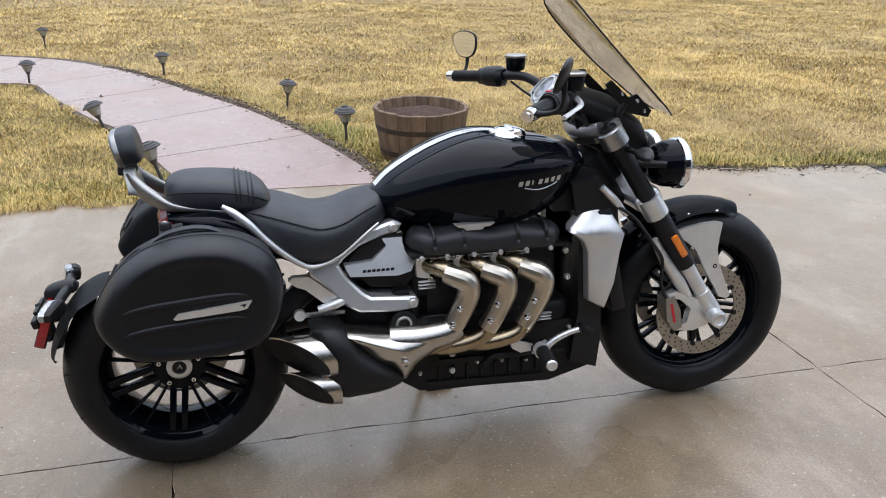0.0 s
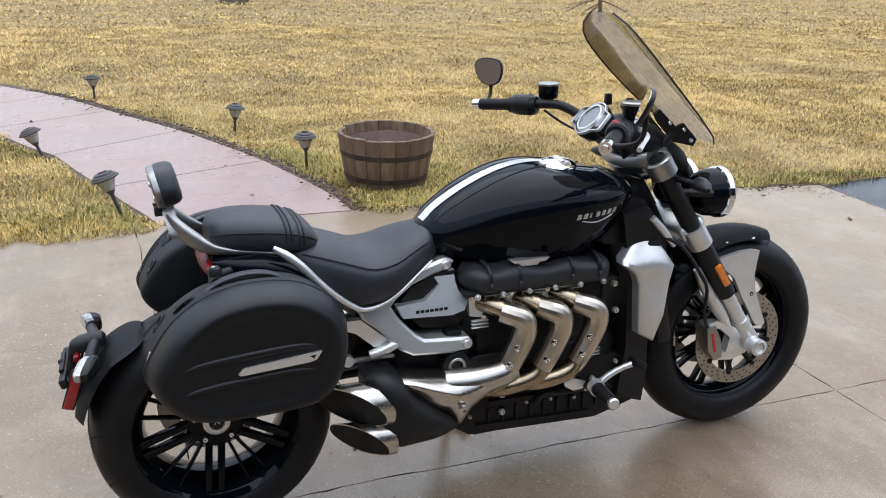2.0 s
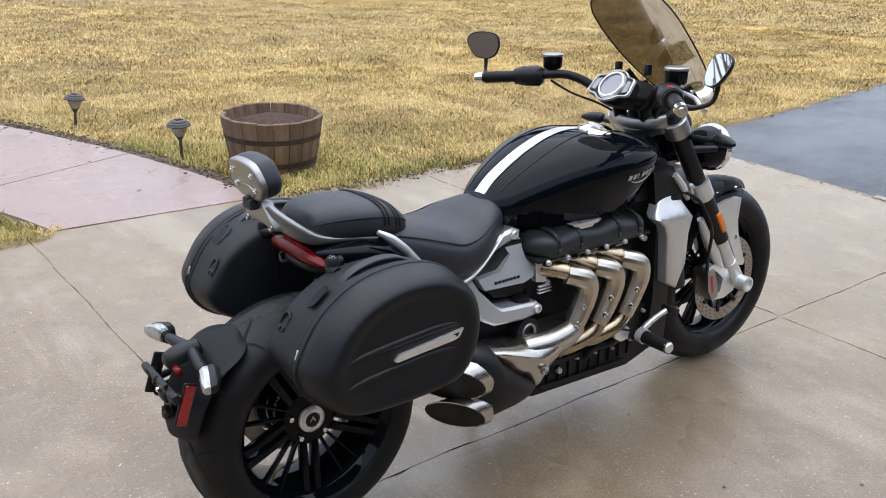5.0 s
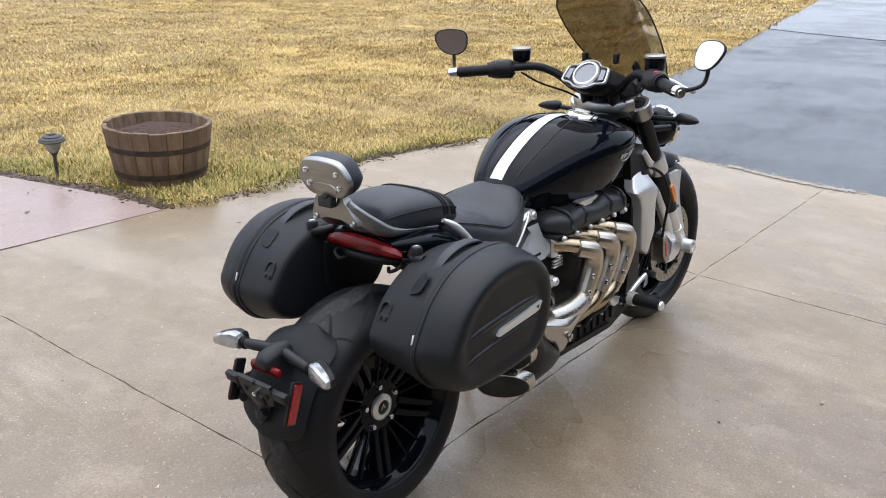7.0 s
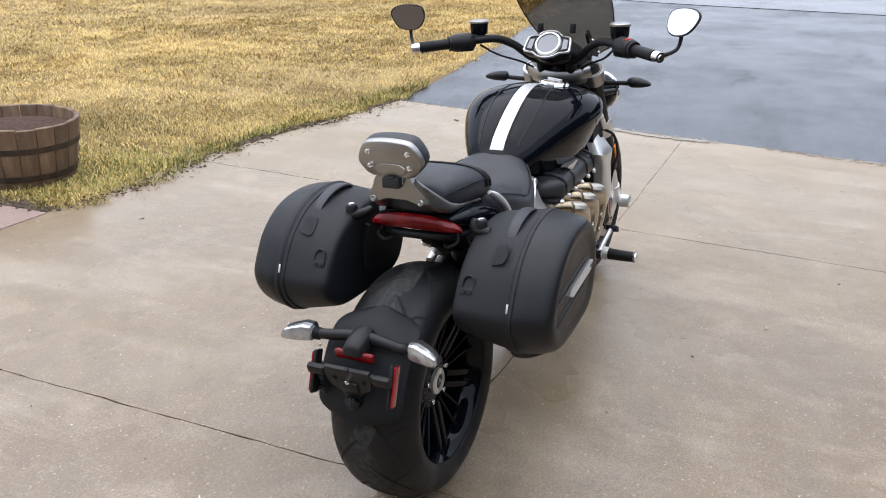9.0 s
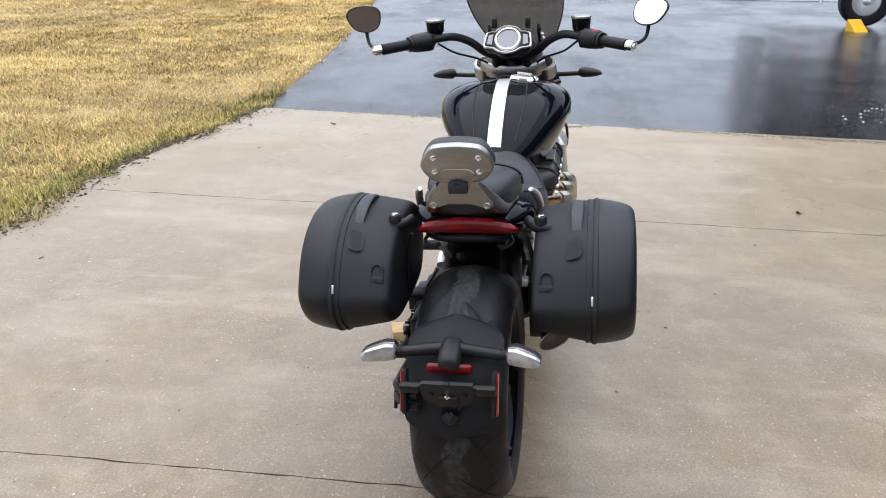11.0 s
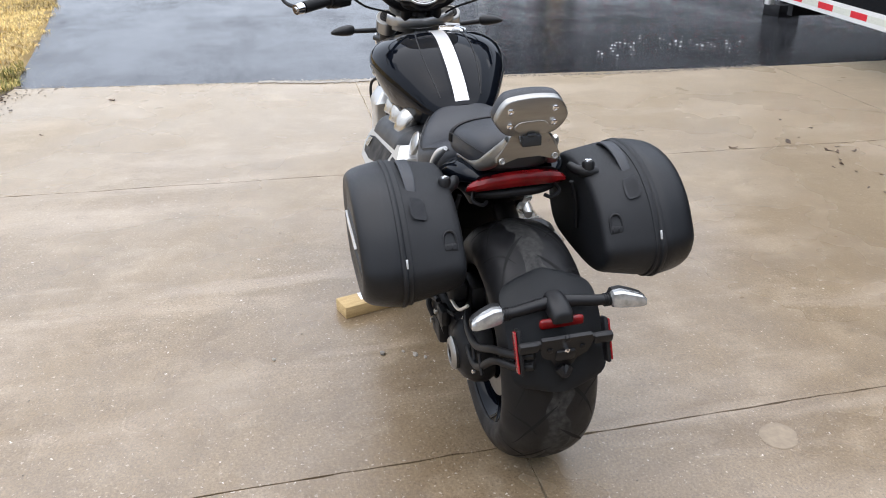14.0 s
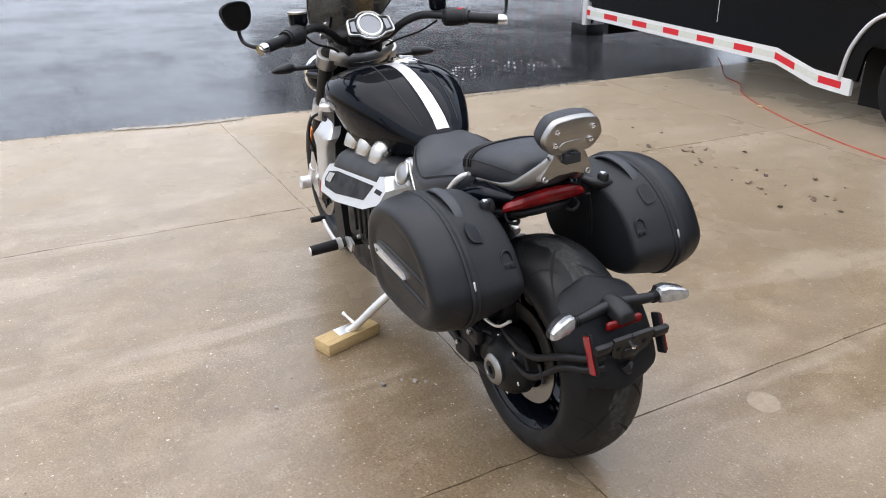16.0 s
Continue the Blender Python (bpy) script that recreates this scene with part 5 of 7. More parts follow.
# bar-end mirrors
mo = [(-0.062, 0.008), (-0.055, 0.034), (-0.02, 0.046), (0.030, 0.044), (0.056, 0.030), (0.060, -0.004), (0.045, -0.034), (0.010, -0.046), (-0.035, -0.034)]
ring = spline([(u, 0, v) for u, v in mo], 5, True)


def mirror_at(m):
    hull = skin([[Vector((p.x * s, y, p.z * s)) for p in ring] for s, y in ((0.55, 0.013), (0.86, 0.010), (0.99, 0.004), (1.0, 0.0), (0.97, -0.003), (0.93, -0.003))])
    glass = skin([[Vector((p.x * s, y, p.z * s)) for p in ring] for s, y in ((0.925, -0.0026), (0.92, -0.0036))])
    ob = part("mirror", moved(hull, m), M["satin"], bike, "black bar-end mirror housing")
    part("mirror_glass", moved(glass, m), M["mirror"], ob, "mirror glass")
    return ob


for s in (-1, 1):
    c = Vector((1.002, s * 0.492, 1.163))
    m = STEER @ Matrix.Translation(c) @ Matrix.Rotation(radians(-90 + 28 * s), 4, "Z") @ Matrix.Rotation(radians(-22 if s < 0 else -2), 4, "X") @ Matrix.Scale(s, 4, (1, 0, 0))
    ob = mirror_at(m)
    part("mirror_stem", moved(tube([(0.950, s * 0.422, 1.068), (0.972, s * 0.450, 1.066), (1.000, s * 0.478, 1.078), (1.010, s * 0.488, 1.105), (1.010, s * 0.490, 1.150)], [0.011, 0.007, 0.0062, 0.0062, 0.008], 10), STEER), M["satin"], ob)

# instrument
DM = STEER @ Matrix.Translation((1.138, 0, 1.062)) @ Matrix.Rotation(radians(-48), 4, "Y")
half_do = [(0.058, 0.0), (0.056, 0.018), (0.049, 0.034), (0.040, 0.043), (0.035, 0.049), (0.033, 0.060), (0.030, 0.076), (0.026, 0.081), (0.018, 0.083), (-0.018, 0.088), (-0.028, 0.088), (-0.033, 0.083), (-0.036, 0.066), (-0.038, 0.052), (-0.043, 0.044), (-0.051, 0.033), (-0.057, 0.016), (-0.059, 0.0)]
do = half_do + [(x, -y) for x, y in half_do[-2:0:-1]]


def dial_ring(s, z):
    return [Vector((x * s, y * s, z)) for x, y in do]


dash = part("instrument", moved(skin([dial_ring(0.6, -0.050), dial_ring(0.9, -0.035), dial_ring(1.0, -0.010), dial_ring(1.0, 0.0), dial_ring(0.96, 0.005)]), DM), M["satin"], bike, "round colour-display instrument in a silver bezel")
bez = skin([dial_ring(1.0, 0.002), dial_ring(0.985, 0.010), dial_ring(0.935, 0.011), dial_ring(0.91, 0.006)], loop=True)
part("bezel", moved(bez, DM), M["silver"], dash, "silver bezel")
part("screen", moved(lathe([(0.0, 0.009), (0.040, 0.009), (0.040, 0.004)], 36, "z"), DM), M["screen"], dash, "grey display glass")
for s in (-1, 1):
    side_panel = slab([(-0.024, s * 0.056), (0.020, s * 0.054), (0.017, s * 0.071), (-0.020, s * 0.075)] if s > 0 else [(-0.020, s * 0.075), (0.017, s * 0.071), (0.020, s * 0.054), (-0.024, s * 0.056)], 0.0, 0.0035, 0.001)
    part("side_lamp_panel", moved(side_panel, DM @ Matrix(((1, 0, 0, 0), (0, 0, 1, 0), (0, 1, 0, 0.0062), (0, 0, 0, 1)))), M["screen"], dash, "grey warning-lamp panel")
part("screen_ring", moved(lathe([(0.0405, 0.004), (0.0405, 0.014), (0.046, 0.014), (0.050, 0.006)], 36, "z", closed=True), DM), M["silver"], dash, "bright ring round the display")
part("cowl", moved(skin([oval(1.165, 0, 1.03, 0.075, 0.03, 0.04), oval(1.24, 0, 1.02, 0.085, 0.055, 0.04), oval(1.33, 0, 0.985, 0.09, 0.06, 0.05), oval(1.42, 0, 0.925, 0.085, 0.05, 0.05), oval(1.455, 0, 0.895, 0.05, 0.03, 0.03)]), STEER), M["matte"], bike, "black nose cowl behind the screen")

# smoked screen on its bracket
rows = []
NU, NV = 24, 18
for j in range(NV + 1):
    v = j / NV
    half = 0.105 + 0.085 * math.sin(min(1, v * 1.35) * math.pi / 2) - 0.012 * v
    if v > 0.74:
        q = (v - 0.74) / 0.26
        half *= math.sqrt(max(0.0, 1 - 0.86 * q ** 2.8))
    if v < 0.12:
        half *= 0.62 + 0.38 * (v / 0.12)
    cx = 1.520 - 0.370 * v + 0.02 * math.sin(v * math.pi)
    cz = 0.985 + 0.380 * v - 0.02 * math.sin(v * math.pi)
    r = []
    for i in range(NU + 1):
        u = -1 + 2 * i / NU
        y = half * u - 0.008
        sag = 1.15 * y * y
        r.append(Vector((cx - sag * 0.85, y, cz - sag * 0.30)))
    rows.append(r)
shield = skin(rows, caps=False, ring_closed=False)
bmesh.ops.solidify(shield, geom=shield.faces[:], thickness=0.003)
screen = part("windscreen", moved(shield, STEER), M["smoke"], bike, "tall smoked-brown plastic windscreen")
edge = [r[-1] for r in rows]
edge2 = [r[0] for r in rows]
for e in (edge, edge2):
    part("screen_edge", moved(tube(e, 0.0026, 6, smooth=False), STEER), M["satin"], screen)
both("screen_bracket", slab([(1.285, 1.085), (1.302, 1.098), (1.36, 1.045), (1.385, 1.055), (1.435, 1.005), (1.425, 0.985), (1.36, 1.0), (1.30, 1.06)], -0.098, -0.088, 0.003), M["matte"], None, "black slotted screen bracket", True)
both("screen_arm", tube([(1.35, -0.093, 1.03), (1.33, -0.09, 0.99), (1.34, -0.085, 0.95)], 0.011, 10), M["matte"], None, "", True)
for x, z in ((1.335, 1.057), (1.385, 1.035), (1.41, 1.004)):
    both("screen_bolt", moved(bolt(0.008, 0.010), Matrix.Translation((x, -0.098, z))), M["chrome"], None, "", True)
both("screen_clamp", rounded(box(0.02, 0.018, 0.034, (1.222, -0.062, 1.112)), 0.004), M["satin"], None, "", True)

# twin headlamps
for s in (-1, 1):
    c = (1.50 if s < 0 else 1.478, s * 0.074, 0.834)
    hl = part("headlight", moved(lathe([(0.0, -0.055), (0.035, -0.052), (0.058, -0.038), (0.070, -0.010), (0.074, 0.025), (0.074, 0.042)], 36, "x", c), STEER), M["gloss"], bike, "round black twin headlight with bright rim")
    part("rim", moved(lathe([(0.072, 0.030), (0.079, 0.034), (0.080, 0.050), (0.074, 0.058), (0.067, 0.054), (0.067, 0.040)], 40, "x", c, closed=True), STEER), M["chrome"], hl, "bright headlight rim")
    part("lens", moved(lathe([(0.068, 0.048), (0.05, 0.058), (0.025, 0.064), (0.0, 0.066)], 36, "x", c), STEER), M["clear"], hl, "clear headlight lens")
both("headlight_bracket", tube([(1.36, -0.10, 0.85), (1.42, -0.13, 0.85), (1.47, -0.155, 0.85)], [0.013, 0.012, 0.010], 10), M["satin"], None, "", True)
# front indicators
both("indicator_stalk", tube([(1.345, -0.13, 0.90), (1.345, -0.25, 0.905)], 0.009, 10, smooth=False), M["satin"], None, "", True)
both("front_indicator", tube([(1.352, -0.243, 0.906), (1.349, -0.249, 0.908), (1.345, -0.258, 0.909), (1.335, -0.290, 0.909), (1.327, -0.316, 0.908), (1.323, -0.328, 0.907)], [0.010, 0.022, 0.0255, 0.022, 0.014, 0.006], 14, smooth=False, flat=0.8), M["satin"], None, "black slim front indicator", True)

# -- front mudguard with silver stays
gd = []
for k in range(25):
    a = radians(150 - k * 80 / 24)
    R = FR + 0.027
    w = 0.088 - 0.016 * abs(k / 24 - 0.5) * 2
    if k < 3:
        w *= 0.75 + 0.08 * k
    if k > 21:
        w *= 0.75 + 0.08 * (24 - k)
    row = []
    for i in range(13):
        u = -1 + i / 6
        row.append(Vector((FX + math.cos(a) * (R - 0.032 * abs(u) ** 3), w * u, FZ + math.sin(a) * (R - 0.032 * abs(u) ** 3))))
    gd.append(row)
gbm = skin(gd, caps=False, ring_closed=False)
bmesh.ops.solidify(gbm, geom=gbm.faces[:], thickness=0.004)
guard = part("front_mudguard", moved(gbm, STEER), M["gloss"], bike, "short gloss black front mudguard")
stay = slab([(1.540, 0.604), (1.582, 0.618), (1.641, 0.630), (1.690, 0.633), (1.713, 0.628), (1.706, 0.590), (1.702, 0.550), (1.710, 0.505), (1.740, 0.430), (1.762, 0.384), (1.752, 0.374), (1.722, 0.382), (1.690, 0.435), (1.656, 0.492), (1.625, 0.552), (1.585, 0.584)], -0.102, -0.086, 0.005)
for v in stay.verts:
    k = max(0, (v.co.z - 0.45) / 0.2)
    v.co.y += 0.007 * k
    if v.co.z > 0.59:
        v.co.z += 0.006
both("mudguard_stay", stay, M["silver"], None, "silver mudguard stay", True)
for x, z in ((1.698, 0.490), (1.716, 0.440)):
    both("stay_bolt", moved(bolt(0.009, 0.004), Matrix.Translation((x, -0.096, z))), M["deep"], None, "", True)
for x, z in ((1.60, 0.662), (1.70, 0.668)):
    both("mudguard_bolt", moved(bolt(0.008, 0.004), Matrix.Translation((x, -0.072, z)) @ Matrix.Rotation(radians(40), 4, "X")), M["chrome"], None, "", True)

# -- fuel tank
TANK = [(0.588, 0.765, 0.05, 0.035, 0.020), (0.605, 0.767, 0.085, 0.046, 0.032), (0.635, 0.774, 0.112, 0.068, 0.051), (0.69, 0.794, 0.142, 0.084, 0.084), (0.76, 0.818, 0.174, 0.096, 0.116), (0.84, 0.838, 0.204, 0.105, 0.139),
        (0.92, 0.852, 0.222, 0.103, 0.155), (1.00, 0.862, 0.228, 0.087, 0.160), (1.07, 0.866, 0.218, 0.073, 0.142), (1.13, 0.868, 0.196, 0.060, 0.110), (1.18, 0.867, 0.160, 0.047, 0.075), (1.215, 0.862, 0.116, 0.038, 0.046), (1.238, 0.858, 0.06, 0.024, 0.026)]


def tank_at(x):
    s = spline([(a[0], a[1], a[2]) for a in TANK], 8)
    h = spline([(a[0], a[3], a[4]) for a in TANK], 8)
    for p, q, f, g in zip(s, s[1:], h, h[1:]):
        if p.x <= x <= q.x:
            t = (x - p.x) / max(1e-6, q.x - p.x)
            return p.y + (q.y - p.y) * t, p.z + (q.z - p.z) * t, f.y + (g.y - f.y) * t, f.z + (g.z - f.z) * t
    return s[-1].y, s[-1].z, h[-1].y, h[-1].z


def tank_point(x, y, off=0.0):
    """The top of the tank over (x, y)."""
    zc, hw, up, _ = tank_at(x)
    p = 2.25
    k = max(0.0, 1 - (abs(y) / hw) ** p) ** (1 / p)
    return Vector((x, y, zc + up * k + off))


def flank(t):
    """Share of the half-width left at a share t of the depth below the shoulder line."""
    return 1 - 0.30 * t ** 1.25 if t < 0.9 else (1 - 0.30 * 0.9 ** 1.25) * (1 - ((t - 0.9) / 0.1) ** 2 * 0.18)


def tank_ring(x, zc, hw, up, dn):
    """A section: a swelling top, a crisp shoulder, a flank that draws in to a flat base."""
    q = [p for p in oval(x, 0, zc, hw, up, dn, 2.25, 56) if p.z >= zc - 1e-6]
    q.sort(key=lambda p: -p.y)
    low = [(0.1 * k, flank(0.1 * k)) for k in range(1, 10)] + [(0.94, flank(0.94)), (0.98, flank(0.98)), (1.0, flank(1.0)), (1.0, 0.3)]
    left = [Vector((x, -hw * w, zc - dn * t)) for t, w in low]
    right = [Vector((x, hw * w, zc - dn * t)) for t, w in reversed(low)]
    return q + left + right


sec = []
xs = [s.x for s in spline([(a[0], 0, 0) for a in TANK], 6)]
for x in xs:
    zc, hw, up, dn = tank_at(x)
    sec.append(tank_ring(x, zc, hw, up, dn))
tank = part("fuel_tank", skin(sec), M["gloss"], bike, "gloss black teardrop fuel tank with a silver stripe", sharp=26)
for y0, y1, mt, nm, off, lb in ((-0.022, 0.022, "stripe", "stripe", 0.0012, "silver racing stripe"),):
    st = skin([[tank_point(0.600 + 0.40 * k / 40, y0 + (y1 - y0) * i / 4, off) for i in range(5)] for k in range(41)], caps=False, ring_closed=False)
    part(nm, st, M[mt], tank, lb)
for y in (-0.027, 0.027, -0.085, 0.085):
    ln = [tank_point(0.62 + 0.50 * k / 30, y * (0.55 + 0.45 * math.sin(math.pi * min(1, 0.15 + k / 33))) if abs(y) > 0.05 else y, 0.0002) for k in range(31)]
    if abs(y) < 0.05:
        ln = ln[:24]
    part("pinstripe", tube(ln, 0.0016 if abs(y) < 0.05 else 0.0022, 6, smooth=False), M["gloss"] if abs(y) < 0.05 else M["matte"], tank)
cap_c = tank_point(0.995, -0.062) + Vector((0, 0, -0.004))
capm = Matrix.Translation(cap_c) @ Matrix.Rotation(radians(9), 4, "X")
fc = part("filler_cap", moved(lathe([(0.050, 0.0), (0.052, 0.010), (0.047, 0.017), (0.030, 0.022), (0.0, 0.024)], 36, "z"), capm), M["chrome"], tank, "polished fuel filler cap")
part("cap_hinge", moved(rounded(box(0.018, 0.03, 0.012, (-0.048, 0, 0.012)), 0.003), capm), M["silver"], fc)
part("cap_lock", moved(rounded(box(0.016, 0.05, 0.006, (0.0, 0.0, 0.024)), 0.002), capm), M["silver"], fc)
part("tank_trim", rounded(box(0.07, 0.16, 0.012, (1.175, 0, 0.905)), 0.005, 2), M["satin"], bike)


# raised emblem on each flank, as plain bars over a swoosh
def tank_side(x, z, s, off):
    zc, hw, up, dn = tank_at(x)
    p = 2.25
    k = max(0.0, 1 - min(1, (z - zc) / up) ** p) ** (1 / p) if z > zc else flank(min(1, (zc - z) / dn))
    return Vector((x, s * (hw * k + off), z))


for s in (-1, 1):
    bars = []
    for k in range(7):
        x0 = 0.972 + k * 0.0200
        z0 = 0.828 + k * 0.0012
        w = 0.012 if k != 2 else 0.0045
        q = [tank_side(x0 + a * w, z0 + b * 0.015, s, 0.001) for a, b in ((0, 0), (1, 0), (1.15, 1), (0.15, 1))]
        q2 = [v + Vector((0, s * 0.003, 0)) for v in q]
        bars.append(skin([q, q2]))
    sw_ = [tank_side(0.992 + 0.105 * t, 0.822 - 0.012 * math.sin(math.pi * t) + 0.008 * t, s, 0.001) for t in [k / 12 for k in range(13)]]
    bars.append(tube(sw_, 0.0018, 6, smooth=False))
    part("tank_emblem", merge(*bars), M["whitemark"], tank, "small raised silver emblem bars with a swoosh")

# -- seats
def seat(rows, power=2.6, n=32):
    return skin([oval(*r, power, n) for r in rows])


rs = [(0.205, 0, 0.775, 0.085, 0.045, 0.02), (0.24, 0, 0.768, 0.135, 0.058, 0.05), (0.30, 0, 0.745, 0.165, 0.075, 0.085), (0.36, 0, 0.728, 0.178, 0.072, 0.095), (0.42, 0, 0.718, 0.180, 0.060, 0.085), (0.48, 0, 0.722, 0.168, 0.062, 0.075),
      (0.53, 0, 0.738, 0.148, 0.066, 0.06), (0.57, 0, 0.752, 0.125, 0.064, 0.045), (0.60, 0, 0.760, 0.105, 0.062, 0.03), (0.62, 0, 0.764, 0.08, 0.05, 0.02)]
full_rs = []
sp0 = spline([(r[0], r[2], r[3]) for r in rs], 4)
sp1 = spline([(r[4], r[5], 0) for r in rs], 4)
for a, b in zip(sp0, sp1):
    full_rs.append((a.x, 0, a.y - 0.022, a.z, b.x, b.y))
rider = part("rider_seat", seat(full_rs, 2.8), M["leather"], bike, "black scooped leather rider seat")
for s in (-1, 1):
    sm = [Vector((r[0], s * r[3] * 0.93, r[2] + r[4] * 0.62)) for r in full_rs[4:-6]]
    part("seat_seam", tube(sm, 0.0022, 6, smooth=False), M["matte"], rider)
ps = [(0.015, 0, 0.848, 0.05, 0.03, 0.02), (0.03, 0, 0.850, 0.085, 0.050, 0.035), (0.07, 0, 0.853, 0.105, 0.060, 0.042), (0.14, 0, 0.853, 0.118, 0.058, 0.045), (0.20, 0, 0.848, 0.122, 0.055, 0.045), (0.25, 0, 0.838, 0.118, 0.050, 0.04), (0.28, 0, 0.826, 0.10, 0.040, 0.03), (0.298, 0, 0.815, 0.06, 0.022, 0.02)]
full_ps = []
sp0 = spline([(r[0], r[2], r[3]) for r in ps], 4)
sp1 = spline([(r[4], r[5], 0) for r in ps], 4)
for a, b in zip(sp0, sp1):
    full_ps.append((a.x, 0, a.y - 0.034, a.z, b.x, b.y))
pillion = part("pillion_seat", seat(full_ps, 3.0), M["leather"], bike, "black padded leather pillion seat with a cross band")
for x in (0.205, 0.217, 0.238, 0.250):
    r = min(full_ps, key=lambda q: abs(q[0] - x))
    ringp = oval(x, 0, r[2], r[3] + 0.0012, r[4] + 0.0012, r[5], 3.0, 40)[:21]
    part("band_seam", tube(ringp, 0.0025, 6, smooth=False), M["matte"], pillion)
for s in (-1, 1):
    sm = [Vector((r[0], s * (r[3] * 0.985), r[2] + r[4] * 0.42)) for r in full_ps[3:-3]]
    part("seat_seam", tube(sm, 0.002, 6, smooth=False), M["matte"], pillion)

# -- backrest
BM = Matrix.Translation((-0.075, 0, 0.955)) @ Matrix.Rotation(radians(-13), 4, "Y")
bo = [(-0.087, -0.002), (-0.079, 0.022), (-0.066, 0.041), (-0.048, 0.050), (0.0, 0.054), (0.048, 0.050), (0.066, 0.041), (0.079, 0.022), (0.087, -0.002), (0.078, -0.021), (0.063, -0.037), (0.042, -0.044), (0.0, -0.045), (-0.042, -0.044), (-0.063, -0.037), (-0.078, -0.021)]
bring = spline([(0, y, z) for y, z in bo], 3, True)
backrest = part("backrest_pad", moved(skin([[Vector((x, p.y * s, p.z * s)) for p in bring] for x, s in ((-0.012, 0.95), (0.0, 1.0), (0.010, 1.005), (0.022, 0.985), (0.032, 0.92), (0.038, 0.79), (0.040, 0.55))]), BM), M["leather"], bike, "black padded backrest")
part("backrest_plate", moved(skin([[Vector((x, p.y * s, p.z * s)) for p in bring] for x, s in ((-0.006, 0.985), (-0.017, 0.99), (-0.0215, 0.965), (-0.0235, 0.92))]), BM), M["rest"], backrest, "blasted alloy backrest plate")
for y, z in ((-0.052, 0.022), (0.052, 0.022), (-0.052, -0.014), (0.052, -0.014)):
    part("backrest_bolt", moved(lathe([(0.0075, -0.0225), (0.0075, -0.0265), (0.005, -0.0285), (0.0035, -0.0285), (0.003, -0.0255)], 12, "x", (0, y, z)), BM), M["chrome"], backrest)
part("backrest_recess", moved(skin([[Vector((x, p.y * s, p.z * s * 0.60 - 0.022)) for p in bring] for x, s in ((-0.0225, 0.50), (-0.0255, 0.47), (-0.026, 0.42))]), BM), M["rest"], backrest)

# -- grab rail and rear carrier, satin alloy
turn = Matrix.Rotation(radians(90), 4, "Z")
bridge = slab([(-0.042, 0.910), (-0.026, 0.910), (-0.024, 0.893), (0.024, 0.893), (0.026, 0.910), (0.042, 0.910), (0.050, 0.898), (0.064, 0.872), (0.076, 0.852), (0.076, 0.840), (0.062, 0.836), (0.044, 0.842), (0.026, 0.848), (-0.026, 0.848), (-0.044, 0.842), (-0.062, 0.836), (-0.076, 0.840), (-0.076, 0.852), (-0.064, 0.872), (-0.050, 0.898)], 0.058, 0.086, 0.008)
bridge = lean(moved(bridge, turn), 14, (-0.085, 0, 0.88))
for v in bridge.verts:
    v.co.x += 0.5 * max(0.0, 0.898 - v.co.z)
part("carrier_bridge", bridge, M["rest"], bike, "cast alloy carrier under the backrest")
for y in (-0.064, 0.064):
    part("carrier_bolt", lean(lathe([(0.0085, -0.094), (0.0085, -0.098), (0.006, -0.100), (0.004, -0.098)], 14, "x", (0.034, y, 0.850)), 14, (-0.085, 0, 0.88)), M["rest"], bike)
part("carrier_latch", merge(rounded(box(0.022, 0.046, 0.026, (-0.088, 0, 0.896)), 0.004), rounded(box(0.026, 0.020, 0.006, (-0.088, 0, 0.910)), 0.002)), M["guard"], bike, "dark grey latch block under the backrest")
rail = blade([(-0.068, -0.046, 0.893), (-0.052, -0.060, 0.866), (-0.018, -0.076, 0.834), (0.026, -0.087, 0.808), (0.07, -0.092, 0.799), (0.12, -0.099, 0.794), (0.188, -0.110, 0.784)], [0.010, 0.012, 0.014, 0.015, 0.014, 0.011, 0.005], [0.012, 0.017, 0.019, 0.015, 0.009, 0.006, 0.004])
both("grab_rail", rail, M["rest"], None, "tapered satin silver grab rail")

# -- tail: painted body, red lamp
tail = [(0.022, 0.770, 0.104, 0.020, 0.018), (0.05, 0.768, 0.124, 0.026, 0.024), (0.09, 0.763, 0.142, 0.034, 0.034), (0.14, 0.755, 0.154, 0.044, 0.044), (0.20, 0.735, 0.158, 0.052, 0.055), (0.27, 0.70, 0.155, 0.055, 0.06), (0.33, 0.67, 0.14, 0.05, 0.05)]
part("tail_panel", skin([oval(x, 0, z, hw, up, dn, 2.6, 40) for x, z, hw, up, dn in tail]), M["gloss"], bike, "gloss black tail panel")
part("tail_underside", rounded(box(0.16, 0.17, 0.09, (0.27, 0, 0.665)), 0.03), M["deep"], bike)
lightrow = []
for k in range(25):
    u = -1 + k / 12
    y = 0.122 * math.sin(u * math.pi / 2 * 0.92) / math.sin(math.pi / 2 * 0.92)
    x = 0.002 + 0.034 * abs(u) ** 2.4
    z = 0.768 - 0.022 * abs(u) ** 2.0
    h = 0.018 - 0.010 * abs(u) ** 2.4
    nx = Vector((-1, 0.75 * u * abs(u), 0)).normalized()
    c = Vector((x, y, z))
    lightrow.append([c + nx * a + Vector((0, 0, b)) for a, b in ((-0.012, h), (0.004, h * 0.95), (0.012, h * 0.35), (0.012, -h * 0.35), (0.004, -h * 0.95), (-0.012, -h))])
tl = part("tail_light", skin(lightrow), M["red"], bike, "wide curved red tail light")
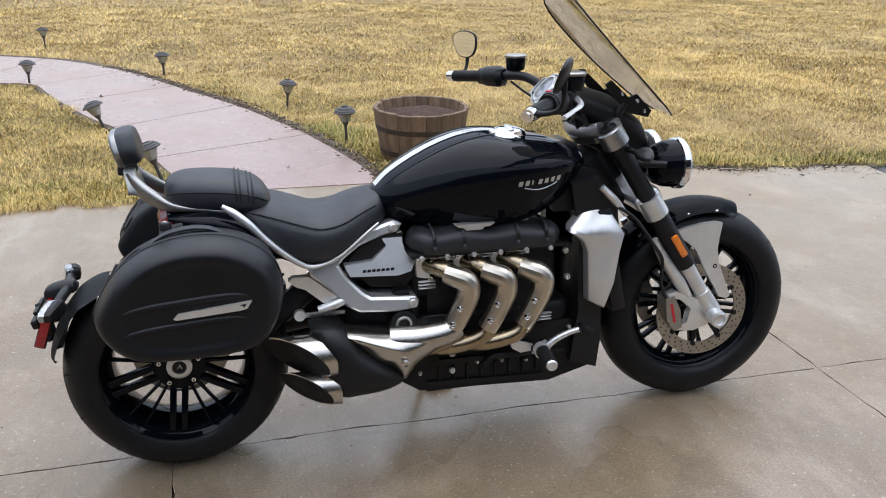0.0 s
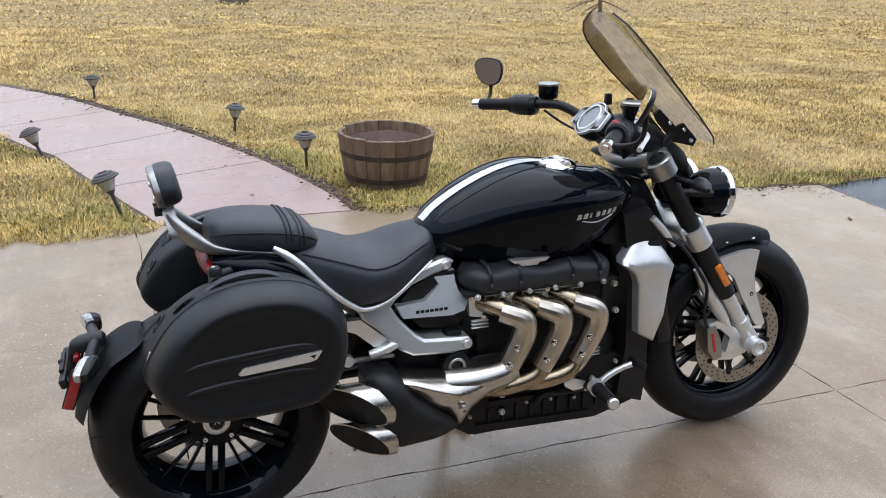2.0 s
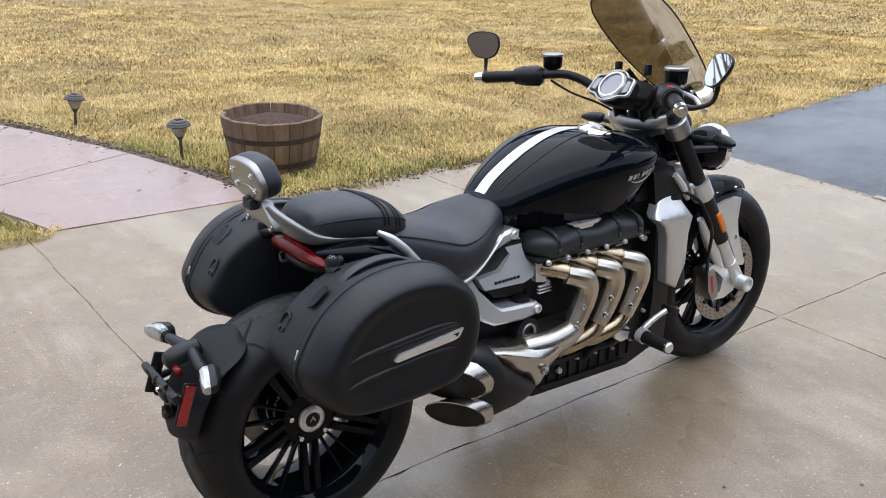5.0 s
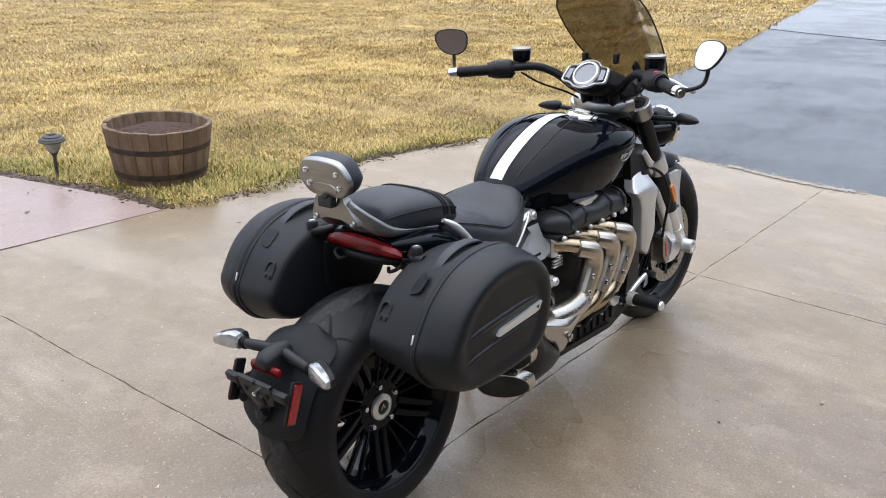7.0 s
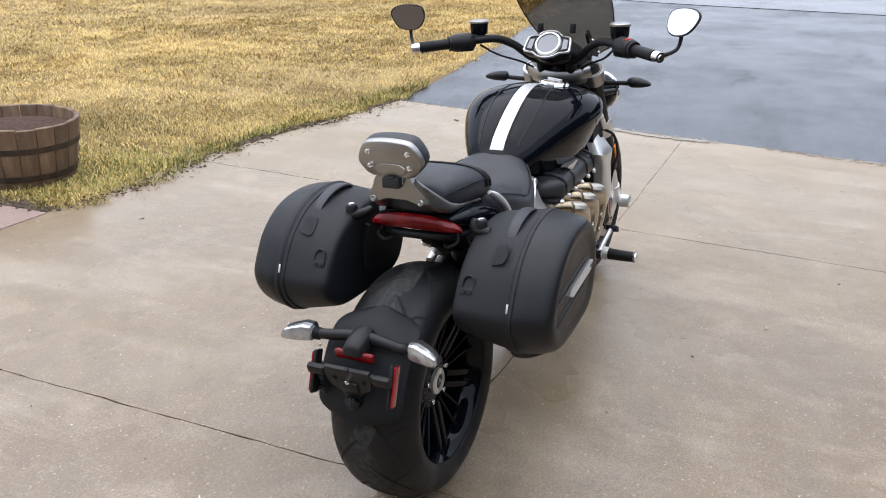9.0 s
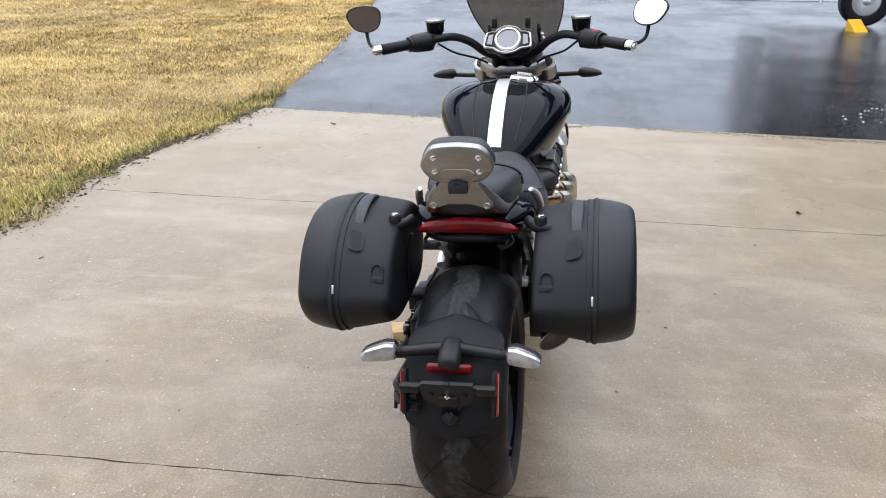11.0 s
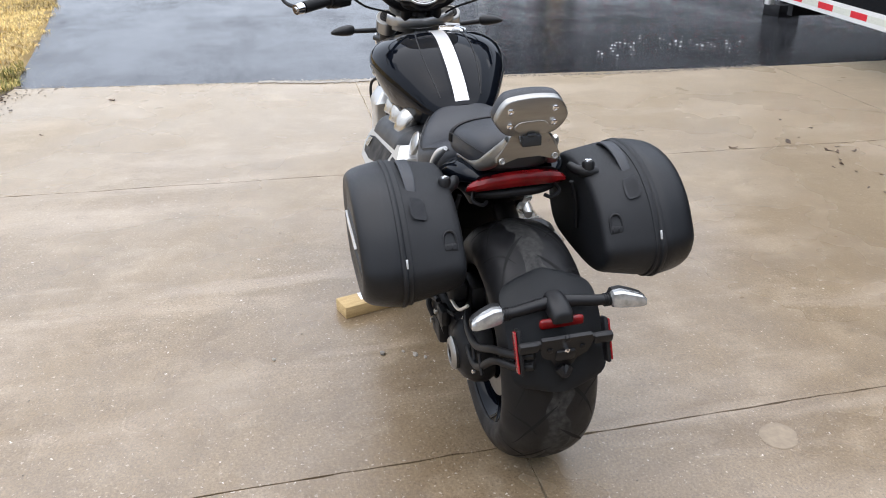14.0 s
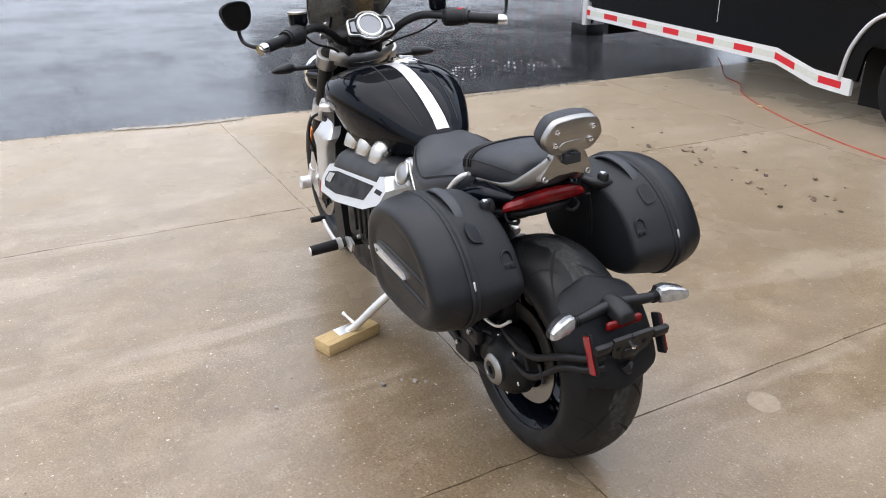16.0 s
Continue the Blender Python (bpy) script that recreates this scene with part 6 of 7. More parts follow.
part("tail_tray", tube([(0.14, -0.118, 0.718), (0.07, -0.105, 0.722), (0.03, -0.06, 0.726), (0.022, 0.0, 0.728), (0.03, 0.06, 0.726), (0.07, 0.105, 0.722), (0.14, 0.118, 0.718)], 0.012, 10), M["matte"], bike)
both("seat_hook", tube([(0.05, -0.105, 0.728), (0.03, -0.112, 0.714), (0.022, -0.09, 0.703), (0.035, -0.075, 0.706)], 0.005, 8), M["matte"])

# -- panniers
PO = [(-0.160, 0.600), (-0.142, 0.648), (-0.098, 0.712), (-0.035, 0.760), (0.035, 0.785), (0.110, 0.792), (0.185, 0.782), (0.245, 0.752), (0.286, 0.710), (0.302, 0.655), (0.298, 0.595), (0.278, 0.540), (0.245, 0.503), (0.195, 0.487), (0.080, 0.480), (-0.030, 0.484), (-0.092, 0.500), (-0.140, 0.545)]
pring = spline([(x, 0, z) for x, z in PO], 4, True)
PC = Vector((0.070, 0, 0.632))


def pannier_ring(y, s, up=1.0, down=1.0):
    return [Vector((PC.x + (p.x - PC.x) * s, y, PC.z + (p.z - PC.z) * s * (up if p.z > PC.z else down))) for p in pring]


def lid_depth(k):
    """Outer face: a swelling round the rim, then a sunk flat panel."""
    q = min(1, max(0, (0.775 - k) / 0.165))
    return 0.4145 - 0.006 * q * q * (3 - 2 * q)


for s in (-1, 1):
    outer = [pannier_ring(-y, k) for y, k in ((0.322, 0.978), (0.326, 0.990), (0.350, 0.974), (0.375, 0.949), (0.391, 0.924), (0.401, 0.898), (0.4075, 0.871), (0.4115, 0.845), (0.4135, 0.818), (0.4145, 0.790))]
    bm = skin(outer, caps=False)
    # outer face, a fine grid that carries the ribs
    face = []
    for k in (0.790, 0.775, 0.76, 0.74, 0.72, 0.70, 0.68, 0.66, 0.64, 0.62, 0.60, 0.55, 0.45, 0.34, 0.2, 0.08, 0.001):
        face.append(pannier_ring(-lid_depth(k), k))
    bm2 = skin(face, caps=False)
    lid = merge(bm, bm2)
    bmesh.ops.remove_doubles(lid, verts=lid.verts, dist=0.0005)
    def face_at(x, z):
        """Depth of the lid's outer face at a place."""
        best = 0.0
        for p, q in zip(pring, pring[1:] + pring[:1]):
            a, b = Vector((p.x - PC.x, p.z - PC.z)), Vector((q.x - PC.x, q.z - PC.z))
            d = Vector((x - PC.x, z - PC.z))
            det = a.x * b.y - a.y * b.x
            u_, w_ = (d.x * b.y - d.y * b.x) / det, (a.x * d.y - a.y * d.x) / det
            if u_ >= -1e-6 and w_ >= -1e-6:
                best = max(best, u_ + w_)
        return lid_depth(best) if best < 0.79 else 0.4145 - 0.9 * (best - 0.79) ** 1.5
    ribs = []
    for z_, x0_, x1_ in ((0.652, -0.095, 0.222), (0.594, -0.100, 0.215)):
        line = [(x0_ + (x1_ - x0_) * q / 10, z_ + 0.075 * (x0_ + (x1_ - x0_) * q / 10 - 0.09) - 0.012 * (q / 5 - 1) ** 4) for q in range(11)]
        ribs.append(tube([(x_, -face_at(x_, zz) + 0.004, zz) for x_, zz in line], [0.002, 0.007, 0.009, 0.0095, 0.0095, 0.0095, 0.0095, 0.0095, 0.009, 0.007, 0.002], 12, 3))
    inner = skin([pannier_ring(-y, k, u_, d_) for y, k, u_, d_ in ((0.170, 0.86, 0.86, 0.78), (0.173, 0.925, 0.87, 0.79), (0.180, 0.955, 0.88, 0.80), (0.192, 0.967, 0.895, 0.82), (0.235, 0.972, 0.945, 0.89), (0.275, 0.974, 0.985, 0.955), (0.314, 0.975, 1.0, 1.0))])
    seam = skin([pannier_ring(-y, k) for y, k in ((0.297, 0.966), (0.298, 0.984), (0.302, 0.990), (0.306, 0.982), (0.311, 0.982), (0.314, 1.000), (0.319, 1.005), (0.324, 0.998), (0.326, 0.97))], caps=False)
    handle = blade([(-0.016, -0.272, 0.762), (0.002, -0.272, 0.778), (0.036, -0.272, 0.794), (0.085, -0.272, 0.802), (0.130, -0.272, 0.798), (0.160, -0.272, 0.784), (0.174, -0.272, 0.766)], [0.012, 0.013, 0.015, 0.0155, 0.015, 0.013, 0.012], [0.003, 0.0035, 0.0045, 0.005, 0.0045, 0.0035, 0.003])
    moved(handle, Matrix.Translation((0, 0, -0.007)))
    patch = []
    def on_back(y, t):
        """A point on the slanting rear top of the inner shell."""
        a, b = Vector((-0.098, y, 0.712)), Vector((-0.035, y, 0.760))
        return PC + ((a.lerp(b, t)) - PC) * 0.975 + Vector((0, y * 0.025, -0.006 * (1 + (y + 0.25) / 0.02)))
    patch = skin([[on_back(y, t) + Vector((-0.004, 0, 0.006)) for y in (-0.266 - w, -0.266 - w * 0.6, -0.266, -0.266 + w * 0.6, -0.266 + w)] for t, w in ((0.15, 0.012), (0.22, 0.017), (0.35, 0.020), (0.70, 0.019), (0.92, 0.014))], caps=False, ring_closed=False)
    bmesh.ops.solidify(patch, geom=patch.faces[:], thickness=0.003)
    zipper = box(0.004, 0.005, 0.022, (-0.146, -0.312, 0.640), 0.001, Matrix.Rotation(radians(20), 4, "Y"))
    loop_ = [Vector((0, math.cos(a_) * 0.0145, 0.006 + math.sin(a_) * 0.017)) for a_ in [math.pi * q / 10 for q in range(11)]]
    latch = merge(tube([Vector((0, 0.0155, -0.022))] + loop_ + [Vector((0, -0.0155, -0.022))], 0.0032, 8, smooth=False), rounded(box(0.006, 0.036, 0.020, (0, 0, -0.016)), 0.004, 2),
                  lathe([(0.005, -0.006), (0.005, 0.0)], 10, "x", (0, -0.008, -0.016)), lathe([(0.005, -0.006), (0.005, 0.0)], 10, "x", (0, 0.008, -0.016)))
    moved(latch, Matrix.Translation((-0.118, -0.205, 0.672)) @ Matrix.Rotation(radians(28), 4, "Y"))
    badge = slab([(0.034, 0.611), (0.046, 0.623), (0.221, 0.640), (0.208, 0.621), (0.192, 0.617), (0.040, 0.607)], -0.4155, -0.402, 0.0025)
    mark = slab([(0.190, 0.632), (0.207, 0.634), (0.201, 0.624), (0.197, 0.630)], -0.4170, -0.4150)
    bms = [lid, inner, seam, handle, patch, zipper, latch, badge, mark]
    if s > 0:
        bms2 = [moved(mirrored(b), Matrix.Translation((0, 0, 0.012))) for b in bms]
        for b in bms:
            b.free()
        bms = bms2
    lid, inner, seam, handle, patch, zipper, latch, badge, mark = bms
    if s > 0:
        ribs = [moved(mirrored(b), Matrix.Translation((0, 0, 0.012))) for b in ribs]
    pan = part("pannier", inner, M["cloth"], bike, "black soft-sided pannier with a moulded lid and zip")
    part("pannier_lid", lid, M["shell"], pan, "moulded black lid with two ribs", sharp=60)
    for b in ribs:
        part("rib", b, M["shell"], pan)
    part("zip_seam", seam, M["cloth"], pan, "black zip piping")
    part("carry_handle", handle, M["leather"], pan, "black carry handle")
    part("handle_patch", patch, M["leather"], pan)
    part("zip_pull", zipper, M["silver"], pan, "small pale zip pull tag")
    part("latch", latch, M["satin"], pan, "black buckle latch")
    part("badge", badge, M["silver"], pan, "brushed metal badge strip")
    part("badge_mark", mark, M["satin"], pan)
both("pannier_mount", tube([(0.06, -0.150, 0.765), (0.035, -0.160, 0.762), (0.018, -0.180, 0.760), (0.02, -0.205, 0.755)], [0.012, 0.013, 0.015, 0.015], 12), M["matte"], None, "black pannier mount")
both("mount_knob", lathe([(0.012, 0.745), (0.015, 0.752), (0.016, 0.783), (0.012, 0.789), (0.0, 0.789)], 16, "z", (0.020, -0.184, 0)), M["satin"])
both("mount_screw", lathe([(0.009, 0.788), (0.008, 0.792), (0.0, 0.793)], 12, "z", (0.020, -0.184, 0)), M["chrome"])
both("pannier_strut", tube([(0.03, -0.145, 0.735), (0.035, -0.160, 0.68), (0.045, -0.166, 0.60)], 0.006, 8), M["matte"], None, "thin black pannier strut")

# -- rear mudguard, plate bracket, signals
hug = []
for k in range(29):
    a = radians(119.5 + k * 51 / 28)
    w = 0.114
    if k < 8:
        w *= max(0.02, 1 - ((8 - k) / 8.2) ** 2.6) ** 0.5
    if k > 22:
        w *= max(0.03, 1 - ((k - 22) / 6.4) ** 3.2) ** 0.5
    R = RR + 0.010 + 0.020 * min(1, k / 9)
    hug.append([Vector((RX + math.cos(a) * (R - 0.022 * abs(u) ** 2.5), w * u, RZ + math.sin(a) * (R - 0.022 * abs(u) ** 2.5))) for u in [-1 + i / 6 for i in range(13)]])
hb = skin(hug, caps=False, ring_closed=False)
bmesh.ops.solidify(hb, geom=hb.faces[:], thickness=0.004)
part("rear_mudguard", hb, M["guard"], bike, "matte black rear mudguard over the tyre")
RA = Matrix.Translation((0.020, 0, 0.010))
part("signal_bar", moved(tube([(-0.300, -0.150, 0.553), (-0.300, -0.10, 0.556), (-0.290, 0, 0.562), (-0.300, 0.10, 0.556), (-0.300, 0.150, 0.553)], [0.010, 0.013, 0.015, 0.013, 0.010], 14), RA), M["satin"], bike, "black rear signal bar")
both("signal_rib", moved(merge(*[along((-0.300, -0.112 - k * 0.006, 0.554), (-0.300, -0.115 - k * 0.006, 0.554), 0.0155, 0.0155) for k in range(4)]), RA), M["rubber"])
part("plate_lamp_pod", moved(skin([[Vector((x, y * w, z0 + zz * q)) for y, zz in ((-1, -0.018), (-1.0, 0.004), (-0.8, 0.016), (-0.4, 0.022), (0.4, 0.022), (0.8, 0.016), (1.0, 0.004), (1, -0.018))] for x, w, z0, q in ((-0.264, 0.016, 0.565, 0.4), (-0.272, 0.023, 0.566, 0.75), (-0.30, 0.026, 0.563, 0.9), (-0.330, 0.026, 0.556, 0.85), (-0.346, 0.023, 0.551, 0.7), (-0.351, 0.018, 0.548, 0.45))]), RA), M["satin"], bike, "rounded black plate lamp pod")
part("small_red_lamp", moved(rounded(box(0.016, 0.104, 0.024, (-0.334, 0, 0.534)), 0.008, 3), RA), M["red"], bike, "small red reflector lamp")
tilt = Matrix.Rotation(radians(-16), 4, "Y")
plate_ = slab([(-0.058, 0.032), (0.058, 0.032), (0.060, 0.0), (0.052, -0.022), (0.030, -0.036), (0.018, -0.062), (-0.018, -0.062), (-0.030, -0.036), (-0.052, -0.022), (-0.060, 0.0)], -0.004, 0.006, 0.004)
part("plate_bracket", moved(merge(moved(moved(plate_, turn), tilt), moved(rounded(box(0.014, 0.216, 0.020, (0.002, 0, 0.014)), 0.005), tilt), moved(rounded(box(0.020, 0.050, 0.034, (-0.004, 0, -0.020), 0.0), 0.010), tilt),
                            moved(rounded(box(0.018, 0.046, 0.026, (0.0, -0.086, 0.012)), 0.006), tilt), moved(rounded(box(0.018, 0.046, 0.026, (0.0, 0.086, 0.012)), 0.006), tilt)), RA @ Matrix.Translation((-0.362, 0, 0.488))), M["matte"], bike, "empty black number-plate bracket")
for y, z, mt in ((0, 0.030, "deep"), (0.038, 0.0, "deep"), (-0.038, 0.0, "deep"), (0, 0.0, "chrome")):
    part("bracket_screw", moved(lathe([(0.0065, 0.0), (0.0065, -0.014 if mt == "chrome" else -0.010), (0.003, -0.017 if mt == "chrome" else -0.011)], 12, "x", (0, y, z)), RA @ Matrix.Translation((-0.362, 0, 0.488)) @ tilt), M[mt], bike)
both("side_reflector_strip", moved(rounded(box(0.024, 0.005, 0.095, (-0.346, -0.1090, 0.480), 0.0, Matrix.Rotation(radians(20), 4, "Y")), 0.005, 3), RA), M["reflector"], None, "narrow vertical red reflector")
both("reflector_back", moved(rounded(box(0.030, 0.010, 0.104, (-0.346, -0.1015, 0.480), 0.0, Matrix.Rotation(radians(20), 4, "Y")), 0.004, 2), RA), M["matte"])
both("reflector_arm", moved(along((-0.360, -0.075, 0.500), (-0.346, -0.101, 0.492), 0.008, 0.006, 8), RA), M["matte"])
lens = skin([[Vector((xc + d * math.copysign(abs(math.cos(a)) ** 0.7, math.cos(a)), y, zc + h * math.copysign(abs(math.sin(a)) ** 0.7, math.sin(a)))) for a in (2 * math.pi * (q + 0.5) / 12 for q in range(12))]
             for y, xc, zc, h, d in ((-0.126, -0.300, 0.555, 0.011, 0.010), (-0.131, -0.301, 0.556, 0.020, 0.014), (-0.150, -0.305, 0.557, 0.0225, 0.017), (-0.176, -0.313, 0.555, 0.0185, 0.016), (-0.194, -0.319, 0.553, 0.0145, 0.013), (-0.203, -0.322, 0.551, 0.009, 0.008))])
shell_ = lens.copy()
for v in shell_.verts:
    v.co = Vector((v.co.x + 0.011, v.co.y * 1.0 - 0.001, 0.556 + (v.co.z - 0.556) * 1.04))
for v in lens.verts:
    v.co.x -= 0.003
both("rear_indicator", moved(lens, RA), M["clear"], None, "clear-lens rear indicator", sharp=24)
both("indicator_shell", moved(shell_, RA), M["satin"], None, "black indicator shell", sharp=24)
part("spray_guard", moved(tube([(-0.355, -0.012, 0.43), (-0.36, 0, 0.415), (-0.355, 0.012, 0.43)], 0.012, 8), RA), M["matte"], bike)

# -- shaft side: bevel box, swing arm, hugger stays
fd = part("final_drive", merge(lathe([(0.02, 0.085), (0.086, 0.09), (0.096, 0.11), (0.092, 0.140), (0.075, 0.165), (0.052, 0.180), (0.0, 0.185)], 36, at=(RX, 0, RZ - 0.01)), rounded(box(0.16, 0.09, 0.11, (0.10, 0.135, 0.335)), 0.03)), M["deep"], bike, "black shaft-drive bevel box")
part("drive_ring", lathe([(0.030, 0.183), (0.043, 0.180), (0.045, 0.187), (0.038, 0.195), (0.027, 0.197), (0.025, 0.191)], 36, at=(RX - 0.01, 0, RZ - 0.012), closed=True), M["rest"], fd, "bright engraved axle ring")
part("drive_cap", lathe([(0.027, 0.186), (0.026, 0.194), (0.012, 0.196), (0.011, 0.190), (0.0, 0.190)], 28, at=(RX - 0.01, 0, RZ - 0.012)), M["satin"], fd)
for k in range(6):
    a = radians(60 * k + 15)
    part("drive_bolt", moved(lathe([(0.008, 0), (0.008, 0.008), (0.004, 0.010)], 10), Matrix.Translation((RX + 0.082 * math.cos(a), 0.145, RZ - 0.01 + 0.082 * math.sin(a)))), M["chrome"], fd)
part("swing_arm", tube([(0.08, 0.135, 0.335), (0.25, 0.140, 0.365), (0.45, 0.130, 0.40), (0.66, 0.10, 0.42)], [0.062, 0.066, 0.070, 0.075], 18), M["deep"], bike, "black single-sided swing arm")
for x in (0.16, 0.24, 0.32, 0.40):
    part("arm_rib", tube([(x, 0.205 - 0.05 * (x - 0.16), 0.330), (x + 0.02, 0.212 - 0.05 * (x - 0.16), 0.365), (x + 0.03, 0.185 - 0.05 * (x - 0.16), 0.415)], 0.008, 8), M["matte"], bike)
part("calliper_body", merge(rounded(box(0.12, 0.055, 0.055, (0.115, 0.150, 0.445)), 0.014, 3), rounded(box(0.05, 0.07, 0.075, (0.175, 0.150, 0.435)), 0.012, 2)), M["satin"], bike, "black rear brake calliper")
for x, z in ((0.075, 0.452), (0.150, 0.452), (0.190, 0.420)):
    part("calliper_bolt", moved(lathe([(0.008, 0), (0.008, 0.010), (0.005, 0.012), (0.003, 0.009)], 10), Matrix.Translation((x, 0.182, z))), M["chrome"], bike)
part("reaction_arm", tube([(0.06, 0.150, 0.240), (0.22, 0.165, 0.275), (0.42, 0.150, 0.300), (0.60, 0.12, 0.315)], [0.018, 0.016, 0.016, 0.020], 10), M["matte"], bike, "black reaction arm below the shaft")
part("sensor_lead", tube([(0.02, 0.172, 0.40), (0.09, 0.190, 0.395), (0.16, 0.198, 0.42), (0.24, 0.180, 0.46), (0.33, 0.15, 0.50)], 0.0045, 8), M["rubber"], bike)
part("swing_pivot", merge(lathe([(0.040, -0.12), (0.040, -0.165), (0.030, -0.170), (0.016, -0.170), (0.014, -0.160), (0.0, -0.160)], 28, at=(0.648, 0, 0.425)), rounded(box(0.05, 0.05, 0.11, (0.648, -0.125, 0.470)), 0.012)), M["matte"], bike, "black swing-arm pivot boss")
part("pivot_ring", lathe([(0.019, -0.169), (0.026, -0.171), (0.024, -0.173), (0.018, -0.172)], 24, at=(0.648, 0, 0.425), closed=True), M["rest"], bike)
for z0, z1, y0 in ((0.405, 0.470, 0.125), (0.345, 0.440, 0.135)):
    part("guard_stay", tube([(0.06, y0, z0), (-0.05, 0.155, z0 + 0.005), (-0.16, 0.160, z0 + 0.012), (-0.255, 0.140, z1 - 0.01), (-0.315, 0.105, z1 + 0.005), (-0.335, 0.070, z1 + 0.012)], 0.0095, 10), M["matte"], bike, "black tubular mudguard stay")
for x, z in ((-0.12, 0.0), (-0.19, 0.0)):
    part("stay_link", along((x, 0.160, 0.412), (x - 0.02, 0.160, 0.365), 0.005, 0.005, 8), M["matte"], bike)
for x, y, z, sx, sy, sz, mt in ((0.225, 0.185, 0.455, 0.07, 0.05, 0.06, "deep"), (0.305, 0.175, 0.430, 0.06, 0.06, 0.08, "satin"), (0.150, 0.178, 0.300, 0.09, 0.05, 0.07, "deep"), (0.080, 0.190, 0.375, 0.06, 0.03, 0.05, "satin"), (0.390, 0.165, 0.395, 0.09, 0.06, 0.11, "deep")):
    part("casting_block", rounded(box(sx, sy, sz, (x, y, z)), 0.012, 2), M[mt], bike)
for x, y, z in ((0.225, 0.212, 0.470), (0.300, 0.207, 0.450), (0.160, 0.205, 0.315), (0.085, 0.207, 0.385), (0.375, 0.197, 0.430), (0.405, 0.197, 0.360)):
    part("casting_bolt", moved(lathe([(0.008, 0), (0.008, 0.007), (0.005, 0.009), (0.003, 0.006)], 10), Matrix.Translation((x, y, z))), M["disc"], bike)
part("breather_hose", tube([(0.10, 0.20, 0.41), (0.17, 0.215, 0.40), (0.26, 0.21, 0.385), (0.34, 0.20, 0.40), (0.44, 0.17, 0.46)], 0.007, 8), M["rubber"], bike, "black rubber hose along the swing arm")
part("brake_pipe", tube([(0.12, 0.175, 0.44), (0.06, 0.17, 0.425), (0.0, 0.165, 0.43), (-0.04, 0.15, 0.46)], 0.0045, 8), M["silver"], bike, "braided brake pipe")
part("rear_calliper", rounded(box(0.11, 0.06, 0.07, (0.10, 0.09, 0.425)), 0.014), M["deep"], bike)
part("inner_guard", skin([[Vector((RX + math.cos(radians(a)) * (RR + 0.02), y, RZ + math.sin(radians(a)) * (RR + 0.02))) for y in (-0.085, -0.03, 0.03, 0.085)] for a in range(10, 44, 6)], caps=False, ring_closed=False), M["deep"], bike)
part("shock", merge(along((0.30, -0.075, 0.46), (0.50, -0.06, 0.62), 0.034, 0.034), along((0.24, -0.08, 0.40), (0.32, -0.075, 0.475), 0.022, 0.022)), M["deep"], bike)
part("shock_link", merge(along((0.353, -0.105, 0.464), (0.353, -0.122, 0.464), 0.017, 0.016), rounded(box(0.15, 0.012, 0.015, (0.425, -0.104, 0.458)), 0.005)), M["silver"], bike, "silver shock linkage")

# -- frame and side panels
FV = [(0.382, 0.609), (0.447, 0.625), (0.496, 0.663), (0.554, 0.700), (0.611, 0.718), (0.637, 0.724), (0.660, 0.714), (0.645, 0.692), (0.602, 0.684), (0.536, 0.663), (0.483, 0.627), (0.470, 0.611), (0.488, 0.579), (0.532, 0.531), (0.556, 0.515), (0.664, 0.507), (0.686, 0.506), (0.696, 0.492), (0.684, 0.474), (0.629, 0.468), (0.521, 0.476), (0.484, 0.496), (0.435, 0.550), (0.389, 0.588)]
def chamfered(outline, y0, y1, width, depth):
    """A plate whose outer face (at y0) stands proud of a sloping rim."""
    bm = slab(outline, y0, y1)
    bm.faces.ensure_lookup_table()
    face = min(bm.faces, key=lambda f: f.calc_center_median().y)
    bmesh.ops.recalc_face_normals(bm, faces=bm.faces)
    bmesh.ops.inset_region(bm, faces=[face], thickness=width, depth=depth, use_even_offset=True)
    return bm


frame_bm = chamfered(FV, -0.130, -0.085, 0.007, 0.006)
for v in frame_bm.verts:
    v.co.y += -(0.62 - v.co.z) * 0.25
both("side_frame", frame_bm, M["paintsilver"], None, "cast satin-silver frame plate", sharp=25)
both("frame_bolt", moved(bolt(0.014, 0.010), Matrix.Translation((0.634, -0.112, 0.706))), M["silver"])
both("frame_bolt", moved(bolt(0.015, 0.012), Matrix.Translation((0.676, -0.168, 0.491))), M["silver"])
both("hanger", slab([(0.326, 0.579), (0.340, 0.588), (0.385, 0.587), (0.470, 0.512), (0.455, 0.498), (0.421, 0.504), (0.372, 0.549), (0.345, 0.560)], -0.138, -0.112, 0.005), M["silver"], None, "silver footrest hanger strut")
both("hanger_lug", tube([(0.405, -0.150, 0.488), (0.440, -0.152, 0.498), (0.480, -0.150, 0.512), (0.520, -0.145, 0.524)], [0.013, 0.014, 0.013, 0.006], 12), M["silver"], None, "short round silver lug")
side = both("side_cover", slab([(0.492, 0.606), (0.535, 0.655), (0.605, 0.684), (0.660, 0.690), (0.655, 0.640), (0.692, 0.602), (0.692, 0.552), (0.660, 0.520), (0.560, 0.534)], -0.118, -0.07, 0.006), M["satin"], None, "dark grey side cover")
silver_bits = slab([(0.484, 0.612), (0.566, 0.618), (0.610, 0.656), (0.598, 0.676), (0.657, 0.692), (0.658, 0.660), (0.664, 0.634), (0.690, 0.606), (0.676, 0.582), (0.638, 0.573), (0.499, 0.580)], -0.138, -0.110, 0.004)
for v in silver_bits.verts:
    v.co.y += -(0.62 - v.co.z) * 0.35
both("side_trim", silver_bits, M["paintsilver"], None, "angular silver side trim")
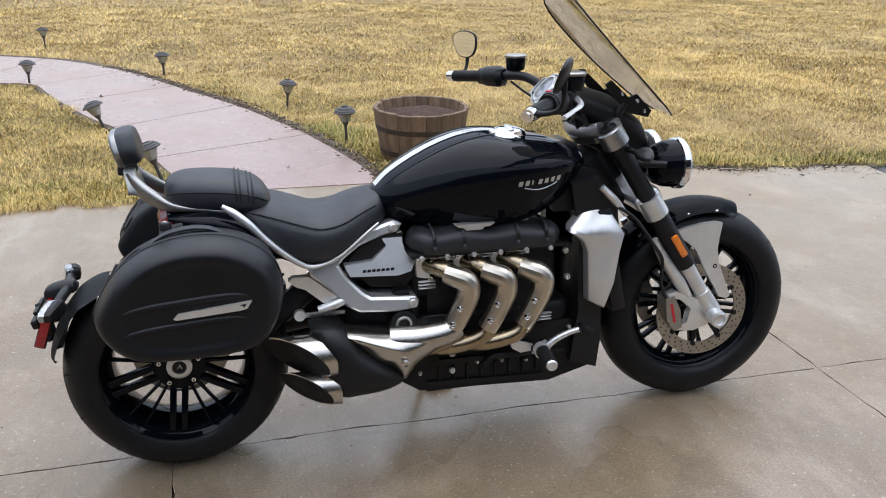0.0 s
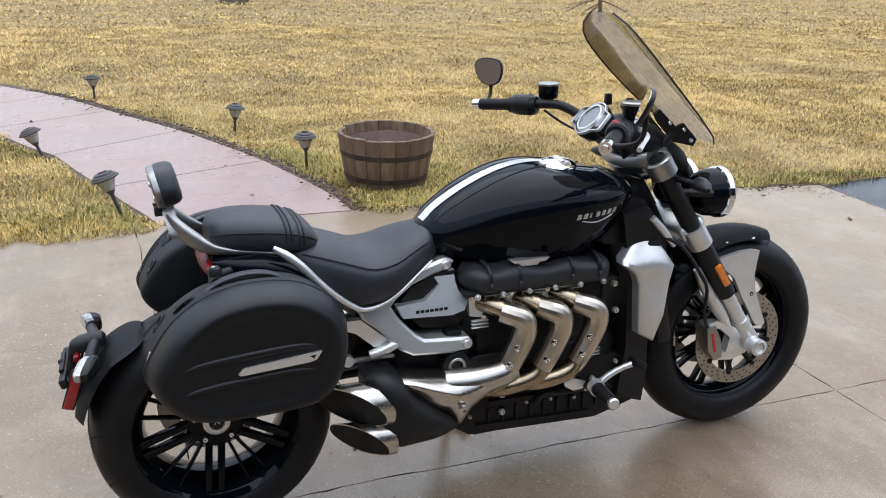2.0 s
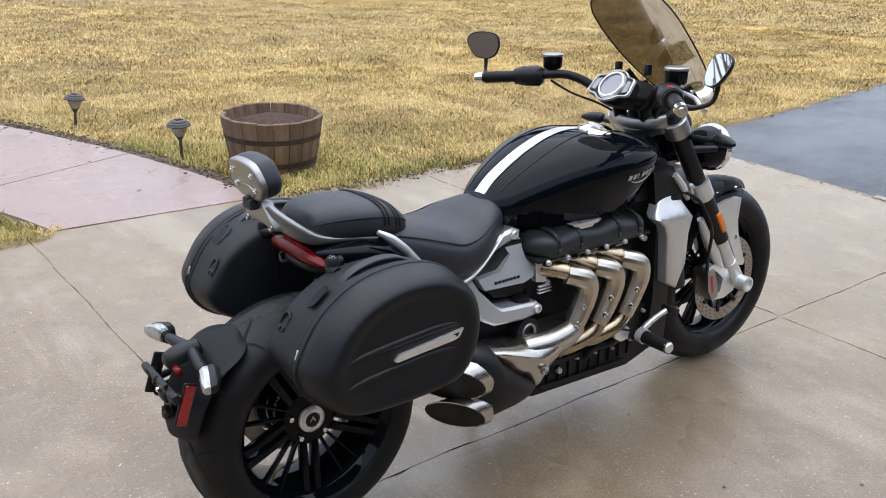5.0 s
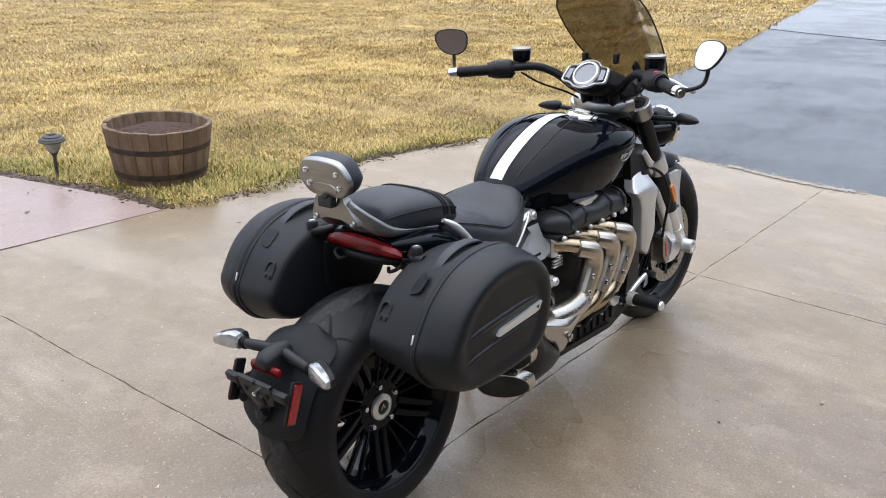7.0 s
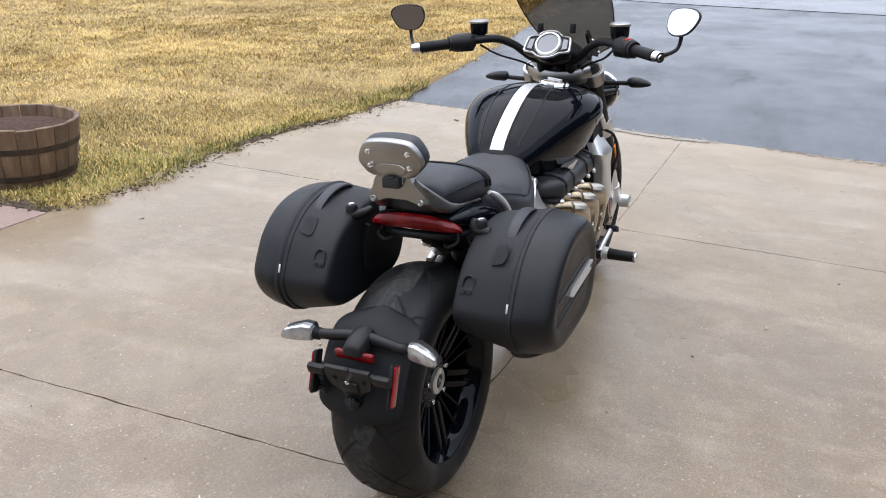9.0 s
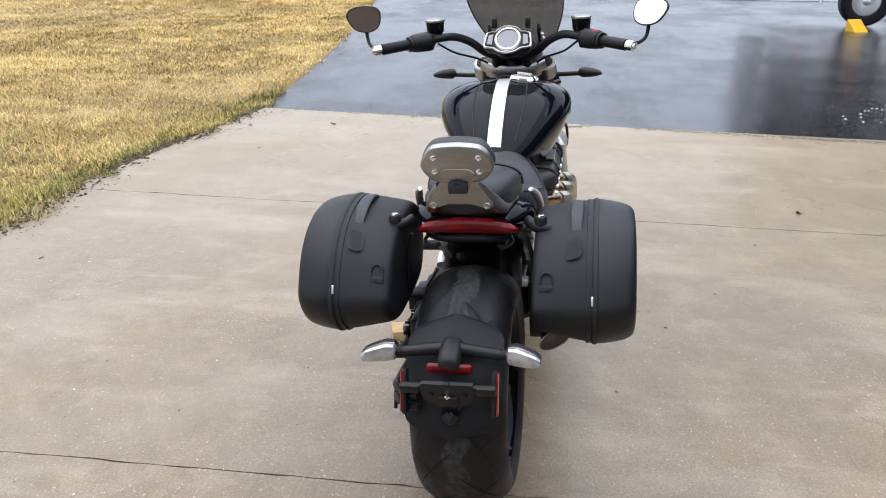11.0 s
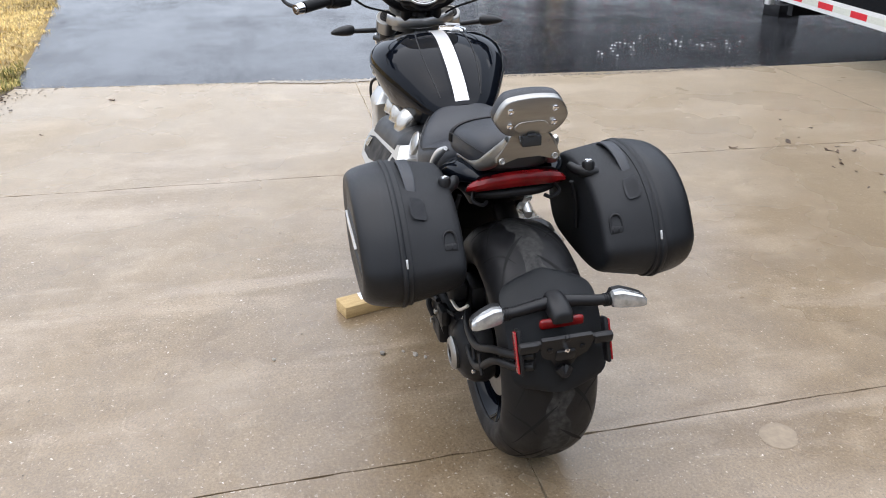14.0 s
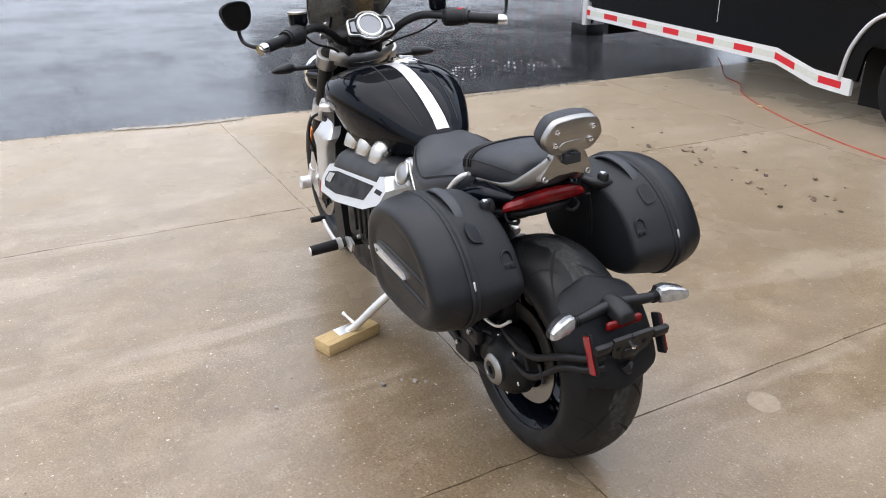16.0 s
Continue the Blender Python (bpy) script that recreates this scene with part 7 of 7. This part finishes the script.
both("name_plate", merge(*[slab([(0.535 + k * 0.0135, 0.589), (0.5445 + k * 0.0135, 0.589), (0.546 + k * 0.0135, 0.596), (0.5365 + k * 0.0135, 0.596)], -0.1505, -0.1460) for k in range(7)]), M["deep"], None, "row of small dark bars")
both("seat_rail", tube([(0.166, -0.148, 0.812), (0.196, -0.158, 0.792), (0.231, -0.165, 0.761), (0.272, -0.168, 0.715), (0.314, -0.168, 0.674), (0.358, -0.166, 0.640), (0.388, -0.164, 0.626), (0.436, -0.160, 0.631), (0.484, -0.158, 0.656), (0.550, -0.145, 0.704), (0.588, -0.130, 0.728)], [0.006, 0.011, 0.011, 0.010, 0.009, 0.008, 0.007, 0.005, 0.004, 0.004, 0.003], 12), M["silver"], None, "slim silver seat rail")

# -- engine
part("crankcase", rounded(box(0.50, 0.25, 0.24, (0.94, 0, 0.315)), 0.03, 3), M["deep"], bike, "black crankcase")
part("sump", rounded(box(0.42, 0.20, 0.07, (0.93, 0, 0.185)), 0.02, 3), M["deep"], bike)
part("cylinder_block", rounded(box(0.46, 0.22, 0.26, (0.91, -0.01, 0.54)), 0.02, 3), M["deep"], bike, "black finned cylinder block")
part("gearbox", rounded(box(0.30, 0.24, 0.26, (0.62, 0, 0.40)), 0.04, 3), M["deep"], bike)
part("belly_pan", slab([(0.64, 0.225), (0.70, 0.185), (1.12, 0.165), (1.25, 0.20), (1.27, 0.32), (1.18, 0.37), (0.70, 0.36)], -0.135, 0.135, 0.015), M["deep"], bike)
cc = []
for k in range(33):
    x = 0.668 + 0.476 * k / 32
    u = (x - 0.668) / 0.476
    e = max(0.02, min(1, 10 * u, 10 * (1 - u))) ** 0.5
    lobe = 1 + 0.13 * math.cos(6 * math.pi * u)
    cc.append(oval(x, -0.112, 0.660 - 0.008 * u, 0.078 * e, 0.046 * e * lobe, 0.040 * e, 2.7, 28))
cover = part("cam_cover", skin(cc), M["cover"], bike, "black cast cam cover")
part("cover_crest", slab([(0.800, 0.716), (0.920, 0.716), (0.905, 0.706), (0.890, 0.706), (0.882, 0.698), (0.835, 0.698), (0.826, 0.706), (0.812, 0.708)], -0.176, -0.150, 0.003), M["paintsilver"], cover, "small silver crest")
for x in (0.70, 0.775, 0.855, 0.935, 1.015, 1.09):
    part("cover_bolt", moved(bolt(0.008, 0.010), Matrix.Translation((x, -0.184, 0.628))), M["silver"], cover)
for x in (0.738, 0.826, 0.988, 1.076):
    arc = [p for p in oval(x, -0.112, 0.657, 0.079, 0.050, 0.030, 2.7, 40) if p.z > 0.640]
    arc = sorted(arc, key=lambda p: p.y)
    part("cover_ridge", tube(arc, 0.0055, 8, smooth=False), M["cover"], cover)
part("cover_flange", rounded(box(0.47, 0.16, 0.012, (0.905, -0.10, 0.632)), 0.004), M["deep"], bike)
for i in range(3):
    x0 = 0.757 + 0.1145 * i
    for k in range(3):
        part("fin", rounded(box(0.075, 0.012, 0.0035, (x0 + 0.01, -0.158, 0.628 - 0.009 * k)), 0.001, 1), M["silver"], bike, "thin bright fin")
for k in range(3):
    part("fin", rounded(box(0.05, 0.012, 0.0035, (0.722, -0.150, 0.545 - 0.010 * k)), 0.001, 1), M["silver"], bike)
    part("fin", rounded(box(0.05, 0.012, 0.0035, (1.09, -0.150, 0.405 - 0.010 * k)), 0.001, 1), M["silver"], bike)
for x, z in ((1.155, 0.60), (1.165, 0.515), (1.10, 0.30), (0.80, 0.30), (0.80, 0.245)):
    part("case_bolt", moved(bolt(0.010, 0.012), Matrix.Translation((x, -0.140, z))), M["silver"], bike)

for x, z, r in ((0.72, 0.335, 0.007), (0.88, 0.262, 0.006), (0.96, 0.258, 0.006), (1.04, 0.250, 0.006), (1.12, 0.262, 0.007), (1.18, 0.345, 0.007), (0.70, 0.245, 0.006)):
    part("case_bolt", moved(bolt(r, 0.012), Matrix.Translation((x, -0.136, z))), M["silver"], bike)
part("case_rail", merge(slab([(0.76, 0.286), (1.16, 0.276), (1.17, 0.262), (0.77, 0.270)], -0.148, -0.13, 0.003), slab([(0.72, 0.215), (1.10, 0.196), (1.10, 0.186), (0.73, 0.200)], -0.146, -0.13, 0.003)), M["matte"], bike)
for k in range(9):
    part("sump_fin", rounded(box(0.008, 0.012, 0.05, (0.76 + 0.045 * k, -0.137, 0.232)), 0.002, 1), M["deep"], bike)

# three headers with shields
for i in range(3):
    x0 = 0.722 + 0.1135 * i
    z0 = 0.597
    pipe = tube([(x0, -0.120, z0 - 0.005), (x0 + 0.035, -0.165, z0 - 0.008), (x0 + 0.075, -0.203, z0 - 0.024), (x0 + 0.106, -0.210, z0 - 0.052), (x0 + 0.104, -0.210, z0 - 0.095), (x0 + 0.078, -0.208, z0 - 0.160), (x0 + 0.040, -0.200, z0 - 0.222), (x0 - 0.05, -0.192, z0 - 0.246), (x0 - 0.13, -0.19, z0 - 0.236)], 0.0265, 20)
    hd = part("exhaust_header", pipe, M["bronze"], bike, "bronzed exhaust header pipe")
    bend = [(0.046, -0.192, -0.017), (0.072, -0.207, -0.025), (0.094, -0.213, -0.034), (0.106, -0.214, -0.048), (0.109, -0.214, -0.066), (0.105, -0.214, -0.090), (0.088, -0.212, -0.130), (0.068, -0.210, -0.168), (0.054, -0.207, -0.194)]
    sh = tube([(x0 + a, b, z0 + c) for a, b, c in bend], [0.029, 0.031, 0.033, 0.034, 0.0345, 0.034, 0.033, 0.031, 0.030], 16, 4)
    part("header_shield", sh, M["header"], hd, "satin steel header shield", sharp=22)
    part("flange", merge(slab([(x0 - 0.032, z0 + 0.022), (x0 + 0.0, z0 + 0.030), (x0 + 0.045, z0 + 0.026), (x0 + 0.050, z0 + 0.010), (x0 + 0.0, z0 - 0.045), (x0 - 0.028, z0 - 0.038)], -0.145, -0.125, 0.004)), M["silver"], hd, "cast exhaust flange")
    for dx, dz in ((-0.022, 0.018), (0.040, 0.018), (0.010, -0.042)):
        part("flange_bolt", moved(bolt(0.008, 0.014), Matrix.Translation((x0 + dx, -0.144, z0 + dz))), M["chrome"], hd)
    for dx, dz in ((0.080, -0.112), (0.058, -0.160)):
        part("shield_bolt", moved(lathe([(0.009, 0), (0.009, -0.006), (0.005, -0.008), (0.0, -0.005)], 12), Matrix.Translation((x0 + dx - 0.004, -0.236, z0 + dz))), M["chrome"], hd)

# collector shield and silencers
col = pillow([(0.452, 0.434), (0.520, 0.428), (0.600, 0.416), (0.640, 0.420), (0.735, 0.430), (0.788, 0.420), (0.778, 0.382), (0.725, 0.345), (0.676, 0.314), (0.642, 0.270), (0.626, 0.280), (0.591, 0.322), (0.545, 0.340), (0.505, 0.386)], -0.205, 0.050, 0.06, 2, 1.7, (0.640, 0.372))
exh = part("exhaust_collector", col, M["brushed"], bike, "brushed steel collector shield", sharp=70)
part("collector_pipe", tube([(0.60, -0.195, 0.392), (0.68, -0.206, 0.392), (0.76, -0.205, 0.402), (0.80, -0.200, 0.418)], [0.040, 0.042, 0.039, 0.036], 24), M["brushed"], exh)
part("shield_screw", moved(lathe([(0.013, 0), (0.013, -0.006), (0.008, -0.009), (0.0, -0.006)], 16), Matrix.Translation((0.632, -0.254, 0.342))), M["brushed"], exh)
part("silencer", pillow([(0.375, 0.450), (0.465, 0.448), (0.500, 0.400), (0.600, 0.318), (0.645, 0.272), (0.600, 0.242), (0.520, 0.232), (0.430, 0.238), (0.400, 0.33)], -0.190, 0.068, 0.07, 2, 2.2, (0.49, 0.335)), M["satin"], bike, "black silencer body", sharp=70)


def tip(top_back, bottom_front, front_x, zc, R, slope, curl):
    """A tail pipe whose open end is cut at a slant."""
    outer, inn = [], []
    n = 32
    for st in range(5):
        t = st / 4
        ring = []
        for k in range(n):
            a = 2 * math.pi * k / n
            y, z = math.cos(a) * R * 0.95, math.sin(a) * R
            cut = top_back + (bottom_front - top_back) * (0.5 - 0.5 * (0.86 * math.cos(a) + 0.5 * math.sin(a)))
            near = front_x - curl * max(0, math.sin(a)) ** 1.4
            x = near + (min(cut, near) - near) * t
            ring.append(Vector((x, -0.205 + y, zc + z + (front_x - x) * slope)))
        outer.append(ring)
    for t, sc in ((1.0, 0.93), (0.5, 0.90), (0.2, 0.88)):
        ring = []
        for k in range(n):
            a = 2 * math.pi * k / n
            y, z = math.cos(a) * R * 0.95 * sc, math.sin(a) * R * sc
            cut = top_back + (bottom_front - top_back) * (0.5 - 0.5 * (0.86 * math.cos(a) + 0.5 * math.sin(a)))
            near = front_x - curl * max(0, math.sin(a)) ** 1.4
            x = near + (min(cut, near) - near) * t
            ring.append(Vector((x, -0.205 + y, zc + z + (front_x - x) * slope)))
        inn.append(ring)
    return skin(outer + inn[:1], caps=False), skin(inn, caps=True)


for a, b, fx, zc, R, sl, cu in ((0.244, 0.418, 0.440, 0.372, 0.062, 0.03, 0.048), (0.285, 0.425, 0.450, 0.268, 0.050, 0.06, 0.012)):
    o, i_ = tip(a, b, fx, zc, R, sl, cu)
    t_ = part("tail_pipe", o, M["brushed"], bike, "slash-cut brushed steel tail pipe")
    part("tail_pipe_bore", i_, M["deep"], t_)

# -- radiator, shrouds
# dark block added behind the radiator to stop light showing through a slit
part("radiator_cowl", rounded(box(0.05, 0.24, 0.34, (1.262, 0, 0.40)), 0.012), M["deep"], bike, "added dark block that closes a bright see-through gap")
part("radiator", rounded(box(0.05, 0.34, 0.34, (1.30, 0, 0.56), 0.0, Matrix.Rotation(radians(-12), 4, "Y")), 0.01), M["matte"], bike, "black radiator")
shr = pillow([(1.240, 0.744), (1.195, 0.718), (1.150, 0.686), (1.146, 0.672), (1.190, 0.640), (1.206, 0.605), (1.214, 0.450), (1.272, 0.416), (1.292, 0.500), (1.312, 0.600), (1.322, 0.655), (1.292, 0.712)], -0.182, 0.012, 0.03, 0, 3.0, (1.258, 0.640))
for v in shr.verts:
    d = v.co.z - 0.668
    v.co.y += -0.012 * math.exp(-(d / 0.03) ** 2) + (0.55 * d if d > 0 else 0.12 * d)
    if v.co.z < 0.50:
        v.co.y += (0.50 - v.co.z) * 0.3
both("radiator_shroud", shr, M["paintsilver"], None, "silver radiator shroud", sharp=55)
both("shroud_frame", slab([(1.16, 0.812), (1.25, 0.823), (1.31, 0.742), (1.33, 0.60), (1.275, 0.44), (1.28, 0.30), (1.27, 0.205), (1.18, 0.235), (1.20, 0.40), (1.19, 0.66)], -0.160, -0.11, 0.01), M["satin"], None, "black shroud surround")
both("neck_cover", slab([(1.08, 0.80), (1.16, 0.86), (1.25, 0.84), (1.30, 0.76), (1.20, 0.72), (1.12, 0.72)], -0.13, -0.09, 0.012), M["satin"])
both("shroud_strut", tube([(1.255, -0.165, 0.795), (1.30, -0.165, 0.75), (1.345, -0.155, 0.70)], [0.010, 0.012, 0.008], 8), M["silver"])
part("radiator_cap", lathe([(0.028, 0.765), (0.034, 0.772), (0.034, 0.786), (0.026, 0.792), (0.0, 0.793)], 24, "z", (1.21, 0.165, 0)), M["silver"], bike, "silver round cap")

# -- controls at the feet
part("footpeg", merge(along((1.045, -0.262, 0.333), (1.035, -0.365, 0.335), 0.021, 0.019)), M["rubber"], bike, "rubber-topped right footpeg")
part("peg_collar", along((1.047, -0.245, 0.333), (1.044, -0.268, 0.333), 0.024, 0.024), M["silver"], bike)
part("peg_tip", along((1.035, -0.362, 0.335), (1.034, -0.370, 0.335), 0.019, 0.014), M["silver"], bike)
part("heel_guard", slab([(0.958, 0.352), (0.99, 0.350), (1.035, 0.334), (1.03, 0.315), (0.995, 0.312), (0.968, 0.328)], -0.215, -0.205, 0.003), M["silver"], bike, "silver heel guard")
part("brake_pedal", tube([(1.03, -0.215, 0.315), (1.06, -0.222, 0.318), (1.10, -0.232, 0.352), (1.14, -0.238, 0.372), (1.175, -0.240, 0.380)], [0.010, 0.011, 0.010, 0.009, 0.009], 10), M["silver"], bike, "curved silver brake pedal")
part("pedal_pad", rounded(box(0.042, 0.045, 0.022, (1.188, -0.243, 0.380), 0.0, Matrix.Rotation(radians(25), 4, "Y")), 0.005), M["rubber"], bike)
part("footpeg_hanger", along((1.04, -0.13, 0.30), (1.045, -0.25, 0.330), 0.018, 0.016), M["matte"], bike)
part("rear_footpeg_loop", tube([(0.90, -0.150, 0.255), (0.93, -0.16, 0.285), (1.0, -0.165, 0.285), (1.06, -0.15, 0.28)], 0.010, 8), M["matte"], bike)
part("footpeg", along((1.035, 0.245, 0.305), (1.040, 0.350, 0.300), 0.021, 0.019), M["rubber"], bike, "rubber-topped left footpeg")
part("peg_collar", along((1.035, 0.230, 0.306), (1.035, 0.250, 0.305), 0.024, 0.024), M["silver"], bike)
part("peg_tip", along((1.040, 0.347, 0.300), (1.040, 0.354, 0.300), 0.019, 0.014), M["silver"], bike)
part("footpeg_hanger", along((1.03, 0.12, 0.30), (1.035, 0.235, 0.305), 0.018, 0.016), M["matte"], bike)
part("gear_lever", tube([(1.03, 0.22, 0.29), (1.08, 0.235, 0.30), (1.13, 0.245, 0.335), (1.17, 0.25, 0.365)], [0.009, 0.008, 0.008, 0.008], 8), M["silver"], bike, "silver gear lever")
part("gear_toe", along((1.17, 0.240, 0.366), (1.172, 0.295, 0.366), 0.012, 0.011), M["rubber"], bike)
part("heel_plate", slab([(0.955, 0.325), (0.99, 0.340), (1.03, 0.330), (1.02, 0.295), (0.98, 0.285)], 0.205, 0.215, 0.003), M["silver"], bike)

# -- left side: intake box and runners
ab = slab([(0.600, 0.640), (0.640, 0.672), (0.700, 0.662), (0.98, 0.632), (1.068, 0.608), (1.088, 0.560), (1.055, 0.520), (0.915, 0.522), (0.70, 0.558), (0.612, 0.596)], 0.10, 0.236, 0.018)
air = part("intake_box", ab, M["paintsilver"], bike, "silver intake box with a black top and dark inset")
tops = []
for k in range(25):
    u = k / 24
    e_ = max(0.03, min(1, 9 * u, 9 * (1 - u))) ** 0.5
    tops.append(oval(0.622 + 0.462 * u, 0.160, 0.670 - 0.050 * u, 0.078 * e_, (0.040 + 0.008 * math.sin(math.pi * u)) * e_, 0.040 * e_, 3.0, 28))
part("intake_top", skin(tops), M["cover"], air, "black grained top cover")
part("intake_inset", slab([(0.690, 0.634), (0.98, 0.606), (1.046, 0.590), (1.056, 0.560), (1.030, 0.542), (0.930, 0.545), (0.720, 0.582)], 0.20, 0.2385, 0.004), M["deep"], air, "dark inset panel")
part("intake_vent", slab([(0.620, 0.634), (0.662, 0.632), (0.668, 0.620), (0.626, 0.622)], 0.20, 0.2385), M["deep"], air, "dark vent slot")
part("intake_plate", slab([(0.985, 0.598), (1.032, 0.590), (1.040, 0.562), (0.995, 0.566)], 0.234, 0.2425, 0.003), M["brushed"], air, "plain silver nameplate")
for ob in [air] + [c for c in air.children]:
    for v in ob.data.vertices:
        v.co.y -= (v.co.z - 0.60) * 0.55
for x in (0.775, 0.885, 0.995):
    part("intake_runner", tube([(x + 0.01, 0.06, 0.742), (x + 0.01, 0.105, 0.733), (x, 0.142, 0.712), (x, 0.160, 0.675)], [0.036, 0.039, 0.039, 0.037], 24), M["brushed"], bike, "polished intake runner")
part("oil_cap", moved(lathe([(0.0, 0.0), (0.036, 0.0), (0.038, 0.010), (0.034, 0.014), (0.030, 0.011), (0.018, 0.0145), (0.0, 0.016)], 28), Matrix.Translation((0.590, 0.150, 0.690)) @ Matrix.Rotation(radians(25), 4, "X")), M["clamp"], bike, "round chrome cap")
part("left_case", rounded(box(0.36, 0.07, 0.22, (0.92, 0.14, 0.42)), 0.025, 3), M["deep"], bike)
for k in range(5):
    part("case_rib", rounded(box(0.014, 0.012, 0.16, (0.80 + 0.05 * k, 0.176, 0.44)), 0.004, 1), M["deep"], bike)
for x, z in ((0.78, 0.50), (0.86, 0.53), (0.95, 0.53), (1.05, 0.50), (0.78, 0.36), (0.87, 0.34), (0.98, 0.34)):
    part("case_bolt", moved(lathe([(0.008, 0), (0.008, 0.010), (0.004, 0.012)], 10), Matrix.Translation((x, 0.174, z))), M["silver"], bike)

# -- side stand
part("side_stand", tube([(0.70, 0.13, 0.26), (0.75, 0.21, 0.175), (0.80, 0.285, 0.085), (0.822, 0.315, 0.060)], [0.016, 0.015, 0.014, 0.012], 12), M["silver"], bike, "silver side stand")
part("stand_foot", rounded(box(0.055, 0.075, 0.010, (0.827, 0.322, 0.0605), 0.0, Matrix.Rotation(radians(10), 4, "Z")), 0.003), M["silver"], bike)
part("stand_tang", tube([(0.808, 0.290, 0.090), (0.858, 0.300, 0.098), (0.880, 0.302, 0.10)], [0.006, 0.006, 0.009], 8), M["silver"], bike)
part("stand_spring", tube([(0.70 + 0.055 * t, 0.145 + 0.09 * t + 0.006 * math.cos(t * 70), 0.235 - 0.08 * t + 0.006 * math.sin(t * 70)) for t in [k / 90 for k in range(91)]], 0.002, 5, smooth=False), M["silver"], bike)

# -- cables at the bars
both("control_cable", tube([(1.10, -0.25, 1.06), (1.15, -0.20, 1.02), (1.21, -0.12, 0.985), (1.28, -0.05, 0.93)], 0.004, 6), M["matte"], None, "", True)
part("key_switch", moved(lean(lathe([(0.02, 0.955), (0.02, 0.972), (0.0, 0.974)], 16, "z", (1.235, 0.0, 0)), 20, (1.235, 0, 0.96)), STEER), M["satin"], bike)
